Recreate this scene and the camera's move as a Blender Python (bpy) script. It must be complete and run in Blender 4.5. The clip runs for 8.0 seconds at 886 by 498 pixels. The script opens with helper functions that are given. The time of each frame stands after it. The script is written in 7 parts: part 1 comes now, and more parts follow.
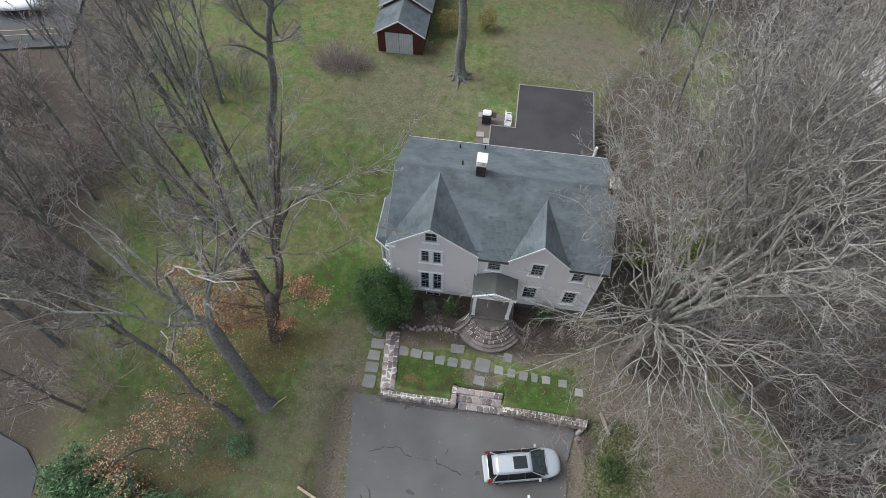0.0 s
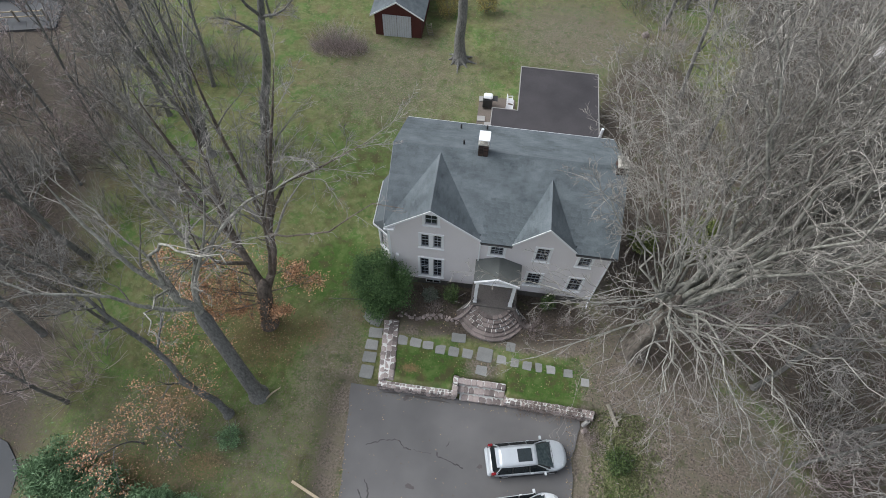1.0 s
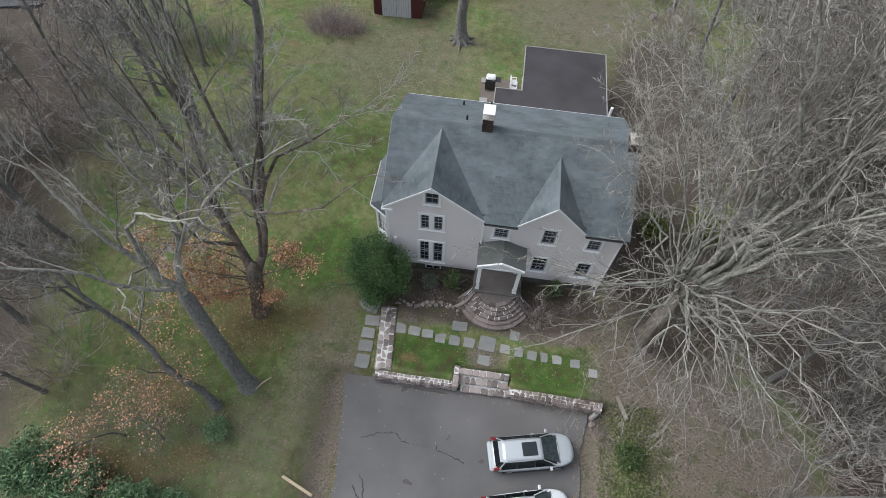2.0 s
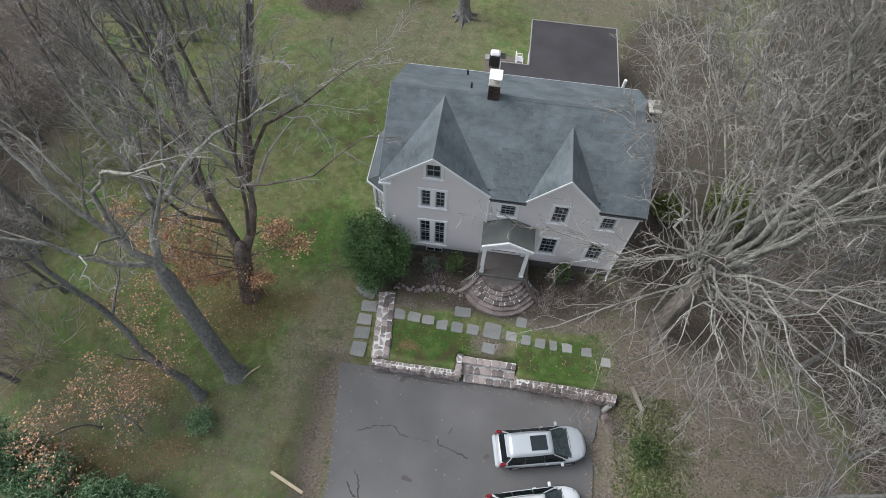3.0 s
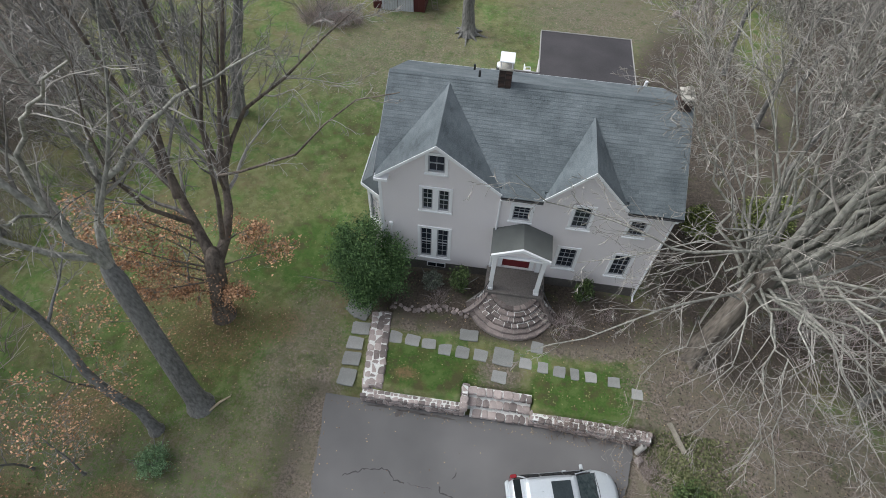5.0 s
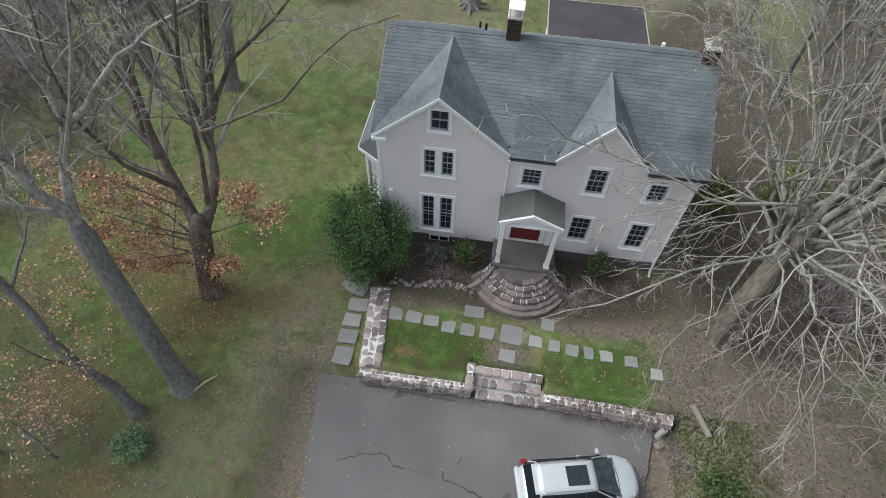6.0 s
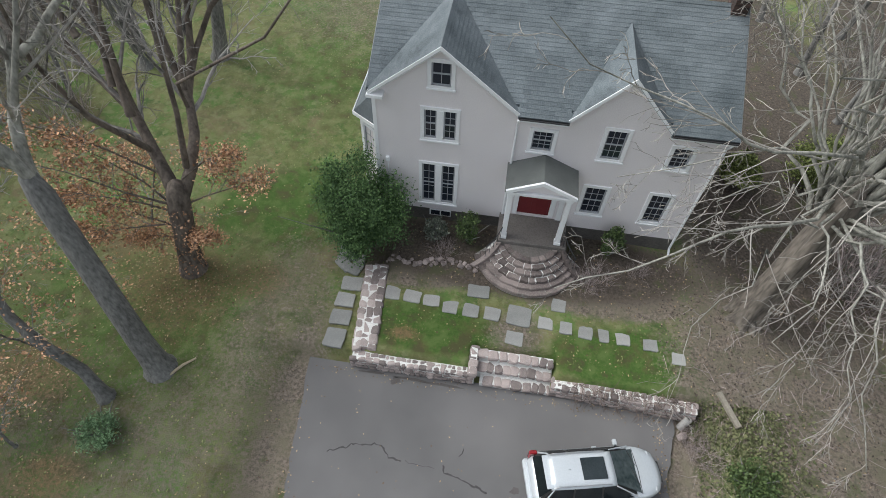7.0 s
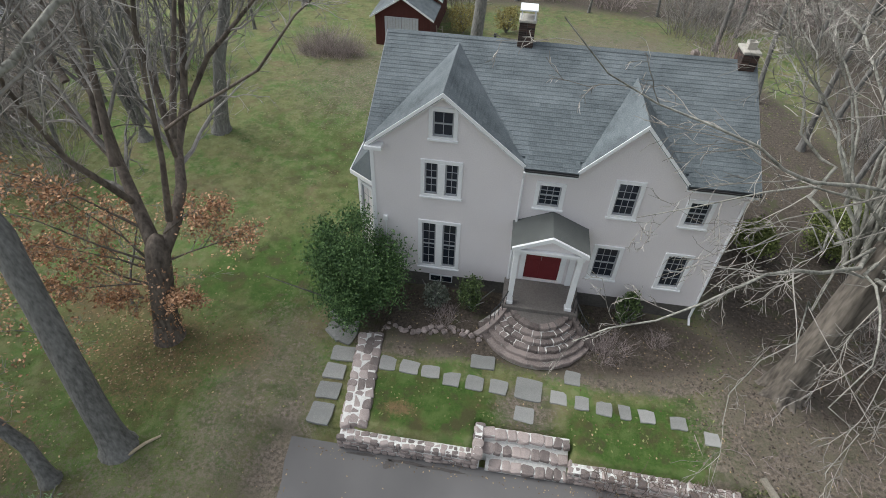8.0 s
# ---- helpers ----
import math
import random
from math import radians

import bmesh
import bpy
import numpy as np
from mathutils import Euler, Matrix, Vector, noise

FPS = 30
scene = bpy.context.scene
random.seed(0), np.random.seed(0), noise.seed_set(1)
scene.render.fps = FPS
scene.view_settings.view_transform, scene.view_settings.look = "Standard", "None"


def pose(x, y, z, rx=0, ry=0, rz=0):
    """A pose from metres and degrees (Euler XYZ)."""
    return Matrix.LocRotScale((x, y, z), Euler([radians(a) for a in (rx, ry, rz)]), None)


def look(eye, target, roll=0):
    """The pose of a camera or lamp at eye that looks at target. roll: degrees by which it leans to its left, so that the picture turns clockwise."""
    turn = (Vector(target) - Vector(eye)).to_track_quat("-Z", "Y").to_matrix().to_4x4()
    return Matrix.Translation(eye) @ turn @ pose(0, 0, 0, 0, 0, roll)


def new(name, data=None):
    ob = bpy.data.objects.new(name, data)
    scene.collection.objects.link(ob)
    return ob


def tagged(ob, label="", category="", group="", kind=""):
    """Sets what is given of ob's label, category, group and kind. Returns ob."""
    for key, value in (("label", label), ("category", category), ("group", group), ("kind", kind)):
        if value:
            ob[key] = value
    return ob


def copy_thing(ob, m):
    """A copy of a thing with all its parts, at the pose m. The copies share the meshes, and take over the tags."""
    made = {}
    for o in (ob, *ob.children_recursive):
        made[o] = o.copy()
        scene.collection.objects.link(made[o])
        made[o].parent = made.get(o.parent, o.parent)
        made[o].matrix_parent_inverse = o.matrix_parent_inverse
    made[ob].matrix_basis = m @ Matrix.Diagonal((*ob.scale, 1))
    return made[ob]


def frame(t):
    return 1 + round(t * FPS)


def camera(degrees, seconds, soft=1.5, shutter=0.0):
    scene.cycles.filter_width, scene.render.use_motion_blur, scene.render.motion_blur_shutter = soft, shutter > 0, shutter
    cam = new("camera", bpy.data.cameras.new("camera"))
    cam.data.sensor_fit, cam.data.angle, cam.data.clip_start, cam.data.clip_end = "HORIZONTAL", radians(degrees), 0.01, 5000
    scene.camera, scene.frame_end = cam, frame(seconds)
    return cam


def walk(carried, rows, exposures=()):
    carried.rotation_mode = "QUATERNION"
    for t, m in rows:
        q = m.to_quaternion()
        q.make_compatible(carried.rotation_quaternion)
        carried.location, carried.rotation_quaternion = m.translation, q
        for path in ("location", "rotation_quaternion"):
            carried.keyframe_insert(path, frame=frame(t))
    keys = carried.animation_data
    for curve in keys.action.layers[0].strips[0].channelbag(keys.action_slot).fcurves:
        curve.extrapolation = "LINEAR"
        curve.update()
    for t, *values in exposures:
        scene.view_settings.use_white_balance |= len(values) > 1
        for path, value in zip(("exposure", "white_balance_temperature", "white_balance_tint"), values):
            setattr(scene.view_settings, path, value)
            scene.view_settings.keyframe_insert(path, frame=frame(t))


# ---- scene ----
# ---- camera and its way: a straight descent in front of the house ----
cam = camera(77.5, 8.0, 0.6)
PATH = [
    (0, (-0.761, -0.765, 30.943), (-0.876, 0.259, 29.229), 1.7),
    (0.5, (-0.864, -0.777, 30.252), (-0.975, 0.245, 28.536), 2.0),
    (1, (-0.908, -0.817, 29.421), (-1.013, 0.206, 27.705), 2.1),
    (1.5, (-0.984, -0.826, 28.585), (-1.082, 0.197, 26.869), 2.6),
    (3, (-1.132, -0.666, 25.351), (-1.227, 0.361, 23.637), 3.0),
    (3.5, (-1.128, -0.672, 24.351), (-1.227, 0.354, 22.637), 2.8),
    (4, (-1.158, -0.618, 23.342), (-1.26, 0.426, 21.639), 2.8),
    (4.2, (-1.165, -0.601, 22.935), (-1.274, 0.506, 21.272), 2.8),
    (4.7, (-1.182, -0.56, 21.92), (-1.302, 0.63, 20.318), 2.85),
    (5.5, (-1.209, -0.494, 20.293), (-1.331, 0.705, 18.697), 2.9),
    (6, (-1.19, -0.56, 19.182), (-1.319, 0.642, 17.589), 2.6),
    (6.5, (-1.173, -0.437, 18.099), (-1.302, 0.757, 16.5), 2.6),
    (7, (-1.163, -0.323, 17.04), (-1.299, 0.888, 15.454), 2.6),
    (7.1, (-1.167, -0.301, 16.837), (-1.308, 0.940, 15.275), 2.56),
    (7.2, (-1.171, -0.279, 16.635), (-1.318, 0.992, 15.098), 2.52),
    (7.3, (-1.174, -0.258, 16.432), (-1.330, 1.065, 14.940), 2.48),
    (7.4, (-1.178, -0.236, 16.230), (-1.343, 1.146, 14.793), 2.44),
    (7.5, (-1.182, -0.214, 16.027), (-1.356, 1.223, 14.647), 2.4),
    (8, (-1.185, -0.269, 15.018), (-1.363, 1.204, 13.677), 2.5),
]
UNIT = 1.1  # metres in one unit of the plan below
walk(cam, [(t, look(Vector(eye) * UNIT, Vector(target) * UNIT, roll)) for t, eye, target, roll in PATH],
     [(0, 0.18, 6200, 7.6), (3, 0.20, 6200, 7.6), (5.5, 0.28, 6270, 6.8), (7, 0.40, 6330, 6.2), (8, 0.36, 6390, 6.4)])

# ---- light: a bright overcast sky ----
SUN_EL, SUN_AZ = radians(50), radians(279)
world = bpy.data.worlds.new("sky")
scene.world = world
world.use_nodes = True
wn = world.node_tree.nodes
sky = wn.new("ShaderNodeTexSky")
sky.sky_type, sky.sun_disc, sky.sun_elevation, sky.sun_rotation = "NISHITA", False, SUN_EL, SUN_AZ
sky.dust_density, sky.air_density = 4.0, 1.0
grey = wn.new("ShaderNodeHueSaturation")
grey.inputs["Saturation"].default_value = 0.36
world.node_tree.links.new(sky.outputs[0], grey.inputs["Color"])
world.node_tree.links.new(grey.outputs[0], wn["Background"].inputs[0])
wn["Background"].inputs[1].default_value = 0.162
sun = new("sun", bpy.data.lights.new("sun", "SUN"))
sun.data.energy, sun.data.angle, sun.data.color = 1.35, radians(40), (0.98, 0.99, 1.0)
sun.matrix_world = look((-28, 4.5, 34), (0, 0, 0))

# ---- materials ----
def surf(name, dark, light, scale=3.0, rough=0.8, bump=0.3, fine=30.0, metal=0.0, island=0.0, piece=0.0, spread=0.5, stretch=(1, 1, 1), patch=0.35):
    """A surface with broad patches, fine grain and relief; piece and island: how much single pieces differ."""
    m = bpy.data.materials.new(name)
    m.use_nodes = True
    nt = m.node_tree
    nodes, link = nt.nodes, nt.links.new
    bsdf = nodes["Principled BSDF"]
    coord = nodes.new("ShaderNodeTexCoord")
    mapping = nodes.new("ShaderNodeMapping")
    mapping.inputs["Scale"].default_value = stretch
    link(coord.outputs["Object"], mapping.inputs[0])
    broad, grain = nodes.new("ShaderNodeTexNoise"), nodes.new("ShaderNodeTexNoise")
    for tex, sc, det in ((broad, scale, 4), (grain, fine, 3)):
        tex.inputs["Scale"].default_value, tex.inputs["Detail"].default_value = sc, det
        link(mapping.outputs[0], tex.inputs["Vector"])
    both = nodes.new("ShaderNodeMix")
    both.data_type = "FLOAT"
    both.inputs[0].default_value = patch
    link(grain.outputs[0], both.inputs[2])
    link(broad.outputs[0], both.inputs[3])
    value = both.outputs[0]
    if island or piece:
        geo = nodes.new("ShaderNodeNewGeometry") if island else nodes.new("ShaderNodeObjectInfo")
        rnd = nodes.new("ShaderNodeMath")
        rnd.operation = "MULTIPLY_ADD"
        link(geo.outputs["Random Per Island"] if island else geo.outputs["Random"], rnd.inputs[0])
        rnd.inputs[1].default_value = island or piece
        link(value, rnd.inputs[2])
        low = nodes.new("ShaderNodeMath")
        low.operation = "SUBTRACT"
        link(rnd.outputs[0], low.inputs[0])
        low.inputs[1].default_value = (island or piece) / 2
        value = low.outputs[0]
    ramp = nodes.new("ShaderNodeMapRange")
    ramp.inputs[1].default_value, ramp.inputs[2].default_value = 0.5 - spread / 2, 0.5 + spread / 2
    link(value, ramp.inputs[0])
    mix = nodes.new("ShaderNodeMix")
    mix.data_type = "RGBA"
    mix.inputs[6].default_value, mix.inputs[7].default_value = (*dark, 1), (*light, 1)
    link(ramp.outputs[0], mix.inputs[0])
    link(mix.outputs[2], bsdf.inputs["Base Color"])
    bsdf.inputs["Roughness"].default_value, bsdf.inputs["Metallic"].default_value = rough, metal
    if bump:
        b = nodes.new("ShaderNodeBump")
        b.inputs["Strength"].default_value, b.inputs["Distance"].default_value = bump, 0.02
        link(grain.outputs[0], b.inputs["Height"])
        link(b.outputs[0], bsdf.inputs["Normal"])
    return m


M_STUCCO = surf("stucco", (0.69, 0.654, 0.667), (0.83, 0.787, 0.80), 0.7, 0.9, 0.25, 25)
M_FOUND = surf("foundation", (0.07, 0.065, 0.06), (0.14, 0.13, 0.12), 2, 0.9, 0.5, 14)
M_WHITE = surf("white_paint", (0.78, 0.79, 0.81), (0.88, 0.89, 0.91), 2, 0.55, 0.1, 20)
M_SHINGLE = surf("shingles", (0.060, 0.075, 0.083), (0.184, 0.209, 0.225), 0.9, 0.85, 0.6, 24, island=0.10, patch=0.55, spread=0.42)
M_SHINGLE_P = surf("shingles_single", (0.060, 0.075, 0.083), (0.184, 0.209, 0.225), 0.9, 0.85, 0.6, 24, piece=0.10, patch=0.55, spread=0.42)
M_PORCHROOF = surf("porch_shingles", (0.085, 0.093, 0.088), (0.175, 0.184, 0.178), 1.2, 0.9, 0.5, 40, island=0.03, patch=0.5)
M_GLASS = surf("window_glass", (0.011, 0.015, 0.024), (0.026, 0.033, 0.047), 1.5, 0.08, 0.0)
M_RED = surf("red_door", (0.12, 0.013, 0.016), (0.18, 0.02, 0.026), 3, 0.5, 0.1)
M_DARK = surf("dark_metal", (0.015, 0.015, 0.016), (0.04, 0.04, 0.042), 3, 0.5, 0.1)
M_BRICK = surf("chimney_brick", (0.03, 0.024, 0.022), (0.10, 0.062, 0.052), 6, 0.9, 0.5, 40, piece=0.5)
M_MORTAR = surf("pale_mortar", (0.54, 0.525, 0.50), (0.86, 0.85, 0.825), 5, 0.9, 0.6, 18)
M_MORTAR_D = surf("step_mortar", (0.17, 0.155, 0.145), (0.46, 0.435, 0.41), 2.2, 0.9, 0.5, 14)
M_STONE = surf("field_stone", (0.17, 0.142, 0.134), (0.47, 0.395, 0.372), 3, 0.88, 0.6, 22, piece=0.5)
M_STEP = surf("step_stone", (0.115, 0.094, 0.088), (0.30, 0.25, 0.233), 3, 0.88, 0.5, 22, piece=0.6)
M_SLAB = surf("bluestone", (0.21, 0.212, 0.204), (0.35, 0.346, 0.332), 2.5, 0.85, 0.4, 25, piece=0.45)
M_ASPHALT = surf("asphalt", (0.100, 0.097, 0.098), (0.190, 0.182, 0.181), 0.28, 0.8, 0.35, 60, patch=0.72, spread=0.42)
M_CRACK = surf("crack", (0.045, 0.043, 0.043), (0.085, 0.08, 0.08), 5, 0.95, 0.2)
M_ROAD = surf("far_asphalt", (0.06, 0.063, 0.068), (0.11, 0.112, 0.118), 0.5, 0.85, 0.3, 50)
M_BARK = surf("bark", (0.085, 0.083, 0.078), (0.27, 0.265, 0.252), 2.0, 0.95, 1.0, 13, stretch=(1, 1, 0.3), spread=0.38)
M_BARK_BROWN = surf("brown_bark", (0.050, 0.040, 0.033), (0.22, 0.182, 0.152), 2.4, 0.95, 1.0, 10, stretch=(1, 1, 0.45), spread=0.36, patch=0.5)
M_LITTER_BROWN = surf("brown_litter", (0.06, 0.047, 0.037), (0.20, 0.155, 0.12), 1.0, 0.85, 0.0, 8, island=0.9)
M_BARK_PALE = surf("pale_bark", (0.110, 0.108, 0.092), (0.45, 0.438, 0.388), 2.4, 0.95, 1.0, 11, stretch=(1, 1, 0.5), spread=0.34, patch=0.5)
M_TWIG = surf("twigs", (0.10, 0.094, 0.088), (0.40, 0.375, 0.35), 0.5, 0.9, 0.0, 6, island=0.45)
M_TWIG_PALE = surf("pale_twigs", (0.125, 0.115, 0.102), (0.44, 0.411, 0.372), 0.5, 0.9, 0.0, 6, island=0.45)
M_TWIG_RED = surf("reddish_twigs", (0.15, 0.122, 0.117), (0.54, 0.452, 0.435), 0.5, 0.9, 0.0, 6, island=0.45)
M_VINE = surf("dry_vines", (0.07, 0.05, 0.04), (0.24, 0.18, 0.145), 1.0, 0.9, 0.0, 8, island=0.8)
M_LEAF_DRY = surf("dry_leaves", (0.30, 0.16, 0.085), (0.76, 0.465, 0.285), 1.0, 0.8, 0.0, 8, island=0.8)
M_LITTER = surf("leaf_litter", (0.12, 0.08, 0.045), (0.46, 0.34, 0.20), 1.0, 0.85, 0.0, 8, island=0.9)
M_LEAF_DARK = surf("evergreen_leaves", (0.035, 0.078, 0.027), (0.13, 0.225, 0.075), 1.5, 0.8, 0.0, 8, island=0.7)
M_LEAF_MID = surf("shrub_leaves", (0.03, 0.055, 0.015), (0.11, 0.16, 0.05), 1.5, 0.6, 0.0, 8, island=0.7)
M_LEAF_GREY = surf("greyish_leaves", (0.06, 0.075, 0.055), (0.19, 0.21, 0.17), 1.5, 0.7, 0.0, 8, island=0.7)
M_NEEDLE = surf("pine_needles", (0.08, 0.14, 0.065), (0.23, 0.36, 0.19), 1.5, 0.8, 0.0, 8, island=0.7)
M_GRASS_TUFT = surf("grass_tufts", (0.14, 0.17, 0.055), (0.27, 0.285, 0.12), 0.6, 0.85, 0.0, 8, island=0.5)
M_SHEDRED = surf("barn_red", (0.06, 0.018, 0.016), (0.12, 0.034, 0.03), 2, 0.85, 0.3, 20, stretch=(4, 4, 0.6))
M_SHEDDOOR = surf("weathered_white", (0.42, 0.44, 0.48), (0.62, 0.64, 0.68), 2, 0.7, 0.2, 20)
M_FLATROOF = surf("flat_roof", (0.024, 0.022, 0.025), (0.078, 0.070, 0.075), 0.5, 0.75, 0.3, 30, patch=0.65)
M_SILVER = surf("silver_paint", (0.50, 0.53, 0.56), (0.59, 0.62, 0.65), 2, 0.22, 0.0, 20, metal=0.2)
M_CARWHITE = surf("white_car_paint", (0.70, 0.72, 0.74), (0.80, 0.82, 0.84), 2, 0.2, 0.0)
M_CARGLASS = surf("car_glass", (0.012, 0.017, 0.020), (0.034, 0.044, 0.048), 2, 0.05, 0.0)
# windscreen only: sky reflection and pale interior are put into the base colour
M_SCREEN_SKY = surf("windscreen", (0.05, 0.078, 0.082), (0.15, 0.185, 0.19), 2.2, 0.04, 0.0, 6, spread=0.35)
M_TYRE = surf("tyre", (0.012, 0.012, 0.012), (0.03, 0.03, 0.03), 4, 0.9, 0.2)
M_RIM = surf("rim", (0.35, 0.35, 0.36), (0.5, 0.5, 0.51), 4, 0.35, 0.0, metal=0.8)
M_LAMPRED = surf("tail_lamp", (0.17, 0.009, 0.013), (0.29, 0.016, 0.022), 4, 0.2, 0.0)
M_LAMPCLEAR = surf("head_lamp", (0.4, 0.42, 0.44), (0.6, 0.62, 0.64), 4, 0.1, 0.0)
M_PLASTIC = surf("black_plastic", (0.02, 0.02, 0.02), (0.05, 0.05, 0.05), 4, 0.6, 0.1)
M_WOODPALE = surf("cut_wood", (0.34, 0.27, 0.18), (0.55, 0.46, 0.33), 3, 0.85, 0.3, 20)
M_WOODGREY = surf("grey_wood", (0.16, 0.14, 0.11), (0.32, 0.29, 0.24), 3, 0.9, 0.3, 20)
M_CONC = surf("concrete", (0.28, 0.27, 0.26), (0.42, 0.41, 0.39), 1.5, 0.9, 0.3, 20)


# ---- builders ----
def mesh_of(name, bm, material):
    me = bpy.data.meshes.new(name)
    bm.normal_update()
    bm.to_mesh(me)
    bm.free()
    me.materials.append(material)
    return me


def part(name, bm, material, parent, label=""):
    ob = new(name, mesh_of(name, bm, material) if isinstance(bm, bmesh.types.BMesh) else bm)
    ob.parent = parent
    return tagged(ob, label)


def thing(name, label, category, at=None, group="", kind=""):
    ob = new(name)
    if at is not None:
        ob.matrix_world = at
    return tagged(ob, label, category, group, kind)


def solo(name, bm, material, label, category, at=None, group="", kind=""):
    ob = new(name, mesh_of(name, bm, material) if isinstance(bm, bmesh.types.BMesh) else bm)
    if at is not None:
        ob.matrix_world = at
    return tagged(ob, label, category, group, kind)


def box(x0, x1, y0, y1, z0, z1, bevel=0.0, bm=None, m=None):
    """A box between two corners, its edges eased."""
    own = bmesh.new()
    bmesh.ops.create_cube(own, size=1, matrix=Matrix.Translation(((x0 + x1) / 2, (y0 + y1) / 2, (z0 + z1) / 2)) @ Matrix.Diagonal((x1 - x0, y1 - y0, z1 - z0, 1)))
    if bevel:
        bmesh.ops.bevel(own, geom=own.edges[:], offset=bevel, segments=1, affect="EDGES", profile=0.6)
    if m is not None:
        bmesh.ops.transform(own, matrix=m, verts=own.verts)
    if bm is None:
        return own
    tmp = bpy.data.meshes.new("tmp")
    own.to_mesh(tmp)
    own.free()
    bm.from_mesh(tmp)
    bpy.data.meshes.remove(tmp)
    return bm


def rod(points, radii, sides=8, bm=None):
    bm = bm or bmesh.new()
    rings = []
    for i, p in enumerate(points):
        a, b = Vector(points[max(i - 1, 0)]), Vector(points[min(i + 1, len(points) - 1)])
        d = (b - a).normalized()
        u = d.orthogonal().normalized()
        v = d.cross(u)
        r = radii[i] if hasattr(radii, "__len__") else radii
        rings.append([bm.verts.new(Vector(p) + (u * math.cos(k * math.tau / sides) + v * math.sin(k * math.tau / sides)) * r) for k in range(sides)])
    for a, b in zip(rings, rings[1:]):
        for k in range(sides):
            bm.faces.new((a[k], a[(k + 1) % sides], b[(k + 1) % sides], b[k]))
    bm.faces.new(rings[0][::-1])
    bm.faces.new(rings[-1])
    return bm


def prism(outline, depth_vec, bm=None):
    """Extrudes a flat outline (3D points) by a vector."""
    bm = bm or bmesh.new()
    a = [bm.verts.new(p) for p in outline]
    b = [bm.verts.new(Vector(p) + Vector(depth_vec)) for p in outline]
    bm.faces.new(a)
    bm.faces.new(b[::-1])
    n = len(a)
    for i in range(n):
        bm.faces.new((a[i], b[i], b[(i + 1) % n], a[(i + 1) % n]))
    bmesh.ops.recalc_face_normals(bm, faces=bm.faces)
    return bm


def raw_mesh(name, verts, faces, material, smooth=False):
    me = bpy.data.meshes.new(name)
    verts = np.asarray(verts, dtype=np.float32).reshape(-1, 3)
    faces = np.asarray(faces, dtype=np.int32)
    me.vertices.add(len(verts))
    me.vertices.foreach_set("co", verts.ravel())
    k = faces.shape[1]
    me.loops.add(faces.size)
    me.loops.foreach_set("vertex_index", faces.ravel())
    me.polygons.add(len(faces))
    me.polygons.foreach_set("loop_start", np.arange(0, faces.size, k, dtype=np.int32))
    me.polygons.foreach_set("use_smooth", np.full(len(faces), bool(smooth)))
    me.materials.append(material)
    me.update(calc_edges=True)
    me.validate()
    return me


def sstep(a, b, x):
    t = np.clip((x - a) / (b - a), 0, 1)
    return t * t * (3 - 2 * t)


# ---- ground ----
DRIVE_Z = -1.25


def wall_line(x):
    """The drive-side foot of the stone wall."""
    return 7.86 - 0.012 * (x + 5.1)


def height(x, y):
    x, y = np.asarray(x, dtype=float), np.asarray(y, dtype=float)
    back = sstep(16, 32, y)
    left = -0.62 + 0.62 * back
    front = -0.45 + 0.25 * sstep(8.4, 12.5, y)
    front = front + (0.0 - front) * back
    right = -0.55 + 0.5 * back
    inside = sstep(-4.85, -4.5, x) * (1 - sstep(6.4, 8.4, x))
    h = np.where(x < 0.7, left + (front - left) * inside, right + (front - right) * inside)
    low = (1 - sstep(8.0, 8.25, y)) * sstep(-8.6, -6.75, x) * (1 - sstep(6.15, 8.2, x))
    low_left = (1 - sstep(7.4, 8.6, y)) * sstep(-8.6, -6.75, x) * (1 - sstep(-5.3, -5.0, x))
    low = np.maximum(low, low_left)
    low = np.maximum(low, ((x > -0.92) & (x < 1.9) & (y < 8.98)).astype(float) * (y > 7))
    h = h + (DRIVE_Z - 0.1 - h) * low
    h = h - 0.5 * (1 - sstep(-30, -18, x)) * (1 - sstep(4, 16, y))
    h = h + 0.32 * np.exp(-((x - 8.8) ** 2 + (y - 11.6) ** 2) / 1.9)
    bumps = 0.05 * np.sin(0.9 * x + 0.4 * y) * np.sin(0.7 * y - 0.3 * x) + 0.02 * np.sin(2.3 * x) * np.sin(2.9 * y)
    return h + bumps * (1 - low)


def lines(stops):
    out = []
    for a, b, step in stops:
        out.append(np.arange(a, b, step))
    return np.concatenate(out + [[stops[-1][1]]])


gx = lines([(-700, -100, 60), (-100, -50, 5), (-50, -9, 0.5), (-9, 9, 0.18), (9, 50, 0.5), (50, 100, 5), (100, 700, 60)])
gy = lines([(-700, -60, 60), (-60, -12, 4), (-12, 5, 0.5), (5, 14.5, 0.18), (14.5, 60, 0.5), (60, 120, 5), (120, 700, 60)])
GX, GY = np.meshgrid(gx, gy)
gv = np.stack([GX, GY, height(GX, GY)], -1).reshape(-1, 3)
ii = np.arange(len(gy) - 1)[:, None] * len(gx) + np.arange(len(gx) - 1)[None]
gf = np.stack([ii, ii + 1, ii + 1 + len(gx), ii + len(gx)], -1).reshape(-1, 4)


def spot(x, y, cx, cy, rx, ry, soft=0.6):
    d = np.hypot((x - cx) / rx, (y - cy) / ry)
    return 1 - sstep(1 - soft, 1 + soft, d)


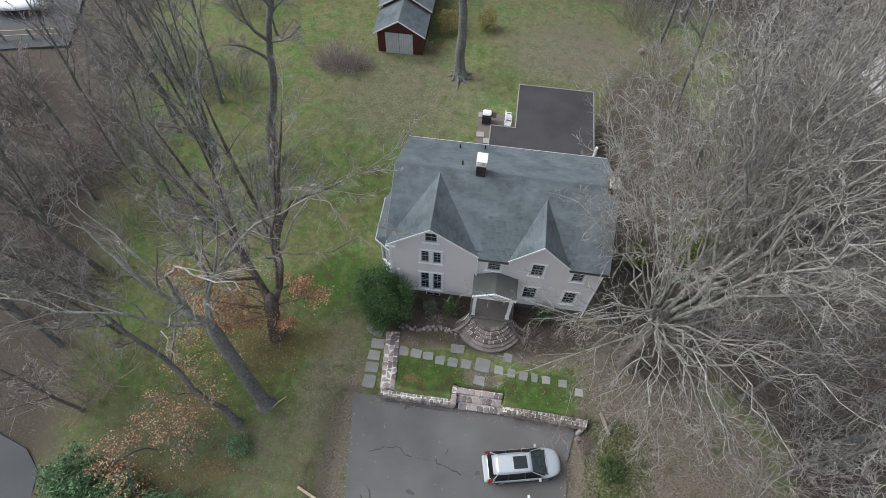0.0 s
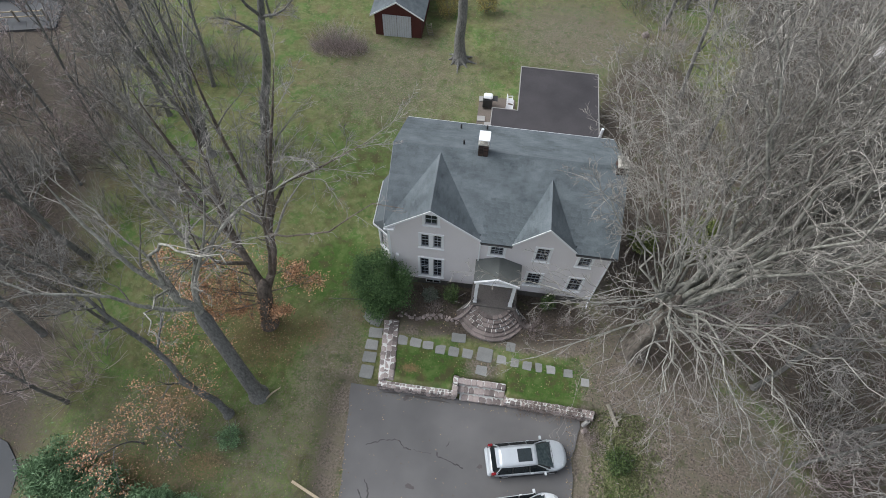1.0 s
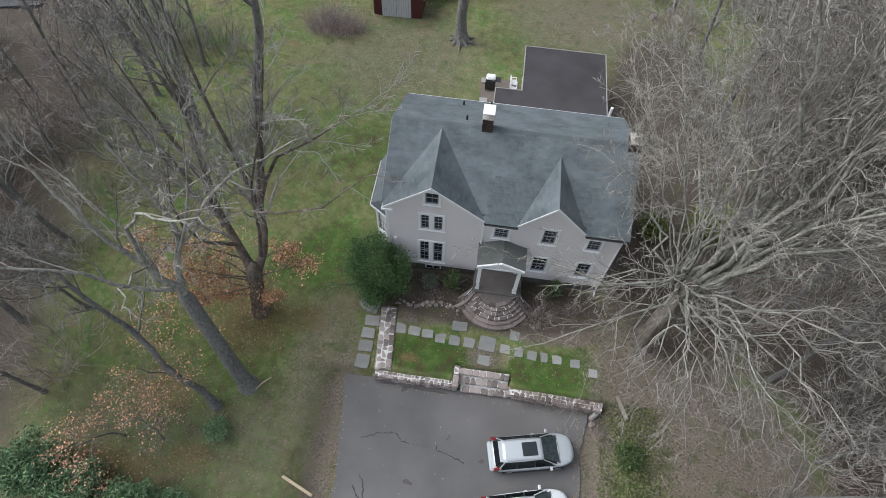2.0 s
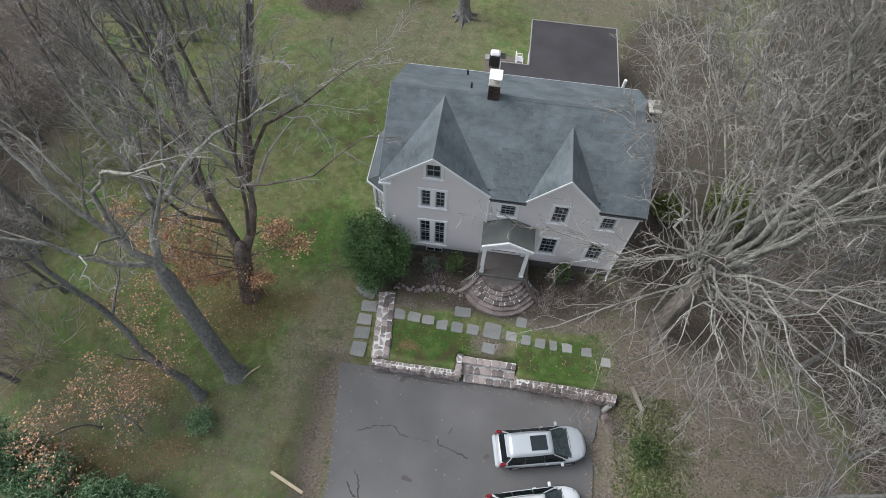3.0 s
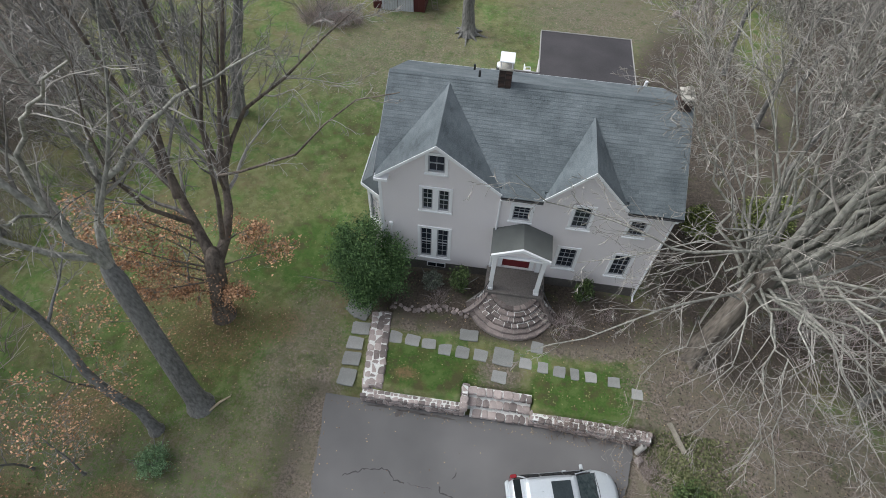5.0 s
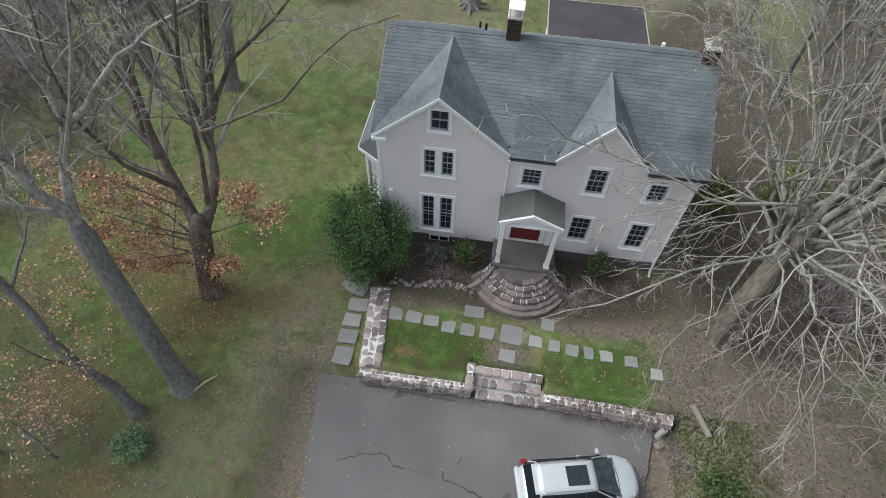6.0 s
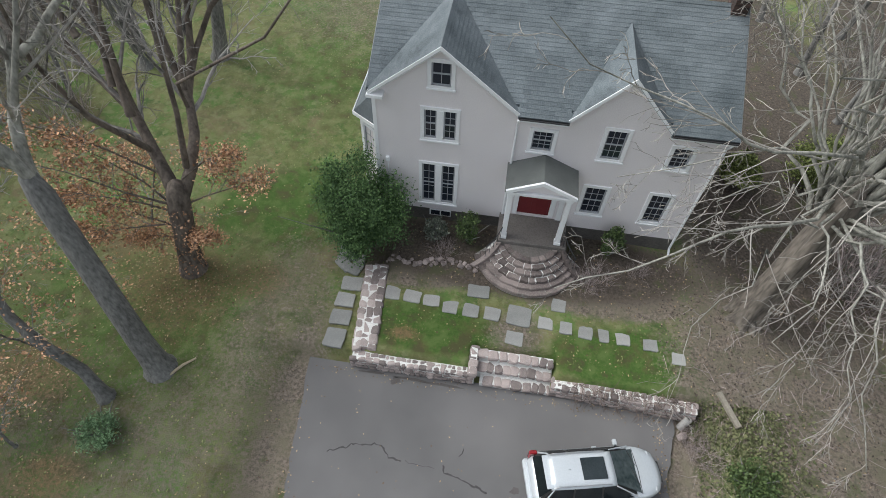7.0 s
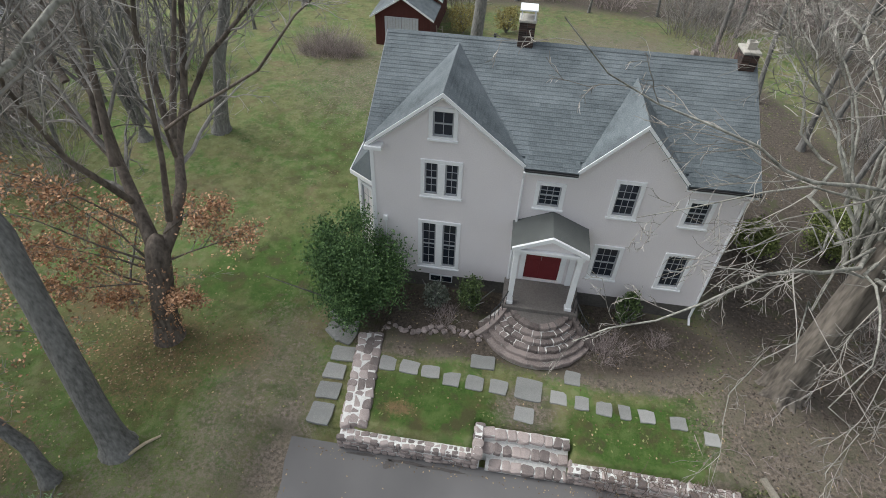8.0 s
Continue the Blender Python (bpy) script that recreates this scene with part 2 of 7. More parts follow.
def cover(x, y):
    """How much of the ground is leaf litter, bare earth, lush grass, and leaf mould of the woods."""
    litter = np.zeros_like(x)
    for c in ((-12.2, 9.8, 2.4, 2.0), (-15.6, 5.7, 1.8, 1.3), (-17.5, 1.5, 3.4, 1.4), (-9.6, 10.5, 1.3, 1.0), (-15, 12, 2, 1.6), (-13.2, 2.6, 1.2, 0.8)):
        litter = np.maximum(litter, spot(x, y, *c))
    woods = np.maximum(1 - sstep(-33, -23, x + 0.25 * (y - 20)), sstep(11, 17, x - 0.1 * y - 4.0 * (1 - sstep(7, 12, y))) * (1 - sstep(30, 40, y) * (1 - sstep(16, 24, x))))
    woods = np.maximum(woods, sstep(44, 51, y + 0.1 * np.abs(x)))
    earth = np.zeros_like(x)
    for c in ((0.5, 13.1, 6.0, 1.5), (11, 16, 4, 5), (13.0, 5.5, 3.6, 4.2), (-3.5, 11.7, 2.0, 0.7), (3.5, 11.6, 3, 0.8), (6.5, 5.0, 0.7, 4.0), (-13.3, 33.9, 2.2, 0.9)):
        earth = np.maximum(earth, spot(x, y, *c, 0.45))
    earth = np.maximum(earth, 0.36 * spot(x, y, -8.0, 8.0, 2.0, 5.0))
    earth = np.maximum(earth, 0.8 * spot(x, y, 9.9, 10.4, 3.5, 4.2))
    earth = np.maximum(earth, 0.5 * spot(x, y, 8.5, 25, 2.5, 5, 0.8))
    earth = np.maximum(earth, 0.42 * spot(x, y, 6, 38, 7, 5, 0.7))
    earth = np.maximum(earth, 0.85 * spot(x, y, 11.5, 21, 4.6, 9.5, 0.35))
    earth = np.maximum(earth, 0.2 * spot(x, y, -15.0, 2.5, 6.0, 4.5))
    earth = np.maximum(earth, 0.6 * spot(x, y, -6.9, 5.0, 0.9, 5.5, 0.7))
    earth = np.maximum(earth, 0.2 * spot(x, y, -11.5, 1.5, 6, 3.5))
    earth = np.maximum(earth, 0.3 * spot(x, y, -10.5, 4.0, 2.5, 3.0))
    earth = np.maximum(earth, 0.5 * spot(x, y, 0.5, 9.7, 1.0, 0.9))
    earth = np.maximum(earth, 0.9 * woods)
    earth = np.maximum(earth, 0.34 * spot(x, y, -8, 31.5, 7, 6, 0.7))
    litter = np.maximum(litter, 1.6 * spot(x, y, -3.5, 9.05, 0.5, 0.26))
    lush = np.maximum(spot(x, y, -2.6, 9.4, 2.2, 0.9, 0.5), spot(x, y, 4.8, 9.2, 3.0, 1.1, 0.45))
    lush = np.maximum(lush, 0.7 * spot(x, y, -9.0, 14.5, 2.0, 2.5))
    lush = np.maximum(lush, 0.2 * spot(x, y, 2, 35, 6, 4))
    lush = np.maximum(lush, 0.3 * spot(x, y, 3, 36, 7, 5, 0.8))
    lush = np.maximum(lush, 0.5 * spot(x, y, 8.7, 5.0, 1.7, 3.6))
    lush = np.maximum(lush, 0.1 * spot(x, y, -11, 22, 5, 8))
    lush = np.maximum(lush, 0.80 * spot(x, y, -11.5, 13.8, 0.9, 1.2, 0.8))
    lush = np.maximum(lush, 0.60 * spot(x, y, -8.9, 14.2, 1.1, 1.4, 0.8))
    lush = np.maximum(lush, 0.50 * spot(x, y, -13.0, 9.2, 0.9, 0.8, 0.8))
    lush = np.maximum(lush, 0.38 * spot(x, y, -8.0, 26.0, 6.0, 9.0, 0.8))
    lush = np.maximum(lush, 0.60 * spot(x, y, 16.9, 12.4, 1.2, 1.5, 0.7))
    lush = np.maximum(lush, 0.50 * spot(x, y, 15.1, 7.6, 1.3, 1.6, 0.7))
    lush = np.maximum(lush, 0.45 * spot(x, y, 22.0, 16.0, 1.5, 1.5, 0.7))
    lush = np.maximum(lush, 0.4 * spot(x, y, -13.5, 6.0, 6.0, 6.5, 0.8))
    mould = np.maximum(woods, 0.9 * spot(x, y, 11.3, 24, 4.7, 12.5, 0.35))
    mould = np.maximum(mould, 0.8 * spot(x, y, 0.6, 12.9, 6.2, 1.7, 0.35))
    mould = np.maximum(mould, 0.22 * spot(x, y, -10.0, 2.0, 3.5, 4.5))
    mould = np.maximum(mould, 0.28 * spot(x, y, -16.5, 2.8, 6.5, 4.6))
    mould = np.maximum(mould, 0.2 * spot(x, y, 2.0, 44.0, 16.0, 6.0, 0.6))
    return litter, earth, lush, mould


def ground_material():
    m = bpy.data.materials.new("lawn")
    m.use_nodes = True
    nt = m.node_tree
    nodes, link = nt.nodes, nt.links.new
    bsdf = nodes["Principled BSDF"]
    coord, at = nodes.new("ShaderNodeTexCoord"), nodes.new("ShaderNodeAttribute")
    at.attribute_name = "cover"
    split = nodes.new("ShaderNodeSeparateColor")
    link(at.outputs["Color"], split.inputs[0])

    def noise_at(scale, detail=5, rough=0.6):
        n = nodes.new("ShaderNodeTexNoise")
        n.inputs["Scale"].default_value, n.inputs["Detail"].default_value, n.inputs["Roughness"].default_value = scale, detail, rough
        link(coord.outputs["Object"], n.inputs["Vector"])
        return n.outputs[0]

    def ranged(v, a, b):
        r = nodes.new("ShaderNodeMapRange")
        r.inputs[1].default_value, r.inputs[2].default_value = a, b
        link(v, r.inputs[0])
        return r.outputs[0]

    def blend(f, a, b):
        x = nodes.new("ShaderNodeMix")
        x.data_type = "RGBA"
        for k, s in ((6, a), (7, b)):
            if isinstance(s, tuple):
                x.inputs[k].default_value = (*s, 1)
            else:
                link(s, x.inputs[k])
        link(f, x.inputs[0])
        return x.outputs[2]

    def calc(op, a, b):
        x = nodes.new("ShaderNodeMath")
        x.operation = op
        for k, s in ((0, a), (1, b)):
            if isinstance(s, (int, float)):
                x.inputs[k].default_value = s
            else:
                link(s, x.inputs[k])
        return x.outputs[0]

    def masked(channel, n, gain=1.0):
        """A cover whose edge breaks up with the grain."""
        return ranged(calc("ADD", calc("MULTIPLY", channel, gain), n), 0.62, 1.0)

    big, mid, fine = noise_at(0.22), noise_at(1.3), noise_at(9, 6, 0.7)
    grit = noise_at(30, 4, 0.7)
    grass = blend(ranged(big, 0.36, 0.64), (0.170, 0.174, 0.067), (0.128, 0.168, 0.053))
    grass = blend(ranged(mid, 0.5, 0.72), grass, (0.221, 0.208, 0.090))
    grass = blend(ranged(fine, 0.42, 0.72), grass, (0.206, 0.196, 0.086))
    grass = blend(ranged(grit, 0.5, 0.75), grass, (0.077, 0.097, 0.030))
    weeds = noise_at(1.15, 6, 0.68)
    grass = blend(ranged(weeds, 0.55, 0.64), grass, (0.064, 0.124, 0.026))
    straw = noise_at(0.55, 5, 0.6)
    grass = blend(ranged(straw, 0.51, 0.62), grass, (0.196, 0.163, 0.084))
    vivid = noise_at(0.5, 6, 0.7)
    grass = blend(ranged(vivid, 0.5, 0.6), grass, (0.111, 0.194, 0.045))
    pale = noise_at(0.8, 6, 0.7)
    grass = blend(ranged(pale, 0.55, 0.68), grass, (0.221, 0.243, 0.103))
    clump = noise_at(1.5, 4, 0.58)
    grass = blend(calc("MULTIPLY", ranged(clump, 0.52, 0.64), 0.5), grass, (0.232, 0.247, 0.099))
    grass = blend(calc("MULTIPLY", ranged(clump, 0.47, 0.36), 0.4), grass, (0.072, 0.099, 0.033))
    lump = noise_at(3.4, 3, 0.5)
    grass = blend(calc("MULTIPLY", ranged(lump, 0.52, 0.62), 0.5), grass, (0.245, 0.255, 0.125))
    lush = blend(ranged(fine, 0.35, 0.7), (0.048, 0.105, 0.014), (0.090, 0.155, 0.028))
    lush = blend(ranged(mid, 0.5, 0.72), lush, (0.109, 0.096, 0.037))
    lush = blend(calc("MULTIPLY", ranged(clump, 0.53, 0.63), 0.75), lush, (0.119, 0.174, 0.049))
    lush = blend(calc("MULTIPLY", ranged(clump, 0.47, 0.37), 0.75), lush, (0.081, 0.070, 0.032))
    col = blend(masked(split.outputs[2], mid), grass, lush)
    soil = blend(ranged(fine, 0.38, 0.66), (0.098, 0.080, 0.065), (0.31, 0.258, 0.208))
    soil = blend(ranged(mid, 0.44, 0.66), soil, (0.175, 0.155, 0.108))
    soil = blend(ranged(weeds, 0.54, 0.66), soil, (0.11, 0.115, 0.06))
    col = blend(masked(split.outputs[1], fine), col, soil)
    mould = blend(ranged(fine, 0.36, 0.68), (0.052, 0.042, 0.034), (0.155, 0.125, 0.098))
    mould = blend(ranged(clump, 0.55, 0.66), mould, (0.085, 0.088, 0.045))
    col = blend(masked(at.outputs["Alpha"], fine), col, mould)
    dead = blend(ranged(fine, 0.35, 0.65), (0.13, 0.105, 0.05), (0.25, 0.165, 0.08))
    col = blend(masked(split.outputs[0], fine, 0.34), col, dead)
    link(col, bsdf.inputs["Base Color"])
    bsdf.inputs["Roughness"].default_value = 0.95
    b = nodes.new("ShaderNodeBump")
    b.inputs["Strength"].default_value, b.inputs["Distance"].default_value = 0.9, 0.06
    link(calc("ADD", fine, grit), b.inputs["Height"])
    link(b.outputs[0], bsdf.inputs["Normal"])
    return m


M_LAWN = ground_material()
ground_mesh = raw_mesh("ground", gv, gf, M_LAWN, True)
cov = np.stack(cover(gv[:, 0], gv[:, 1]), -1)
ground_mesh.color_attributes.new("cover", "FLOAT_COLOR", "POINT").data.foreach_set("color", cov.ravel())
ground = tagged(new("ground", ground_mesh), "patchy late-autumn lawn with bare earth and leaf litter", "ground", kind="structure")

# ---- the drive ----
def outline_sheet(points, z, thick, step=0.0):
    bm = bmesh.new()
    prism([(x, y, z - thick) for x, y in points], (0, 0, thick), bm)
    return bm


def wavy(a, b, n, amp, rng):
    out = []
    for k in range(n):
        t = k / n
        out.append((a[0] + (b[0] - a[0]) * t + rng.uniform(-amp, amp), a[1] + (b[1] - a[1]) * t + rng.uniform(-amp, amp)))
    return out


rd = random.Random(3)
drive_outline = wavy((-6.0, -14), (-6.15, 3), 30, 0.06, rd) + wavy((-6.15, 3), (-6.75, 7.9), 14, 0.05, rd) + wavy((-6.75, 8.0), (6.2, 7.9), 2, 0.0, rd) + wavy((6.2, 7.8), (5.7, 5.6), 8, 0.05, rd) + wavy((5.7, 5.6), (5.9, -14), 20, 0.06, rd)
drive_outline = [(x, min(y, 8.02)) for x, y in drive_outline]
driveway = solo("driveway", outline_sheet(drive_outline, DRIVE_Z, 0.14), M_ASPHALT, "worn grey asphalt drive with dark cracks", "driveway", kind="structure")


def crack(points, width, seed):
    rng = random.Random(seed)
    fine_pts = []
    for a, b in zip(points, points[1:]):
        n = max(2, int(math.dist(a, b) / 0.09))
        for k in range(n):
            t = k / n
            fine_pts.append((a[0] + (b[0] - a[0]) * t + rng.gauss(0, 0.022), a[1] + (b[1] - a[1]) * t + rng.gauss(0, 0.022), width * rng.uniform(0.35, 1.5)))
    bm = bmesh.new()
    prev = None
    for k, (x, y, w) in enumerate(fine_pts):
        x2, y2, _ = fine_pts[min(k + 1, len(fine_pts) - 1)]
        x1, y1, _ = fine_pts[max(k - 1, 0)]
        n = Vector((y1 - y2, x2 - x1, 0)).normalized() * w / 2
        cur = (bm.verts.new((x + n.x, y + n.y, DRIVE_Z + 0.004)), bm.verts.new((x - n.x, y - n.y, DRIVE_Z + 0.004)))
        if prev:
            bm.faces.new((prev[0], prev[1], cur[1], cur[0]))
        prev = cur
    return bm


for k, (pts, w) in enumerate((
    ([(-5.25, 4.85), (-4.75, 5.0), (-4.5, 5.2), (-3.5, 5.3), (-3.2, 4.95), (-2.7, 4.9)], 0.045),
    ([(-2.7, 4.9), (-1.6, 4.82)], 0.02),
    ([(-1.5, 5.0), (-1.35, 4.75), (-0.8, 4.62), (-0.3, 4.45), (0.15, 4.3)], 0.055),
    ([(-4.95, 3.1), (-4.7, 2.7), (-4.55, 2.0), (-4.3, 1.2), (-4.4, 0.2)], 0.06),
    ([(-5.2, 2.6), (-4.95, 2.2), (-4.6, 2.0)], 0.07),
    ([(-0.95, 5.35), (-0.8, 5.75)], 0.025),
)):
    part("crack", crack(pts, w, k), M_CRACK, driveway, "dark crack in the asphalt")

M_STAIN = surf("damp_stain", (0.062, 0.054, 0.052), (0.115, 0.104, 0.10), 3, 0.7, 0.1, 30)


def stain(cx, cy, rx, ry, seed):
    """A thin damp patch with an uneven rim."""
    rng = random.Random(seed)
    ph = [rng.uniform(0, math.tau) for _ in range(4)]
    pts = []
    for k in range(28):
        a = k * math.tau / 28
        q = 1 + 0.22 * math.sin(2 * a + ph[0]) + 0.14 * math.sin(3 * a + ph[1]) + 0.1 * math.sin(7 * a + ph[2]) + 0.06 * math.sin(11 * a + ph[3])
        pts.append((cx + rx * q * math.cos(a), cy + ry * q * math.sin(a), DRIVE_Z + 0.001))
    return prism(pts, (0, 0, 0.004))


for k, (x, y, rx, ry) in enumerate(((-3.52, 7.58, 0.17, 0.13), (-3.0, 7.72, 0.5, 0.06), (-4.4, 7.76, 0.42, 0.05), (-1.9, 7.68, 0.6, 0.06), (0.9, 4.55, 0.16, 0.09), (-2.6, 3.1, 0.22, 0.12))):
    part("stain", stain(x, y, rx, ry, 70 + k), M_STAIN, driveway, "dark damp stain")

# a lane beyond the trees
solo("lane", outline_sheet([(-40, -30), (-23.0, -12), (-22.1, 0.0), (-22.4, 1.3), (-23.6, 2.3), (-26, 3.0), (-60, 7), (-60, -30)], -0.76, 0.6), M_ROAD, "grey asphalt lane at the edge of the wood", "road", kind="structure")
# ---- the house ----
X0, X1, YF, YB = -5.40, 6.27, 14.28, 21.5
EAVE_Y, EAVE_Z, RIDGE_Y, RIDGE_Z = 13.95, 5.75, 17.95, 8.02
SLOPE = (RIDGE_Z - EAVE_Z) / (RIDGE_Y - EAVE_Y)
BASE_Z = 0.48
GABLES = ((-3.10, 7.86, 0.80, -5.46, -0.50), (2.69, 7.51, 1.07, 1.05, 4.33))  # apex x, apex z, slope, left end, right end

house = thing("house", "two-and-a-half-storey beige stucco house with a grey-green shingle roof", "house")


def wall_cols(cuts, bottom, top, openings, thick, to_world):
    """An upright wall of that thickness with openings through it. top is a function of the run; openings: u0, u1, z0, z1."""
    bm = bmesh.new()
    cuts = sorted(set(round(c, 4) for c in list(cuts) + [v for o in openings for v in o[:2]]))

    def quad(a, b, c, d):
        bm.faces.new([bm.verts.new(to_world(*p)) for p in (a, b, c, d)])

    for u0, u1 in zip(cuts, cuts[1:]):
        mid = (u0 + u1) / 2
        holes = sorted((o[2], o[3]) for o in openings if o[0] < mid < o[1])
        low = bottom
        spans = []
        for z0, z1 in holes:
            spans.append((low, low, z0, z0))
            low = z1
        spans.append((low, low, top(u0), top(u1)))
        for za, zb, zc, zd in spans:
            for depth in (0, thick):
                quad((u0, depth, za), (u1, depth, zb), (u1, depth, zd), (u0, depth, zc))
    for u0, u1, z0, z1 in openings:
        for a, b in (((u0, z0), (u1, z0)), ((u1, z0), (u1, z1)), ((u1, z1), (u0, z1)), ((u0, z1), (u0, z0))):
            quad((a[0], 0, a[1]), (b[0], 0, b[1]), (b[0], thick, b[1]), (a[0], thick, a[1]))
    for u in (cuts[0], cuts[-1]):
        quad((u, 0, bottom), (u, thick, bottom), (u, thick, top(u)), (u, 0, top(u)))
    for u0, u1 in zip(cuts, cuts[1:]):
        quad((u0, 0, top(u0)), (u1, 0, top(u1)), (u1, thick, top(u1)), (u0, thick, top(u0)))
        quad((u0, 0, bottom), (u1, 0, bottom), (u1, thick, bottom), (u0, thick, bottom))
    bmesh.ops.remove_doubles(bm, verts=bm.verts, dist=0.001)
    bmesh.ops.recalc_face_normals(bm, faces=bm.faces)
    return bm


# windows of the front: surround's edges, columns and rows of panes, one light or two
WINDOWS = [
    (-3.54, -2.65, 6.21, 7.30, 1, 2, 2), (-3.77, -2.42, 4.04, 5.49, 2, 2, 4), (-3.84, -2.36, 0.83, 3.04, 2, 2, 5),
    (-0.08, 0.86, 4.08, 5.13, 1, 3, 4), (2.29, 3.20, 4.05, 5.50, 1, 3, 4), (2.19, 3.19, 1.28, 2.86, 1, 3, 4),
    (4.55, 5.42, 3.99, 5.10, 1, 3, 4), (4.53, 5.47, 1.20, 2.87, 1, 3, 4),
]
TRIM = 0.13
DOOR = (-0.05, 1.29, 0.86, 3.05)


def front_top(u):
    z = EAVE_Z + SLOPE * (YF - EAVE_Y) - 0.16
    for ax, az, sl, a, b in GABLES:
        z = max(z, az - sl * abs(u - ax) - 0.1)
    return z


gable_cuts = []
base_top = EAVE_Z + SLOPE * (YF - EAVE_Y) - 0.16
for ax, az, sl, a, b in GABLES:
    run = (az - 0.1 - base_top) / sl
    gable_cuts += [max(ax - run, X0), ax, ax + run]
front_holes = [(a + TRIM, b - TRIM, c + TRIM, d - TRIM) for a, b, c, d, *_ in WINDOWS] + [DOOR]
part("wall", wall_cols([X0, X1] + gable_cuts, BASE_Z, front_top, front_holes, 0.22, lambda u, d, z: (u, YF + d, z)), M_STUCCO, house)


def side_top(u):
    return min(EAVE_Z + SLOPE * (u - EAVE_Y), RIDGE_Z - SLOPE * (u - RIDGE_Y)) - 0.12


part("wall", wall_cols([YF + 0.22, RIDGE_Y, YB], BASE_Z, side_top, [], 0.22, lambda u, d, z: (X0 + d, u, z)), M_STUCCO, house)
part("wall", wall_cols([YF + 0.22, RIDGE_Y, YB], BASE_Z, side_top, [], 0.22, lambda u, d, z: (X1 - d, u, z)), M_STUCCO, house)
part("wall", wall_cols([X0 + 0.22, X1 - 0.22], BASE_Z, lambda u: side_top(YB), [], 0.22, lambda u, d, z: (u, YB - d, z)), M_STUCCO, house)
part("foundation", box(X0 + 0.05, X1 - 0.05, YF + 0.05, YB - 0.05, -0.9, BASE_Z - 0.004, 0.02), M_FOUND, house, "dark stone foundation")


def window(parent, u0, u1, z0, z1, lights, cols, rows, to_world, sill=True):
    """A white-trimmed window in a wall: surround, sill, and for each light a frame, muntins and panes."""
    def b(name, a0, a1, d0, d1, c0, c1, material, under, bev=0.008):
        bm = box(a0, a1, d0, d1, c0, c1, bev)
        for v in bm.verts:
            v.co = to_world(*v.co)
        bmesh.ops.recalc_face_normals(bm, faces=bm.faces)
        return part(name, bm, material, under)

    win = part("window", window_surround(u0, u1, z0, z1, lights, to_world), M_WHITE, parent, "white-trimmed window with dark panes")
    if sill:
        b("window_sill", u0 - 0.03, u1 + 0.03, -0.075, 0.04, z0 - 0.03, z0 + 0.035, M_WHITE, win)
    for a0, a1 in light_spans(u0, u1, lights):
        c0, c1 = z0 + TRIM, z1 - TRIM
        f = 0.045
        bm = bmesh.new()
        for q in ((a0, a0 + f, c0, c1), (a1 - f, a1, c0, c1), (a0 + f, a1 - f, c0, c0 + f), (a0 + f, a1 - f, c1 - f, c1), (a0 + f, a1 - f, (c0 + c1) / 2 - 0.025, (c0 + c1) / 2 + 0.025)):
            box(q[0], q[1], 0.03, 0.075, q[2], q[3], 0.0, bm)
        for k in range(1, cols):
            u = a0 + f + (a1 - a0 - 2 * f) * k / cols
            box(u - 0.009, u + 0.009, 0.04, 0.068, c0 + f, c1 - f, 0.0, bm)
        for k in range(1, rows):
            z = c0 + f + (c1 - c0 - 2 * f) * k / rows
            if abs(z - (c0 + c1) / 2) > 0.04:
                box(a0 + f, a1 - f, 0.04, 0.068, z - 0.009, z + 0.009, 0.0, bm)
        for v in bm.verts:
            v.co = to_world(*v.co)
        bmesh.ops.recalc_face_normals(bm, faces=bm.faces)
        part("window_frame", bm, M_SASH, win)
        for half in (0, 1):
            m0, m1 = (c0 + f, (c0 + c1) / 2) if half == 0 else ((c0 + c1) / 2, c1 - f)
            b("pane", a0 + f * 0.5, a1 - f * 0.5, 0.052 + 0.004 * half, 0.062 + 0.004 * half, m0, m1, M_GLASS, win, 0)
    return win


def light_spans(u0, u1, lights):
    a, b = u0 + TRIM, u1 - TRIM
    if lights == 1:
        return [(a, b)]
    gap = 0.24
    w = (b - a - gap) / 2
    return [(a, a + w), (b - w, b)]


def window_surround(u0, u1, z0, z1, lights, to_world):
    bm = bmesh.new()
    box(u0, u0 + TRIM, -0.045, 0.03, z0, z1, 0.008, bm)
    box(u1 - TRIM, u1, -0.045, 0.03, z0, z1, 0.008, bm)
    box(u0 + TRIM, u1 - TRIM, -0.042, 0.03, z0, z0 + TRIM, 0.008, bm)
    box(u0 + TRIM, u1 - TRIM, -0.042, 0.03, z1 - TRIM, z1, 0.008, bm)
    if lights == 2:
        s = light_spans(u0, u1, 2)
        box(s[0][1], s[1][0], -0.045, 0.07, z0 + TRIM, z1 - TRIM, 0.008, bm)
    for v in bm.verts:
        v.co = to_world(*v.co)
    bmesh.ops.recalc_face_normals(bm, faces=bm.faces)
    return bm


M_SASH = surf("sash_paint", (0.30, 0.315, 0.345), (0.44, 0.455, 0.485), 2, 0.6, 0.1, 20)
for a, b_, c, d, n, cols, rows in WINDOWS:
    window(house, a, b_, c, d, n, cols, rows, lambda u, dd, z: Vector((u, YF + dd, z)))
# no rooms inside: dark sheets stand in for indoor shade behind the panes
part("room_shade_sheet", box(X0 + 0.3, X1 - 0.3, YF + 0.6, YF + 0.65, BASE_Z, 5.6), M_DARK, house, "dark sheet standing in for the shade of rooms behind the panes")
part("room_shade_sheet", box(-3.6, -2.6, YF + 0.4, YF + 0.45, 6.1, 7.25), M_DARK, house)
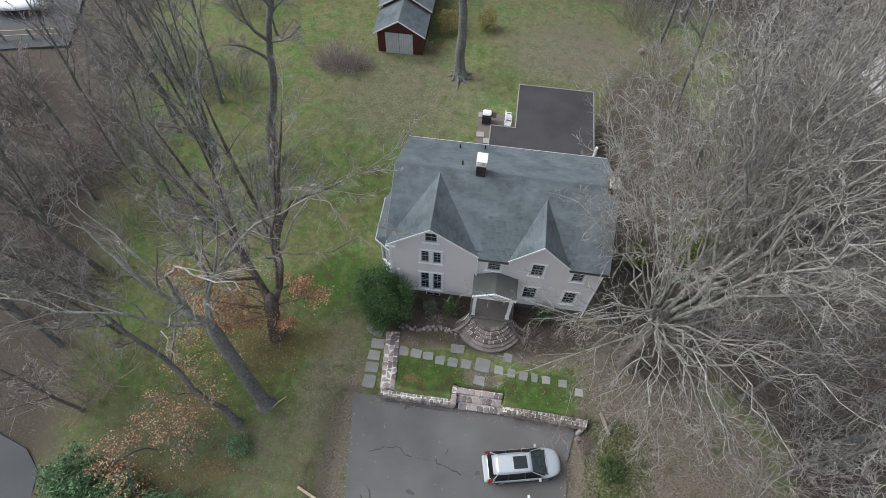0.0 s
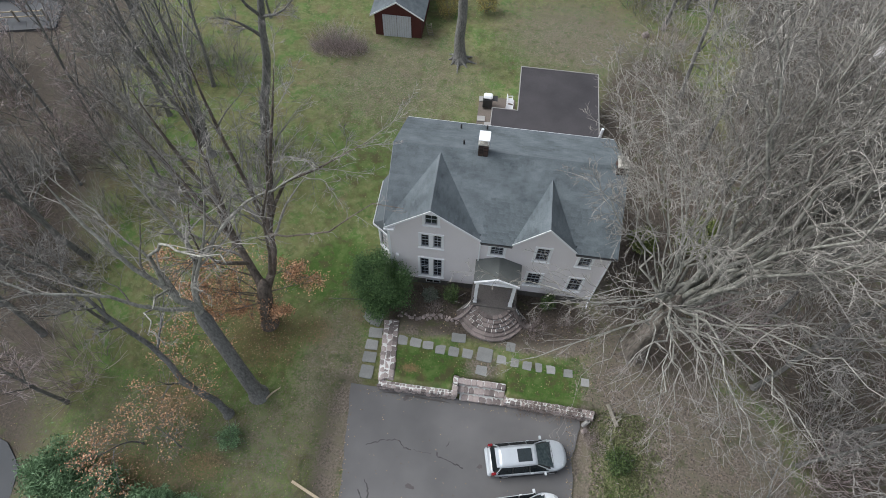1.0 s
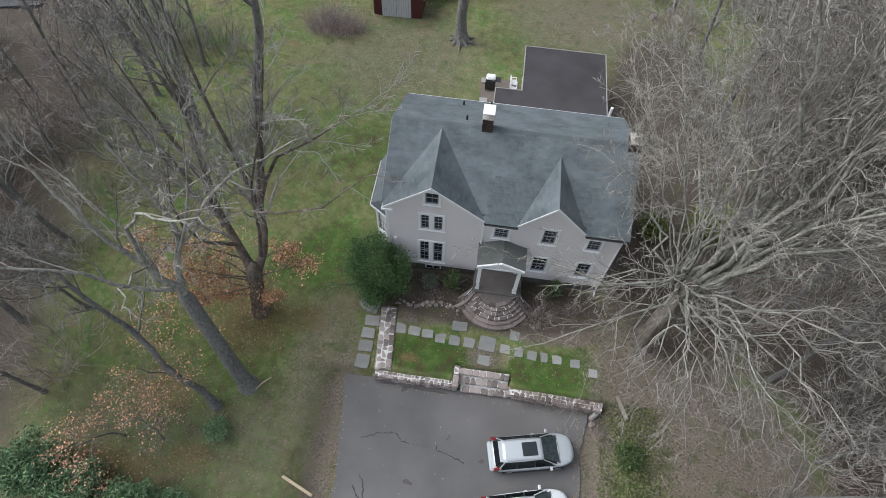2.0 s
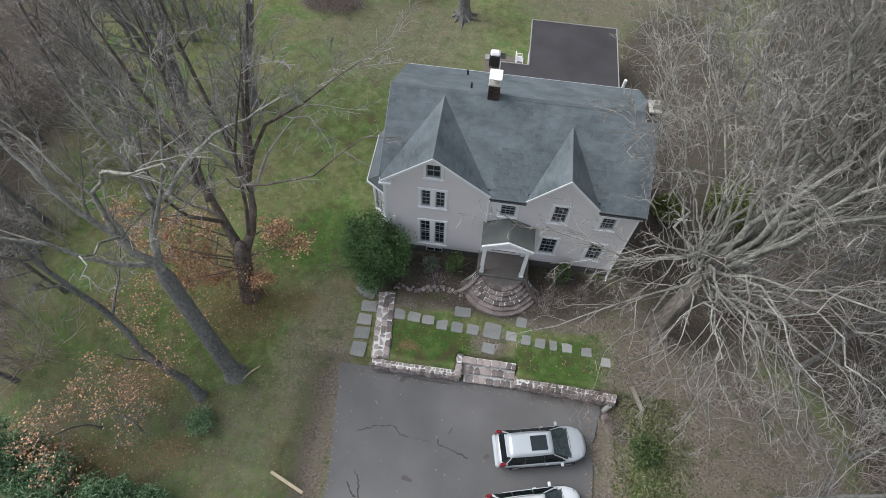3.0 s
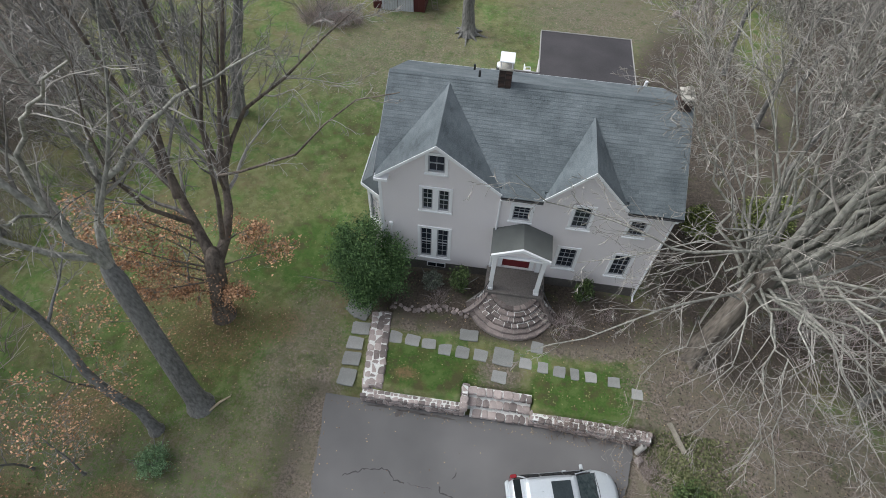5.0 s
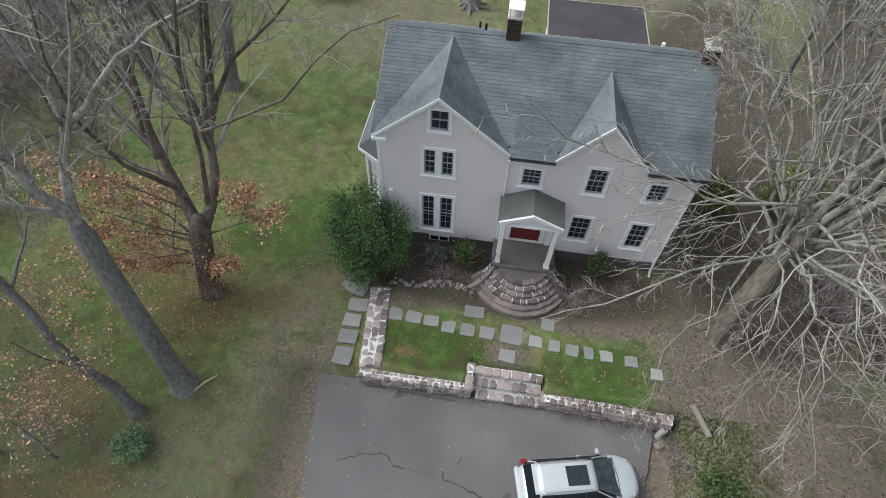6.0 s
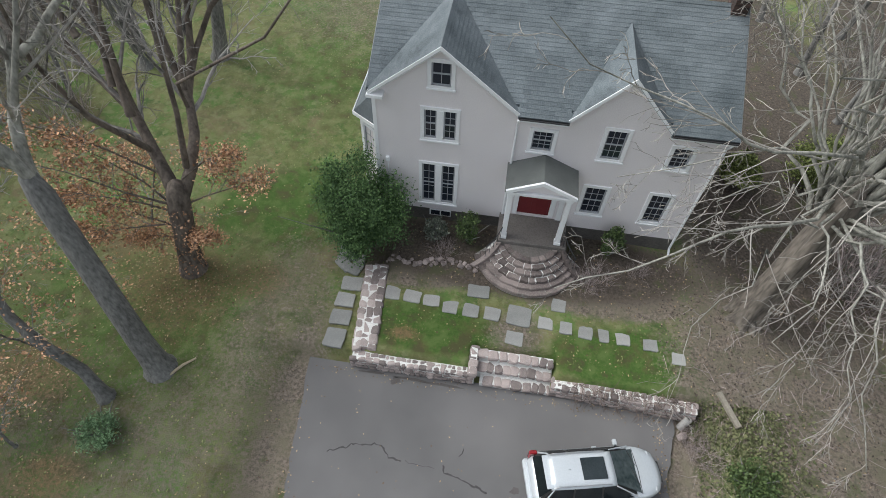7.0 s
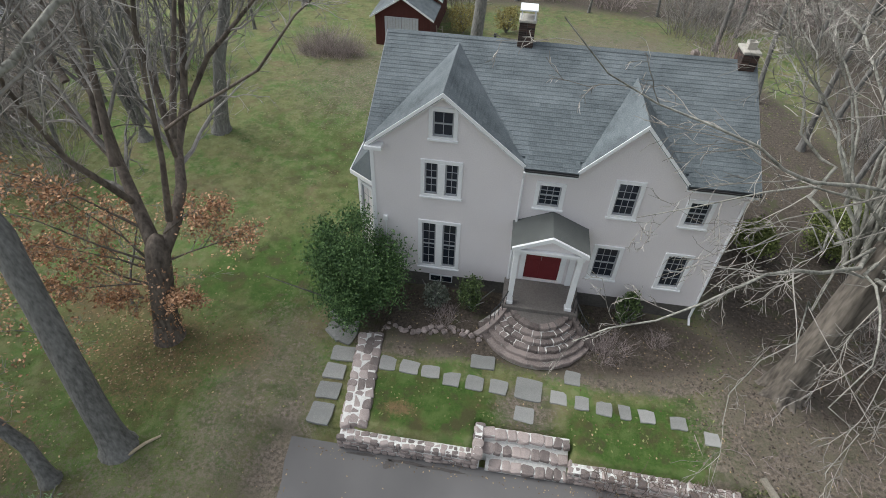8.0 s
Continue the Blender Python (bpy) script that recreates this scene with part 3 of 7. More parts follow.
# small white utility box by the corner
meter = part("meter_box", box(-5.06, -4.90, YF - 0.11, YF - 0.003, 2.86, 3.08, 0.025), M_WHITE, house, "small white utility box")
part("conduit", rod([(-4.98, YF - 0.04, 2.86), (-4.98, YF - 0.04, 0.5)], 0.02, 6), M_WHITE, meter)
# cellar window under the tall pair
cellar = part("cellar_window", box(-3.42, -2.55, YF + 0.0, YF + 0.06, 0.10, 0.44, 0.01), M_WHITE, house, "small white-framed cellar window")
for u in (-3.36, -2.95):
    part("pane", box(u, u + 0.36, YF - 0.008, YF + 0.03, 0.15, 0.40), M_GLASS, cellar)

# roofs: decks, then laid shingles
def roof_deck(outline, thick=0.14):
    return prism(outline, (0, 0, -thick))


def main_z(y):
    return EAVE_Z + SLOPE * (y - EAVE_Y) if y <= RIDGE_Y else RIDGE_Z - SLOPE * (y - RIDGE_Y)


RX0, RX1, BACK_Y = -5.56, 6.34, 21.85
YD = YF + 0.03
deck = roof_deck([(RX0, YD, main_z(YD)), (RX1, YD, main_z(YD)), (RX1, RIDGE_Y, RIDGE_Z), (RX0, RIDGE_Y, RIDGE_Z)])
roof_deck_back = prism([(RX0, RIDGE_Y, RIDGE_Z), (RX1, RIDGE_Y, RIDGE_Z), (RX1, BACK_Y, main_z(BACK_Y)), (RX0, BACK_Y, main_z(BACK_Y))], (0, 0, -0.14), deck)
for a, b_ in ((-0.55, 1.10), (4.28, RX1)):
    prism([(a, EAVE_Y, EAVE_Z), (b_, EAVE_Y, EAVE_Z), (b_, YD, main_z(YD)), (a, YD, main_z(YD))], (0, 0, -0.14), deck)
RAKE_Y = 14.02
for ax, az, sl, a, b_ in GABLES:
    end = EAVE_Y + (az - EAVE_Z) / SLOPE + 0.25
    for e in (a, b_):
        prism([(ax, RAKE_Y, az), (e, RAKE_Y, az - sl * abs(e - ax)), (e, end, az - sl * abs(e - ax)), (ax, end, az)], (0, 0, -0.13), deck)
roof = part("roof", deck, M_SHINGLE, house, "weathered grey-green asphalt shingle roof")


def shingle_verts(o, along, up, normal, w, l):
    """One tab: thick at its lower edge, tucked under at the top."""
    lift = normal * 0.012
    back = normal * 0.002
    return [o + lift, o + along * w + lift, o + along * w + up * l + back, o + up * l + back, o, o + along * w]


TAB_FACES = [(0, 1, 2, 3), (4, 5, 1, 0), (5, 2, 1, 1), (4, 0, 3, 3)]


def lay_shingles(origin, along, up, length, rise, keep, rng, expo=0.155, width=0.33):
    """Rows of tabs on a slope, from its lower edge up; keep(x, y, z) tells which stay."""
    along, up = Vector(along).normalized(), Vector(up).normalized()
    normal = along.cross(up).normalized()
    if normal.z < 0:
        normal = -normal
    verts = []
    for r in range(int(rise / expo) + 1):
        u = -rng.uniform(0, width)
        while u < length:
            w = width * rng.uniform(0.75, 1.1)
            a, c = max(u, 0), min(u + w - 0.001, length)
            u += w
            if c - a < 0.04:
                continue
            l = min(expo * 1.12, rise - r * expo + 0.01)
            if l < 0.02:
                continue
            o = Vector(origin) + along * a + up * (r * expo - rng.uniform(0, 0.004)) + normal * 0.002
            mid = o + along * (c - a) / 2 + up * l / 2
            if keep(mid.x, mid.y, mid.z):
                verts.append(shingle_verts(o, along, up, normal, c - a, l))
    return verts


def tabs_mesh(name, tabs, material):
    v = np.array([[tuple(p) for p in t] for t in tabs], dtype=np.float32).reshape(-1, 3)
    base = np.arange(len(tabs))[:, None, None] * 6
    f = np.array([(0, 1, 2), (0, 2, 3), (4, 5, 1), (4, 1, 0), (5, 2, 1), (4, 0, 3)])[None] + base
    return raw_mesh(name, v, f.reshape(-1, 3), material)


rs = random.Random(11)


def gable_z(x):
    return max(az - sl * abs(x - ax) if a - 0.05 < x < b_ + 0.05 else -99 for ax, az, sl, a, b_ in GABLES)


def keep_main(x, y, z):
    if gable_z(x) > z + 0.02:
        return False
    return y > YF + 0.06 or -0.55 < x < 1.10 or x > 4.28


up_front = Vector((0, RIDGE_Y - EAVE_Y, RIDGE_Z - EAVE_Z))
front_tabs = lay_shingles((RX0, EAVE_Y, EAVE_Z), (1, 0, 0), up_front, RX1 - RX0, up_front.length, keep_main, rs)
up_back = Vector((0, RIDGE_Y - BACK_Y, RIDGE_Z - main_z(BACK_Y)))
back_tabs = lay_shingles((RX0, BACK_Y, main_z(BACK_Y)), (1, 0, 0), up_back, RX1 - RX0, up_back.length, lambda x, y, z: True, rs)
gable_tabs = []
for ax, az, sl, a, b_ in GABLES:
    end = EAVE_Y + (az - EAVE_Z) / SLOPE + 0.2
    for e in (a, b_):
        low = Vector((e, RAKE_Y - 0.02, az - sl * abs(e - ax)))
        upv = Vector((ax, RAKE_Y - 0.02, az)) - low
        gable_tabs += lay_shingles(low, (0, 1, 0), upv, end - RAKE_Y, upv.length, lambda x, y, z: z > main_z(y) - 0.06, rs)
near = [t for t in front_tabs if -0.6 < t[0].x < 4.4 and t[0].y < 15.9][:290]
chosen = set(id(t) for t in near)
tagged(part("shingle_field", tabs_mesh("shingle_field", [t for t in front_tabs if id(t) not in chosen], M_SHINGLE), M_SHINGLE, roof), kind="stuff")
tagged(part("shingle_field", tabs_mesh("shingle_field", back_tabs, M_SHINGLE), M_SHINGLE, roof), kind="stuff")
tagged(part("shingle_field", tabs_mesh("shingle_field", gable_tabs, M_SHINGLE), M_SHINGLE, roof), kind="stuff")
for t in near:
    o = part("shingle", tabs_mesh("shingle", [[p - t[4] for p in t]], M_SHINGLE_P), M_SHINGLE_P, roof)
    o.location = t[4]
part("ridge_cap", prism([(RX0, RIDGE_Y - 0.13, RIDGE_Z - 0.045), (RX0, RIDGE_Y, RIDGE_Z + 0.035), (RX0, RIDGE_Y + 0.13, RIDGE_Z - 0.045), (RX0, RIDGE_Y, RIDGE_Z - 0.01)], (RX1 - RX0, 0, 0)), M_SHINGLE, roof)
for ax, az, sl, a, b_ in GABLES:
    end = EAVE_Y + (az - EAVE_Z) / SLOPE
    part("ridge_cap", prism([(ax - 0.12, RAKE_Y, az - 0.12 * sl + 0.02), (ax, RAKE_Y, az + 0.04), (ax + 0.12, RAKE_Y, az - 0.12 * sl + 0.02)], (0, end - RAKE_Y, 0)), M_SHINGLE, roof)

# white rakes, eave boards, gutters and downspouts
for ax, az, sl, a, b_ in GABLES:
    for e in (a, b_):
        ez = az - sl * abs(e - ax)
        part("rake_board", prism([(ax, RAKE_Y - 0.035, az + 0.03), (e, RAKE_Y - 0.035, ez + 0.03), (e, RAKE_Y - 0.035, ez - 0.10), (ax, RAKE_Y - 0.035, az - 0.10)], (0, 0.03, 0)), M_WHITE, house, "white rake board")
        part("soffit", prism([(ax, RAKE_Y, az - 0.135), (e, RAKE_Y, ez - 0.135), (e, YF + 0.01, ez - 0.135), (ax, YF + 0.01, az - 0.135)], (0, 0, -0.02)), M_WHITE, house)
part("eave_return", box(-5.50, -4.95, 13.93, YF - 0.005, 5.80, 5.93, 0.01), M_WHITE, house, "short white eave return")
for a, b_ in ((-0.52, 1.08), (4.30, RX1)):
    gut = bmesh.new()
    prism([(a, EAVE_Y - 0.11, EAVE_Z - 0.02), (a, EAVE_Y - 0.10, EAVE_Z - 0.062), (a, EAVE_Y - 0.0, EAVE_Z - 0.062), (a, EAVE_Y + 0.0, EAVE_Z - 0.02), (a, EAVE_Y - 0.015, EAVE_Z - 0.02), (a, EAVE_Y - 0.02, EAVE_Z - 0.052), (a, EAVE_Y - 0.09, EAVE_Z - 0.052), (a, EAVE_Y - 0.095, EAVE_Z - 0.02)], (b_ - a, 0, 0), gut)
    part("gutter", gut, M_DARK, house, "dark eave gutter")
    part("fascia", box(a, b_, EAVE_Y + 0.005, EAVE_Y + 0.03, EAVE_Z - 0.20, EAVE_Z - 0.09), M_WHITE, house)
    part("soffit", box(a, b_, EAVE_Y + 0.03, YF - 0.003, EAVE_Z - 0.18, EAVE_Z - 0.155), M_WHITE, house)
part("gutter", box(RX0, RX1, BACK_Y, BACK_Y + 0.06, main_z(BACK_Y) - 0.12, main_z(BACK_Y) - 0.01, 0.01), M_WHITE, house, "white back gutter")
for x in (-0.52, 6.18):
    part("downspout", rod([(x, EAVE_Y - 0.02, EAVE_Z - 0.12), (x, EAVE_Y + 0.02, EAVE_Z - 0.22), (x, YF - 0.07, EAVE_Z - 0.55), (x, YF - 0.07, 2.0), (x, YF - 0.07, 0.0), (x, YF - 0.3, -0.18)], 0.045, 6), M_WHITE, house, "white downspout")
part("corner_board", box(X0 - 0.012, X0 + 0.11, YF - 0.02, YF + 0.1, BASE_Z, 5.8), M_WHITE, house)
M_EDGE = surf("drip_edge", (0.20, 0.215, 0.225), (0.32, 0.335, 0.345), 3, 0.6, 0.1, 20)
part("rake_board", prism([(RX1 + 0.002, EAVE_Y, EAVE_Z - 0.02), (RX1 + 0.002, RIDGE_Y, RIDGE_Z - 0.02), (RX1 + 0.002, RIDGE_Y, RIDGE_Z - 0.16), (RX1 + 0.002, EAVE_Y, EAVE_Z - 0.16)], (0.025, 0, 0)), M_EDGE, house)
part("rake_board", prism([(RX0 - 0.002, YF, main_z(YF) - 0.02), (RX0 - 0.002, RIDGE_Y, RIDGE_Z - 0.02), (RX0 - 0.002, RIDGE_Y, RIDGE_Z - 0.16), (RX0 - 0.002, YF, main_z(YF) - 0.16)], (-0.025, 0, 0)), M_EDGE, house)
# roof vents
for x, y in ((-2.35, 20.9), (-0.9, 21.2), (-2.0, 18.6)):
    part("vent_pipe", rod([(x, y, main_z(y) - 0.05), (x, y, main_z(y) + 0.3)], 0.05, 8), M_DARK, house, "dark vent pipe")

# ---- bay on the side wall ----
BX, BY0, BY1, BZ0, BZ1 = -6.30, 15.45, 18.6, -0.6, 3.75
bay = part("bay", prism([(X0, BY0 - 0.5, BZ0), (BX, BY0 + 0.25, BZ0), (BX, BY1 - 0.25, BZ0), (X0, BY1 + 0.5, BZ0)], (0, 0, BZ1 - BZ0)), M_STUCCO, house, "side bay with white corner posts")
part("roof", prism([(X0, BY0 - 0.55, 5.45), (BX - 0.2, BY0 + 0.1, 3.90), (BX - 0.2, BY1 - 0.1, 3.90), (X0, BY1 + 0.55, 5.45)], (0, 0, -0.12)), M_SHINGLE, bay, "shallow grey bay roof")
bay_edge = bmesh.new()
for p, q in (((X0, BY0 - 0.75, 3.98), (BX - 0.22, BY0 + 0.09, 3.9)), ((BX - 0.22, BY0 + 0.09, 3.9), (BX - 0.22, BY1 - 0.09, 3.9))):
    p, q = Vector(p), Vector(q)
    prism([p, q, q - Vector((0, 0, 0.16)), p - Vector((0, 0, 0.16))], Vector((-0.025, -0.025, 0)), bay_edge)
part("roof_cheek", prism([(X0, BY0 - 0.74, 3.92), (BX - 0.2, BY0 + 0.1, 3.88), (X0, BY0 - 0.55, 5.45)], (0.02, 0.03, 0)), M_SHINGLE, bay)
part("eave_board", bay_edge, M_WHITE, bay)
d_bay = (Vector((BX, BY0 + 0.25, 0)) - Vector((X0, BY0 - 0.5, 0)))
L_bay = d_bay.length
d_bay.normalize()
n_bay = Vector((d_bay.y, -d_bay.x, 0))
if n_bay.y > 0:
    n_bay = -n_bay


def bay_world(u, dd, z):
    return Vector((X0, BY0 - 0.5, 0)) + d_bay * u - n_bay * (dd - 0.05) + Vector((0, 0, z))


window(bay, 0.18, L_bay - 0.1, 1.6, 3.5, 1, 2, 4, bay_world)
window(bay, 0.4, BY1 - BY0 - 0.9, 1.6, 3.5, 2, 2, 4, lambda u, dd, z: Vector((BX - 0.05 + dd, BY1 - 0.25 - u, z)))
part("corner_board", box(BX - 0.03, BX + 0.1, BY0 + 0.2, BY0 + 0.33, BZ0, 3.75), M_WHITE, bay)

# ---- chimneys ----
M_CAP = surf("chimney_cap", (0.34, 0.32, 0.28), (0.58, 0.55, 0.50), 4, 0.9, 0.5, 18)
def chimney(x0, x1, y0, y1, z0, z1, seed, flues):
    ch = part("chimney", box(x0 + 0.015, x1 - 0.015, y0 + 0.015, y1 - 0.015, z0, z1 - 0.01), M_FOUND, house, "dark brick chimney with a pale cap")
    protos = [mesh_of("brick", box(-0.105, 0.105, -0.05, 0.05, -0.029, 0.029, 0.006), M_BRICK) for _ in range(1)]
    z, row = z0, 0
    while z < z1 - 0.05:
        for side in range(4):
            span = (x1 - x0) if side % 2 == 0 else (y1 - y0)
            n = max(2, round(span / 0.22))
            for k in range(n):
                u = (k + 0.5) / n
                if side == 0:
                    p, r = (x0 + span * u, y0 + 0.045, z), 0
                elif side == 2:
                    p, r = (x0 + span * u, y1 - 0.045, z), 0
                elif side == 1:
                    p, r = (x1 - 0.045, y0 + span * u, z), 90
                else:
                    p, r = (x0 + 0.045, y0 + span * u, z), 90
                o = new("brick", protos[0])
                o.parent = ch
                o.matrix_local = pose(*p, 0, 0, r) @ Matrix.Diagonal((span / n / 0.22, 1, 1, 1))
        z += 0.07
        row += 1
    part("cap", box(x0 - 0.03, x1 + 0.03, y0 - 0.03, y1 + 0.03, z1 - 0.03, z1 + 0.06, 0.02), M_CAP, ch, "pale mortar cap")
    for fx in flues:
        part("flue", rod([(fx, (y0 + y1) / 2, z1 + 0.05), (fx, (y0 + y1) / 2, z1 + 0.3)], [0.12, 0.10], 10), M_CAP, ch)
    return ch


ch_a = chimney(-1.22, -0.72, 17.72, 18.32, 7.6, 8.72, 1, ())
hood = bmesh.new()
for x, y in ((-1.2, 17.74), (-0.78, 17.74), (-1.2, 18.26), (-0.78, 18.26)):
    box(x, x + 0.04, y, y + 0.04, 8.78, 9.05, 0, hood)
part("hood_posts", hood, M_WHITE, ch_a)
part("hood", box(-1.25, -0.69, 17.69, 18.35, 9.05, 9.10, 0.01), M_WHITE, ch_a, "white metal rain hood")
ch_b = chimney(5.74, 6.22, 17.6, 18.3, 6.6, 8.38, 2, ())
pot = bmesh.new()
for q in ((-0.13, -0.09, -0.13, 0.13), (0.09, 0.13, -0.13, 0.13), (-0.09, 0.09, -0.13, -0.09), (-0.09, 0.09, 0.09, 0.13)):
    box(5.98 + q[0], 5.98 + q[1], 17.95 + q[2], 17.95 + q[3], 8.42, 8.66, 0.0, pot)
part("chimney_pot", pot, M_CAP, ch_b, "square clay chimney pot")

# ---- flat-roofed wing behind ----
wing = thing("rear_wing", "low rear wing with a dark flat roof and white edge", "building")
FZ = 2.75
part("wall", box(1.1, 6.2, 26.3, 30.6, -0.6, FZ - 0.2), M_STUCCO, wing)
part("wall", box(-0.65, 6.2, 21.5, 26.3, -0.6, FZ - 0.2), M_STUCCO, wing)
part("roof", prism([(-0.75, 21.51, FZ - 0.2), (6.32, 21.51, FZ - 0.2), (6.32, 30.75, FZ - 0.2), (0.95, 30.75, FZ - 0.2), (0.95, 26.45, FZ - 0.2), (-0.75, 26.45, FZ - 0.2)], (0, 0, 0.2)), M_FLATROOF, wing, "dark membrane flat roof")
edge = bmesh.new()
for a, b_ in (((-0.75, 21.9), (-0.75, 26.45)), ((-0.75, 26.45), (0.95, 26.45)), ((0.95, 26.45), (0.95, 30.75)), ((0.95, 30.75), (6.32, 30.75)), ((6.32, 30.75), (6.32, 21.9))):
    box(min(a[0], b_[0]) - 0.03, max(a[0], b_[0]) + 0.03, min(a[1], b_[1]) - 0.03, max(a[1], b_[1]) + 0.03, FZ - 0.16, FZ + 0.035, 0.01, edge)
part("roof_edge", edge, M_CONC, wing, "pale grey metal roof edge")
part("vent_pipe", rod([(5.9, 23.25, FZ - 0.02), (5.9, 23.25, 5.15)], 0.09, 8), M_WHITE, wing, "white vent pipe")

# ---- porch ----
porch = thing("porch", "white gabled entrance porch on square posts", "porch")
PX0, PX1, PY0, PZ, PFLOOR = -0.50, 1.74, 12.88, 3.22, 0.80
for x in (-0.40, 1.62):
    post = part("post", box(x - 0.09, x + 0.09, 12.98, 13.16, PFLOOR, PZ, 0.012), M_WHITE, porch)
    part("post_base", box(x - 0.12, x + 0.12, 12.95, 13.19, PFLOOR, PFLOOR + 0.14, 0.012), M_WHITE, post)
    part("post_cap", box(x - 0.12, x + 0.12, 12.95, 13.19, PZ - 0.10, PZ, 0.012), M_WHITE, post)
    part("pilaster", box(x - 0.1, x + 0.1, YF - 0.08, YF - 0.003, PFLOOR, PZ, 0.01), M_WHITE, porch)
part("beam", box(PX0 - 0.02, PX1 + 0.02, 12.93, 13.2, PZ, PZ + 0.16, 0.01), M_WHITE, porch)
for x in (-0.40, 1.62):
    part("beam", box(x - 0.11, x + 0.11, 13.2, YF - 0.003, PZ, PZ + 0.16, 0.01), M_WHITE, porch)
PXM = (PX0 + PX1) / 2
part("pediment", prism([(PX0, 12.96, PZ + 0.16), (PX1, 12.96, PZ + 0.16), (PXM, 12.96, 3.92)], (0, 0.1, 0)), M_STUCCO, porch, "plain beige pediment panel")
part("cornice", box(PX0 - 0.08, PX1 + 0.08, 12.84, 12.96, PZ + 0.13, PZ + 0.22, 0.012), M_WHITE, porch)
for e in (PX0 - 0.09, PX1 + 0.09):
    part("rake_board", prism([(PXM, 12.81, 4.07), (e, 12.81, PZ + 0.29), (e, 12.81, PZ + 0.16), (PXM, 12.81, 3.92)], (0, 0.09, 0)), M_WHITE, porch)
p_deck = bmesh.new()
p_tabs = []
for e in (PX0 - 0.12, PX1 + 0.12):
    prism([(PXM, 12.86, 4.00), (e, 12.86, PZ + 0.22), (e, YF + 0.05, PZ + 0.22), (PXM, YF + 0.05, 4.00)], (0, 0, -0.05), p_deck)
    low = Vector((e, 12.905, PZ + 0.225))
    upv = Vector((PXM, 12.905, 4.005)) - low
    p_tabs += lay_shingles(low, (0, 1, 0), upv, YF - 12.905, upv.length, lambda x, y, z: True, rs)
p_roof = part("roof", p_deck, M_PORCHROOF, porch, "mossy grey shingle porch roof")
tagged(part("shingle_field", tabs_mesh("shingle_field", p_tabs, M_PORCHROOF), M_PORCHROOF, p_roof), kind="stuff")
part("ceiling", box(PX0 + 0.1, PX1 - 0.1, 13.2, YF - 0.005, PZ + 0.15, PZ + 0.17), M_WHITE, porch)

door = thing("front_door", "dark red panelled front door under the porch", "door")
part("door_leaf", box(DOOR[0] + 0.06, DOOR[1] - 0.06, YF + 0.05, YF + 0.1, DOOR[2] + 0.02, DOOR[3] - 0.06, 0.006), M_RED, door)
for cx in (0.30, 0.94):
    for z0, z1 in ((1.02, 1.75), (1.9, 2.8)):
        part("panel", box(cx - 0.22, cx + 0.22, YF + 0.035, YF + 0.052, z0, z1, 0.008), M_RED, door)
fr = bmesh.new()
box(DOOR[0] - 0.12, DOOR[0] + 0.06, YF - 0.04, YF + 0.12, DOOR[2], DOOR[3] + 0.05, 0.01, fr)
box(DOOR[1] - 0.06, DOOR[1] + 0.12, YF - 0.04, YF + 0.12, DOOR[2], DOOR[3] + 0.05, 0.01, fr)
box(DOOR[0] + 0.06, DOOR[1] - 0.06, YF - 0.04, YF + 0.12, DOOR[3] - 0.06, DOOR[3] + 0.05, 0.01, fr)
part("door_frame", fr, M_WHITE, door)
part("door_handle", rod([(0.55, YF + 0.05, 1.85), (0.55, YF - 0.02, 1.85), (0.55, YF - 0.02, 1.98)], 0.014, 6), M_RIM, door)
# ---- semicircular entrance steps ----
# landing and top tread: shade at the porch is painted in as darker grey-brown
M_LANDING_SHADE = surf("landing", (0.10, 0.09, 0.083), (0.20, 0.182, 0.17), 2.0, 0.9, 0.4, 18)
steps = thing("entrance_steps", "worn semicircular fieldstone entrance steps with pale mortar", "steps")
SC = (0.68, 13.25)
RISERS = 7
STEP_R = [2.12 - 0.205 * k for k in range(RISERS - 1)]
STEP_Z = [-0.22 + (PFLOOR + 0.22) * (k + 1) / RISERS for k in range(RISERS - 1)]


def arc_block(r0, r1, a0, a1, z0, z1, seed, ease=0.018):
    """One stone of a curved step."""
    rng = random.Random(seed)
    n = 4
    bm = bmesh.new()
    rows = []
    for k in range(n + 1):
        a = a0 + (a1 - a0) * k / n
        j = rng.uniform(-0.03, 0.02)
        e = ease if k in (0, n) else 0.0
        ring = []
        for r, z in ((r1 + j, z0), (r1 + j, z1 - ease - e), (r1 - ease + j, z1 - e * 0.6), (r0, z1 - e * 0.6), (r0, z0)):
            ring.append(bm.verts.new((SC[0] + r * math.cos(a), SC[1] + r * math.sin(a), z + rng.uniform(-0.012, 0.008))))
        rows.append(ring)
    for a, b in zip(rows, rows[1:]):
        for k in range(5):
            bm.faces.new((a[k], a[(k + 1) % 5], b[(k + 1) % 5], b[k]))
    bm.faces.new(rows[0][::-1])
    bm.faces.new(rows[-1])
    bmesh.ops.recalc_face_normals(bm, faces=bm.faces)
    return bm


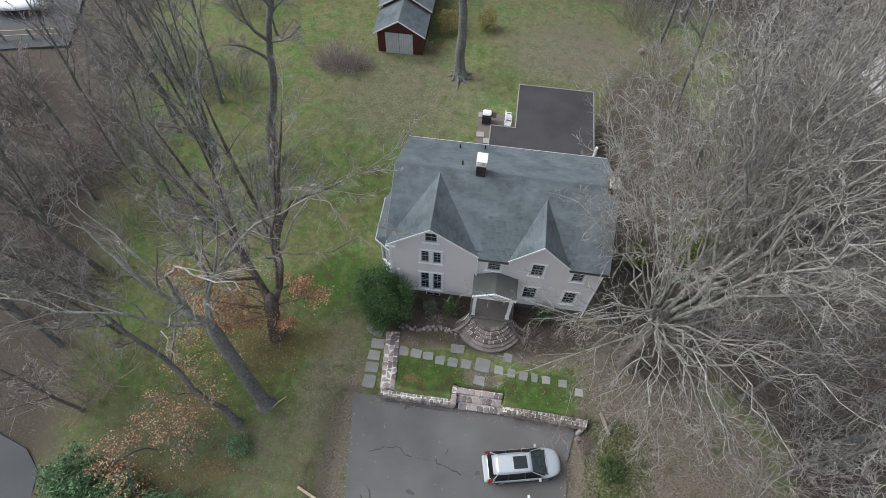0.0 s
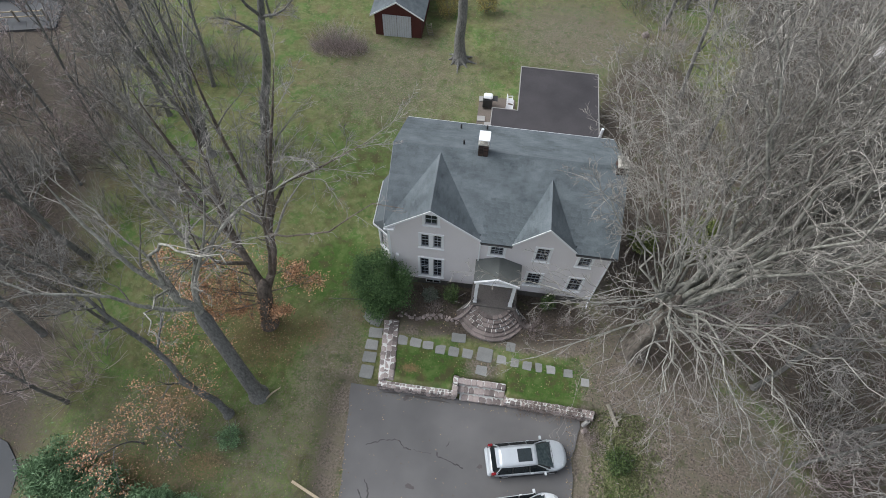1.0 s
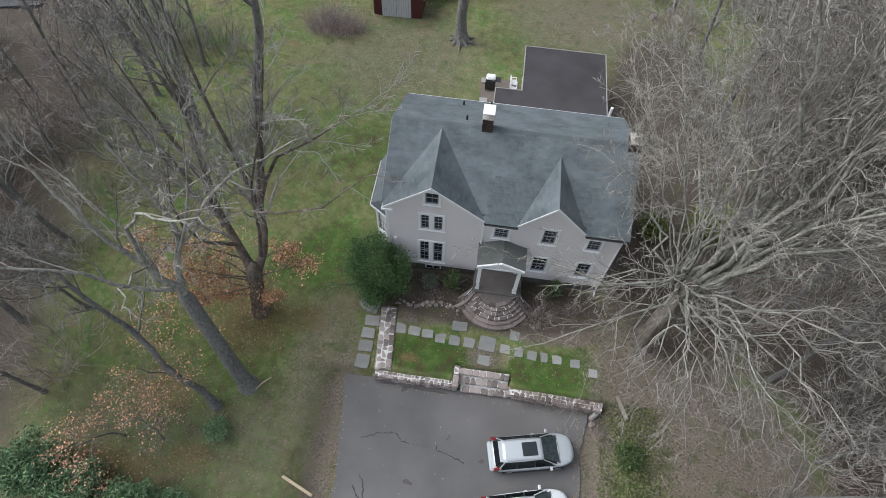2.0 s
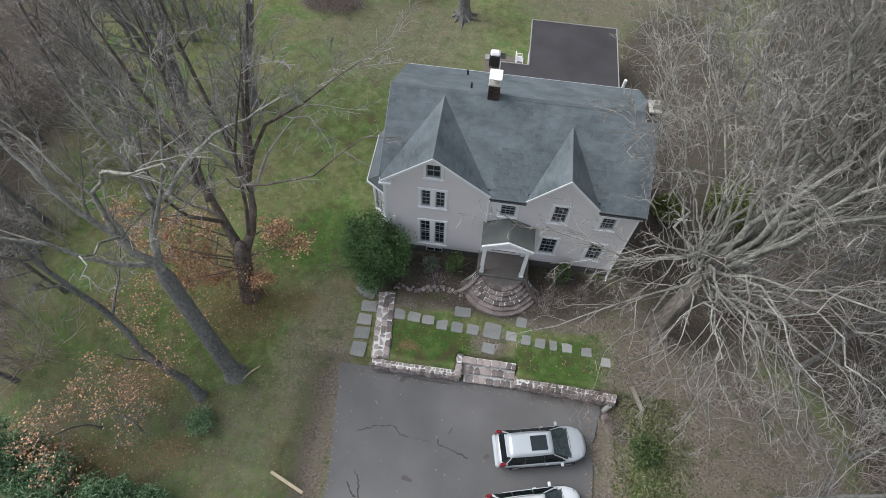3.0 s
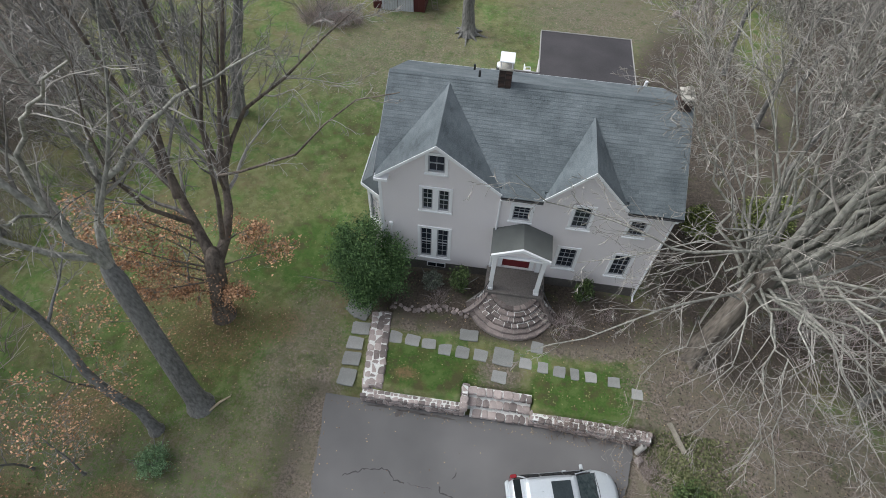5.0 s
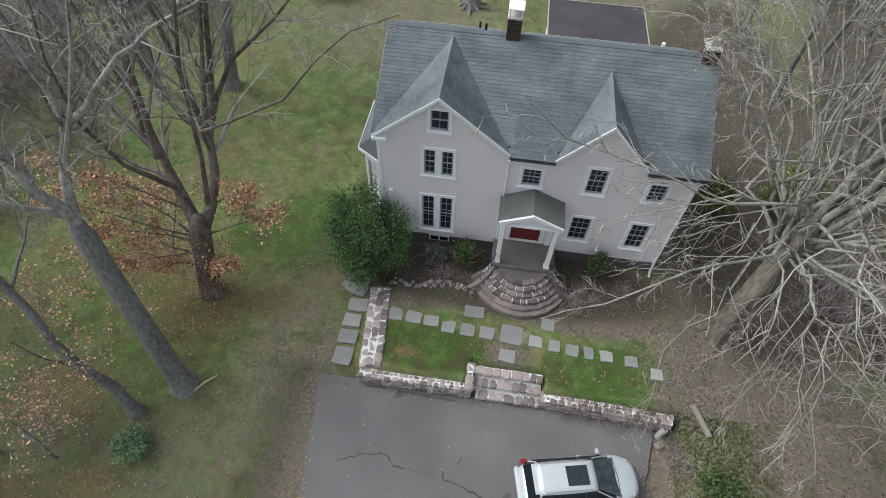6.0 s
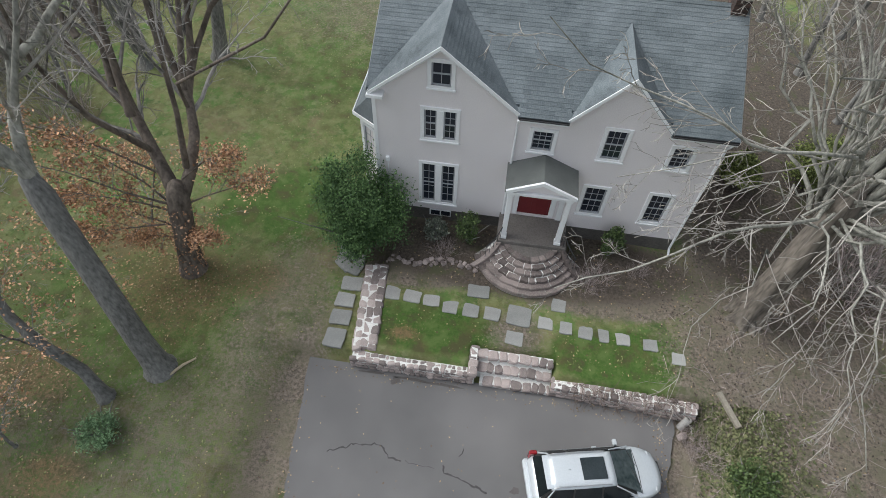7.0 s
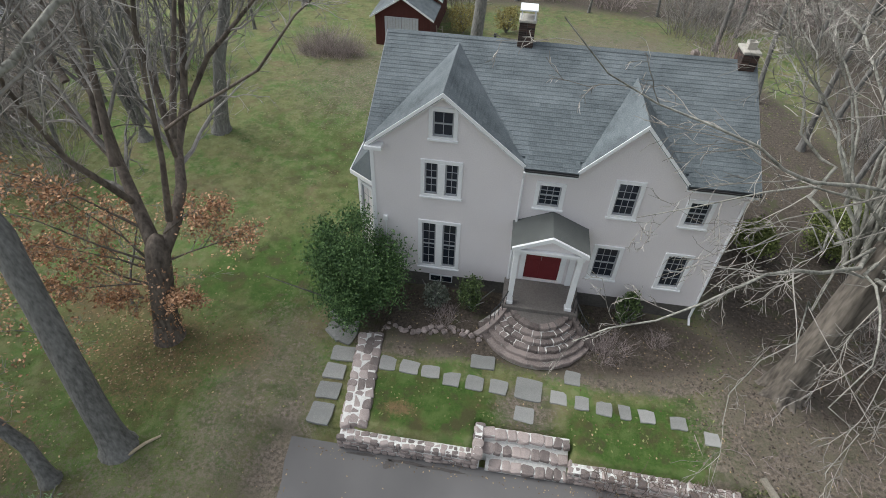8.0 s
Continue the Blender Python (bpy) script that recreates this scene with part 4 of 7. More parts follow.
rst = random.Random(5)
for k, (r, z) in enumerate(zip(STEP_R, STEP_Z)):
    a0, a1 = radians(-180 + 14), radians(-14)
    core = bmesh.new()
    outline = [(SC[0] + (r - 0.025) * math.cos(a0 + (a1 - a0) * q / 24), SC[1] + (r - 0.025) * math.sin(a0 + (a1 - a0) * q / 24), -0.6) for q in range(25)]
    prism(outline + [(SC[0] + 0.9, YF - 0.3, -0.6), (SC[0] - 0.9, YF - 0.3, -0.6)], (0, 0, z - 0.02 + 0.6), core)
    tread = part("tread", core, M_LANDING_SHADE if k == 5 else M_MORTAR_D if k < 2 else M_MORTAR, steps, "mortared step")
    n = max(5, int((a1 - a0) * r / (0.72 if k < 2 else 0.36)))
    cuts = [a0 + (a1 - a0) * (q + (rst.uniform(-0.25, 0.25) if 0 < q < n else 0)) / n for q in range(n + 1)]
    for q in range(n):
        gap = (0.006 if k < 2 else rst.uniform(0.010, 0.026)) / r
        part("stone", arc_block(r - (rst.uniform(0.17, 0.25) if k > 1 else 0.26), r, cuts[q] + gap, cuts[q + 1] - gap, z - 0.15, z + rst.uniform(-0.006, 0.01), k * 50 + q), M_STEP, tread)
part("landing", box(-0.62, 1.98, 12.85, YF - 0.004, -0.5, PFLOOR - 0.004, 0.02), M_LANDING_SHADE, steps, "grey landing slab with porch shade in its colour")
# curved cheek walls and iron rails at both sides
for side in (-1, 1):
    pts, rails = [], []
    for q in range(9):
        t = q / 8
        x = SC[0] + side * (1.12 + 0.98 * t ** 1.3)
        y = 13.1 - 0.90 * t - 0.15 * math.sin(t * math.pi)
        pts.append((x, y, 0.86 - 0.98 * t))
    bm = bmesh.new()
    sect = []
    for x, y, z in pts:
        sect.append([bm.verts.new(p) for p in ((x - 0.08 * side, y - 0.04, -0.7), (x - 0.08 * side, y - 0.04, z), (x + 0.08 * side, y + 0.04, z + 0.01), (x + 0.08 * side, y + 0.04, -0.7))])
    for a, b in zip(sect, sect[1:]):
        for k in range(4):
            bm.faces.new((a[k], a[(k + 1) % 4], b[(k + 1) % 4], b[k]))
    bm.faces.new(sect[0])
    bm.faces.new(sect[-1][::-1])
    bmesh.ops.recalc_face_normals(bm, faces=bm.faces)
    part("cheek_wall", bm, M_STEP, steps, "curved stone cheek wall")
    rail = thing("iron_railing", "black wrought-iron stair railing beside the steps", "railing", group="stair railings")
    top = [(x, y, z + 0.62) for x, y, z in pts[:6]]
    part("handrail", rod(top, 0.022, 6), M_DARK, rail)
    for x, y, z in pts[:6]:
        part("baluster", rod([(x, y, z), (x, y, z + 0.62)], 0.013, 5), M_DARK, rail)

# ---- stone retaining wall ----
rw = random.Random(8)


def stone_mesh(seed):
    """An irregular, worn field stone about one unit across."""
    rng = random.Random(seed)
    bm = bmesh.new()
    for _ in range(44):
        p = Vector((rng.gauss(0, 1), rng.gauss(0, 1), rng.gauss(0, 1))).normalized()
        p = Vector([math.copysign(abs(c) ** 0.46, c) * 0.46 for c in p])
        bm.verts.new(p * rng.uniform(0.92, 1.06))
    out = bmesh.ops.convex_hull(bm, input=bm.verts[:])
    bmesh.ops.delete(bm, geom=[v for v in out["geom_interior"] if isinstance(v, bmesh.types.BMVert)], context="VERTS")
    bmesh.ops.recalc_face_normals(bm, faces=bm.faces)
    return mesh_of("stone", bm, M_STONE)


STONES = [stone_mesh(k) for k in range(14)]


def put_stone(parent, x, y, z, w, d, h, turn=0.0):
    o = new("stone", rw.choice(STONES))
    o.parent = parent
    o.matrix_local = pose(x + rw.uniform(-0.015, 0.015), y + rw.uniform(-0.02, 0.02), z, rw.uniform(-7, 7), rw.uniform(-7, 7), turn + rw.uniform(-11, 11) + rw.choice((0, 180))) @ Matrix.Diagonal((w * 1.33, d * 1.32, h * 1.1, 1))


stone_wall = thing("stone_wall", "low mortared fieldstone retaining wall beside the drive", "wall")


def wall_run(a, b, depth, z0, z1, courses, piece, face_out, top_rows=2, joint=0.05, climb=0.0):
    """A run of wall from a to b; its outer face lies along the line, its body behind it; climb: how much its top rises."""
    a, b = Vector((*a, 0)), Vector((*b, 0))
    d = (b - a).normalized()
    n = Vector((-d.y, d.x, 0)) * face_out
    turn = math.degrees(math.atan2(d.y, d.x))
    L = (b - a).length
    core = bmesh.new()
    p = [a + n * 0.035 + d * 0.07, b + n * 0.035 - d * 0.07, b + n * (depth - 0.045) - d * 0.07, a + n * (depth - 0.045) + d * 0.07]
    prism([(q.x, q.y, z0 - 0.2) for q in p], (0, 0, z1 - 0.02 - z0 + 0.2), core)
    for v in core.verts:
        if v.co.z > z0:
            v.co.z += climb * (Vector((v.co.x, v.co.y, 0)) - a).dot(d) / L
    part("mortar", core, M_MORTAR, stone_wall, "pale mortar")
    hh = (z1 - z0) / courses
    for c in range(courses):
        u = -0.1 * c
        while u < L - 0.05:
            w = piece * rw.uniform(0.7, 1.4)
            lo, hi = max(u, 0), min(u + w, L)
            u += w
            if hi - lo < 0.1:
                continue
            q = a + d * (lo + hi) / 2 + n * 0.09
            if c < courses - 1:
                put_stone(stone_wall, q.x, q.y, z0 + hh * (c + 0.5), hi - lo - 0.035, 0.19, hh - 0.035, turn)
    for r in range(top_rows):
        off = depth * (r + 0.5) / top_rows
        u = -0.12 * r
        while u < L - 0.05:
            w = piece * rw.uniform(0.65, 1.35)
            lo, hi = max(u, 0), min(u + w, L)
            u += w
            if hi - lo < 0.1:
                continue
            q = a + d * (lo + hi) / 2 + n * off
            put_stone(stone_wall, q.x, q.y, z1 - hh / 2 + climb * (lo + hi) / 2 / L + rw.uniform(-0.012, 0.018), hi - lo - joint, depth / top_rows - joint, hh, turn)


wall_run((-5.2, wall_line(-5.2)), (-1.0, wall_line(-1.0) + 0.05), 0.52, DRIVE_Z, -0.62, 3, 0.23, 1, 3, 0.03)
wall_run((1.82, wall_line(1.8) + 0.1), (6.75, wall_line(6.75) - 0.05), 0.45, DRIVE_Z, -0.58, 3, 0.24, 1, 2, 0.032)
wall_run((-5.17, 8.2), (-5.42, 11.65), 0.84, -0.95, -0.40, 2, 0.30, -1, 3, 0.0, 0.26)
wall_run((-1.05, wall_line(-1) + 0.02), (-1.05, 8.98), 0.3, DRIVE_Z, -0.38, 3, 0.25, -1, 1, 0.01)

garden_steps = thing("garden_steps", "three rough fieldstone steps set into the garden wall", "steps")
for k, (y0, z) in enumerate(((wall_line(0.4) + 0.05, -1.0), (wall_line(0.4) + 0.42, -0.72), (wall_line(0.4) + 0.78, -0.43))):
    part("mortar", box(-0.9 + 0.3 * (k == 0), 1.85, y0 + 0.03, wall_line(0.4) + 1.1, DRIVE_Z - 0.1, z - 0.03, 0.01), M_MORTAR, garden_steps)
    x = -0.85 + 0.35 * (k == 0)
    while x < 1.75:
        w = rw.uniform(0.24, 0.46)
        hi = min(x + w, 1.85)
        if hi - x > 0.12:
            put_stone(garden_steps, (x + hi) / 2, y0 + 0.15, z - 0.09, hi - x - 0.03, 0.30, 0.19)
        x += w

# a pale pipe end and a rock where the wall stops
def pipe(r0, r1, length, sides=14):
    bm = bmesh.new()
    rings = [[bm.verts.new((x, r * math.cos(k * math.tau / sides), r * math.sin(k * math.tau / sides))) for k in range(sides)] for x, r in ((0, r1), (length, r1), (length, r0), (0.02, r0))]
    for a, b in zip(rings, rings[1:] + rings[:1]):
        for k in range(sides):
            bm.faces.new((a[k], a[(k + 1) % sides], b[(k + 1) % sides], b[k]))
    bmesh.ops.recalc_face_normals(bm, faces=bm.faces)
    return bm


solo("drain_pipe", pipe(0.065, 0.12, 0.5), M_CONC, "short pale clay pipe lying at the end of the stone wall", "pipe", pose(6.26, 7.42, -1.22, 0, -58, 40))
end_rock = new("rock", STONES[3])
end_rock.matrix_world = pose(6.32, 7.12, -1.18, 12, 20, 30) @ Matrix.Diagonal((0.34, 0.26, 0.3, 1))
tagged(end_rock, "rough pale rock at the foot of the stone wall", "rock")

ornament = new("boulder", STONES[6])
ornament.matrix_world = pose(10.9, 39.2, float(height(10.9, 39.2)) + 0.16, 8, -6, 25) @ Matrix.Diagonal((0.55, 0.45, 0.6, 1))
tagged(ornament, "pale boulder at the edge of the back lawn", "rock")

# small rocks along the bed
for k in range(44):
    x = -4.7 + 3.5 * k / 43 + rw.uniform(-0.08, 0.08)
    y = 12.12 + 0.12 * math.sin(x * 2.1) + rw.uniform(-0.14, 0.14)
    s = rw.uniform(0.09, 0.2)
    o = new("edging_stone", rw.choice(STONES))
    o.matrix_world = pose(x, y, float(height(x, y)) + s * 0.2, rw.uniform(-20, 20), rw.uniform(-20, 20), rw.uniform(0, 360)) @ Matrix.Diagonal((s * 1.3, s, s * 0.7, 1))
    tagged(o, "small rough rock edging the planting bed", "rock", "edging stones")
vines = bmesh.new()
rv = random.Random(44)
for _ in range(170):
    x = rv.uniform(2.6, 6.6)
    y = wall_line(x) + rv.uniform(-0.12, 0.42)
    z = -0.55 if y > wall_line(x) + 0.05 else rv.uniform(-1.2, -0.7)
    pts = [Vector((x, y, z + 0.05))]
    d = Vector((rv.uniform(-1, 1), rv.uniform(-1.2, 0.4), rv.uniform(-0.2, 0.5))).normalized()
    for _k in range(4):
        d = (d + Vector((rv.gauss(0, 0.4), rv.gauss(0, 0.4), rv.gauss(-0.12, 0.3)))).normalized()
        p = pts[-1] + d * rv.uniform(0.08, 0.17)
        p.z = max(p.z, DRIVE_Z + 0.02 if p.y < wall_line(p.x) + 0.05 else -0.6)
        pts.append(p)
    rod(pts, [0.010, 0.009, 0.008, 0.006, 0.004], 3, vines)
tagged(new("vines", mesh_of("vines", vines, M_VINE)), "tangle of dry brown vines spilling over the stone wall", "vines", kind="stuff")

# ---- stepping stones ----
SLABS = [(-4.46, 10.86, -3.92, 10.30), (-3.75, 10.76, -3.12, 10.26), (-3.01, 10.68, -2.42, 10.23), (-2.28, 10.58, -1.72, 10.06), (-1.52, 10.56, -0.95, 10.04), (-0.74, 10.56, -0.16, 10.01), (0.09, 10.78, 0.97, 9.97), (-1.46, 11.40, -0.62, 10.88), (0.13, 9.72, 0.73, 9.18), (1.24, 10.47, 1.76, 9.97), (2.02, 10.38, 2.46, 9.89), (2.70, 10.32, 3.2, 9.82), (3.42, 10.34, 3.78, 9.80), (4.03, 10.26, 4.52, 9.79), (4.99, 10.18, 5.49, 9.72), (5.95, 9.78, 6.40, 9.35), (1.70, 11.26, 2.22, 10.74)]


def slab(x0, x1, y0, y1, thick, seed):
    rng = random.Random(seed)
    cx, cy = (x0 + x1) / 2, (y0 + y1) / 2
    pts = []
    corners = [(x0, y0), (x1, y0), (x1, y1), (x0, y1)]
    for (ax, ay), (bx, by) in zip(corners, corners[1:] + corners[:1]):
        for t in (0.06, 0.5, 0.94):
            pts.append((ax + (bx - ax) * t - cx + rng.uniform(-0.02, 0.02), ay + (by - ay) * t - cy + rng.uniform(-0.02, 0.02), 0.0))
    bm = prism(pts, (0, 0, thick))
    return bm, cx, cy


for k, (x0, y1, x1, y0) in enumerate(SLABS):
    bm, cx, cy = slab(x0, x1, y0, y1, 0.08, k)
    z = float(height(cx, cy))
    solo("stepping_stone", bm, M_SLAB, "large square grey flagstone set in the lawn" if x1 - x0 > 0.8 else "small grey flagstone set in the lawn", "stepping stone", pose(cx, cy, z - (0.035 if x1 - x0 > 0.8 else 0.052), rd.uniform(-0.6, 0.6), rd.uniform(-0.6, 0.6), rd.uniform(-7, 5)), "stepping stones")
for k, (x0, y1, x1, y0) in enumerate([(-6.28, 8.95, -5.55, 8.2), (-6.28, 9.75, -5.55, 9.12), (-6.28, 10.45, -5.58, 9.88), (-6.24, 11.2, -5.45, 10.6)]):
    bm, cx, cy = slab(x0, x1, y0, y1, 0.09, 40 + k)
    z = float(height(cx, cy))
    solo("path_slab", bm, M_SLAB, "grey flagstone of the path beside the wall", "paving slab", pose(cx, cy, z - 0.04 + 0.02, 0, 0, rd.uniform(-3, 3)), "path slabs")
for k in range(7):
    bm, cx, cy = slab(0, rd.uniform(0.4, 0.65), 0, rd.uniform(0.35, 0.5), 0.1, 60 + k)
    x, y = -6.5 + 0.33 * (k % 3) + rd.uniform(-0.1, 0.1), 11.7 + 0.42 * (k // 3 * 1.0) + rd.uniform(-0.1, 0.1)
    solo("loose_slab", bm, M_SLAB, "tilted broken flagstone beside the shrub", "paving slab", pose(x, y, float(height(x, y)) - 0.02, rd.uniform(-7, 7), rd.uniform(-7, 7), rd.uniform(0, 90)), "loose slabs")

# ---- cars ----
def loft(stations, close=True):
    """A skin over cross-sections, each a list of points of equal number."""
    bm = bmesh.new()
    rows = [[bm.verts.new(p) for p in s] for s in stations]
    for a, b in zip(rows, rows[1:]):
        for k in range(len(a) - 1):
            bm.faces.new((a[k], a[k + 1], b[k + 1], b[k]))
    if close:
        bm.faces.new(rows[0][::-1])
        bm.faces.new(rows[-1])
    bmesh.ops.recalc_face_normals(bm, faces=bm.faces)
    for f in bm.faces:
        f.smooth = True
    return bm


def profile(keys, x):
    for (xa, va), (xb, vb) in zip(keys, keys[1:]):
        if xa <= x <= xb:
            t = (x - xa) / (xb - xa)
            t = t * t * (3 - 2 * t) if (vb - va) * 1 else t
            return va + (vb - va) * t
    return keys[-1][1] if x > keys[-1][0] else keys[0][1]


def car(label, paint, at, plate=True, rails=True):
    """A tall estate car, nose along +x, wheels on z = 0."""
    c = thing("car", label, "car", at, "parked cars")
    L0, L1 = -2.30, 2.33
    half = [(L0, 0.66), (L0 + 0.12, 0.80), (L0 + 0.4, 0.89), (-1.2, 0.93), (0.6, 0.93), (1.45, 0.90), (1.85, 0.82), (2.15, 0.66), (L1, 0.36)]
    deck = [(L0, 0.92), (L0 + 0.2, 1.02), (-0.5, 1.03), (1.1, 1.03), (1.6, 0.98), (2.05, 0.88), (L1, 0.70)]
    sts = []
    for k in range(27):
        x = L0 + (L1 - L0) * k / 26
        w, z = profile(half, x), profile(deck, x)
        sts.append([(x, s * w * a, b) for s, a, b in ((-1, 0.86, 0.22), (-1, 0.96, 0.30), (-1, 1.0, 0.55), (-1, 0.985, z - 0.14), (-1, 0.93, z - 0.03), (-1, 0.62, z + 0.012), (0, 0, z + 0.028), (1, 0.62, z + 0.012), (1, 0.93, z - 0.03), (1, 0.985, z - 0.14), (1, 1.0, 0.55), (1, 0.96, 0.30), (1, 0.86, 0.22))])
    part("body", loft(sts), paint, c)
    # glasshouse
    roof_x0, roof_x1 = -1.74, 0.40
    ws_x, rear_x = 1.40, -2.16
    zr, zb = 1.66, 0.99

    def roof_half(x):
        return 0.535 + 0.045 * (1 - ((x + 0.8) / 1.3) ** 2)

    rs_ = []
    for k in range(11):
        x = roof_x0 - 0.06 + (roof_x1 + 0.1 - roof_x0) * k / 10
        w = roof_half(x)
        crown = zr - 0.05 * abs((x + 0.75) / 1.1) ** 2.2
        rs_.append([(x, -w - 0.03, crown - 0.10), (x, -w, crown - 0.035), (x, -w * 0.6, crown), (x, 0, crown + 0.015), (x, w * 0.6, crown), (x, w, crown - 0.035), (x, w + 0.03, crown - 0.10)])
    roof_p = part("roof", loft(rs_), paint, c)
    part("sunroof", box(-0.68, 0.14, -0.36, 0.36, zr - 0.05, zr + 0.026, 0.01), M_CARGLASS, roof_p, "dark glass sunroof")
    part("aerial", rod([(-1.05, 0.0, zr - 0.01), (-1.16, 0, zr + 0.07)], [0.022, 0.008], 6), paint, roof_p)

    def sheet(name, pts, material, under, lab=""):
        bm = bmesh.new()
        rows = []
        for u in range(6):
            row = []
            for v in range(6):
                a = Vector(pts[0]).lerp(Vector(pts[1]), u / 5)
                b = Vector(pts[3]).lerp(Vector(pts[2]), u / 5)
                p = a.lerp(b, v / 5)
                row.append(bm.verts.new(p))
            rows.append(row)
        for a, b in zip(rows, rows[1:]):
            for k in range(5):
                bm.faces.new((a[k], a[k + 1], b[k + 1], b[k]))
        bmesh.ops.solidify(bm, geom=bm.faces[:], thickness=0.02)
        return part(name, bm, material, under, lab)

    cab = []
    for x, z, w in ((rear_x, zb, 0.74), (roof_x0 - 0.03, zr - 0.09, 0.60), (roof_x1 + 0.02, zr - 0.09, 0.60), (ws_x, zb, 0.74)):
        cab.append((x, z, w))
    inner = bmesh.new()
    prism([(cab[0][0] + 0.03, -0.80, zb - 0.06), (cab[1][0] + 0.02, -0.80, zr - 0.12), (cab[2][0] - 0.02, -0.80, zr - 0.12), (cab[3][0] - 0.05, -0.80, zb - 0.06)], (0, 1.6, 0), inner)
    for v in inner.verts:
        if v.co.z > 1.3:
            v.co.y *= 0.68
    part("cabin", inner, M_PLASTIC, c, "dark cabin behind the glass")
    sheet("windscreen", [(ws_x, -0.74, zb + 0.02), (ws_x, 0.74, zb + 0.02), (roof_x1 + 0.04, 0.53, zr - 0.075), (roof_x1 + 0.04, -0.53, zr - 0.075)], M_SCREEN_SKY, c, "raked windscreen with sky reflection and pale interior painted into its colour")
    sheet("rear_window", [(rear_x, -0.68, zb + 0.08), (rear_x, 0.68, zb + 0.08), (roof_x0 - 0.07, 0.56, zr - 0.10), (roof_x0 - 0.07, -0.56, zr - 0.10)], M_CARGLASS, c, "dark rear window")
    for s in (-1, 1):
        for xa, xb, ta, tb in ((1.12, 0.02, 0.30, -0.02), (-0.05, -1.0, -0.09, -0.98), (-1.07, -1.92, -1.05, -1.62)):
            sheet("side_window", [(xa, s * 0.865, zb + 0.03), (xb, s * 0.865, zb + 0.03), (tb, s * 0.60, zr - 0.12), (ta, s * 0.60, zr - 0.12)], M_CARGLASS, c)
        for xa, ta in ((1.28, 0.42), (-0.02, -0.055), (-1.03, -1.015), (-2.05, -1.72)):
            part("pillar", rod([(xa, s * 0.86, zb), (ta, s * 0.60, zr - 0.09)], 0.026, 6), paint if xa > 1 or xa < -2 else M_PLASTIC, c)
        if rails:
            part("roof_rail", rod([(-1.7, s * 0.55, zr - 0.07), (-1.55, s * 0.55, zr + 0.02), (0.1, s * 0.55, zr + 0.02), (0.25, s * 0.55, zr - 0.05)], 0.018, 6), M_RIM, c, "slim roof rail")
        mir = part("wing_mirror", box(0.80, 0.95, s * 1.0 - 0.11, s * 1.0 + 0.11, 0.98, 1.11, 0.03), paint, c)
        part("mirror_arm", box(0.84, 0.92, s * 0.89 - 0.05, s * 0.89 + 0.05, 0.97, 1.01), M_PLASTIC, mir)
        part("tail_light", box(-2.27, -1.98, s * 0.80 - 0.075, s * 0.80 + 0.075, 0.70, 1.20, 0.04), M_LAMPRED, c, "red tail light")
        part("headlight", box(1.80, 2.06, s * 0.60 - 0.11, s * 0.60 + 0.11, 0.70, 0.88, 0.05), M_LAMPCLEAR, c, "clear headlight")
        for wx in (-1.42, 1.36):
            wheel = part("wheel", rod([(wx, s * 0.70, 0.34), (wx, s * 0.74, 0.34), (wx, s * 0.90, 0.34), (wx, s * 0.935, 0.34)], [0.30, 0.34, 0.34, 0.30], 20), M_TYRE, c, "black tyre")
            part("rim", rod([(wx, s * 0.90, 0.34), (wx, s * 0.945, 0.34)], [0.22, 0.20], 14), M_RIM, wheel)
        part("door_handle", box(0.05, 0.22, s * 0.93 - 0.02, s * 0.93 + 0.02, 0.88, 0.92, 0.008), paint, c)
        part("sill", box(-1.05, 1.0, s * 0.90 - 0.04, s * 0.90 + 0.04, 0.20, 0.33, 0.02), M_PLASTIC, c)
    part("bonnet_seam", rod([(1.42, -0.76, 1.0), (1.45, 0, 1.045), (1.42, 0.76, 1.0)], 0.012, 4), M_PLASTIC, c)
    part("wiper", rod([(1.41, -0.5, 1.02), (1.15, 0.1, 1.21)], 0.01, 4), M_PLASTIC, c)
    part("wiper", rod([(1.41, 0.15, 1.02), (1.17, 0.62, 1.18)], 0.01, 4), M_PLASTIC, c)
    part("front_bumper", box(2.0, 2.34, -0.50, 0.50, 0.28, 0.55, 0.08), paint, c)
    part("grille", box(2.26, 2.37, -0.36, 0.36, 0.56, 0.72, 0.02), M_PLASTIC, c)
    part("rear_bumper", box(-2.44, -2.2, -0.80, 0.80, 0.30, 0.62, 0.08), paint, c)
    part("tailgate_spoiler", box(-1.95, -1.72, -0.55, 0.55, zr - 0.10, zr - 0.06, 0.015), paint, c)
    return c


car("silver estate car with a dark sunroof parked on the drive", M_SILVER, pose(3.25, 5.22, DRIVE_Z + 0.004, 0, 0, 12.5) @ Matrix.Scale(0.88, 4))
car("white estate car with a dark sunroof parked on the drive", M_CARWHITE, pose(3.1, 2.55, DRIVE_Z + 0.004, 0, 0, 14.5) @ Matrix.Scale(0.9, 4))

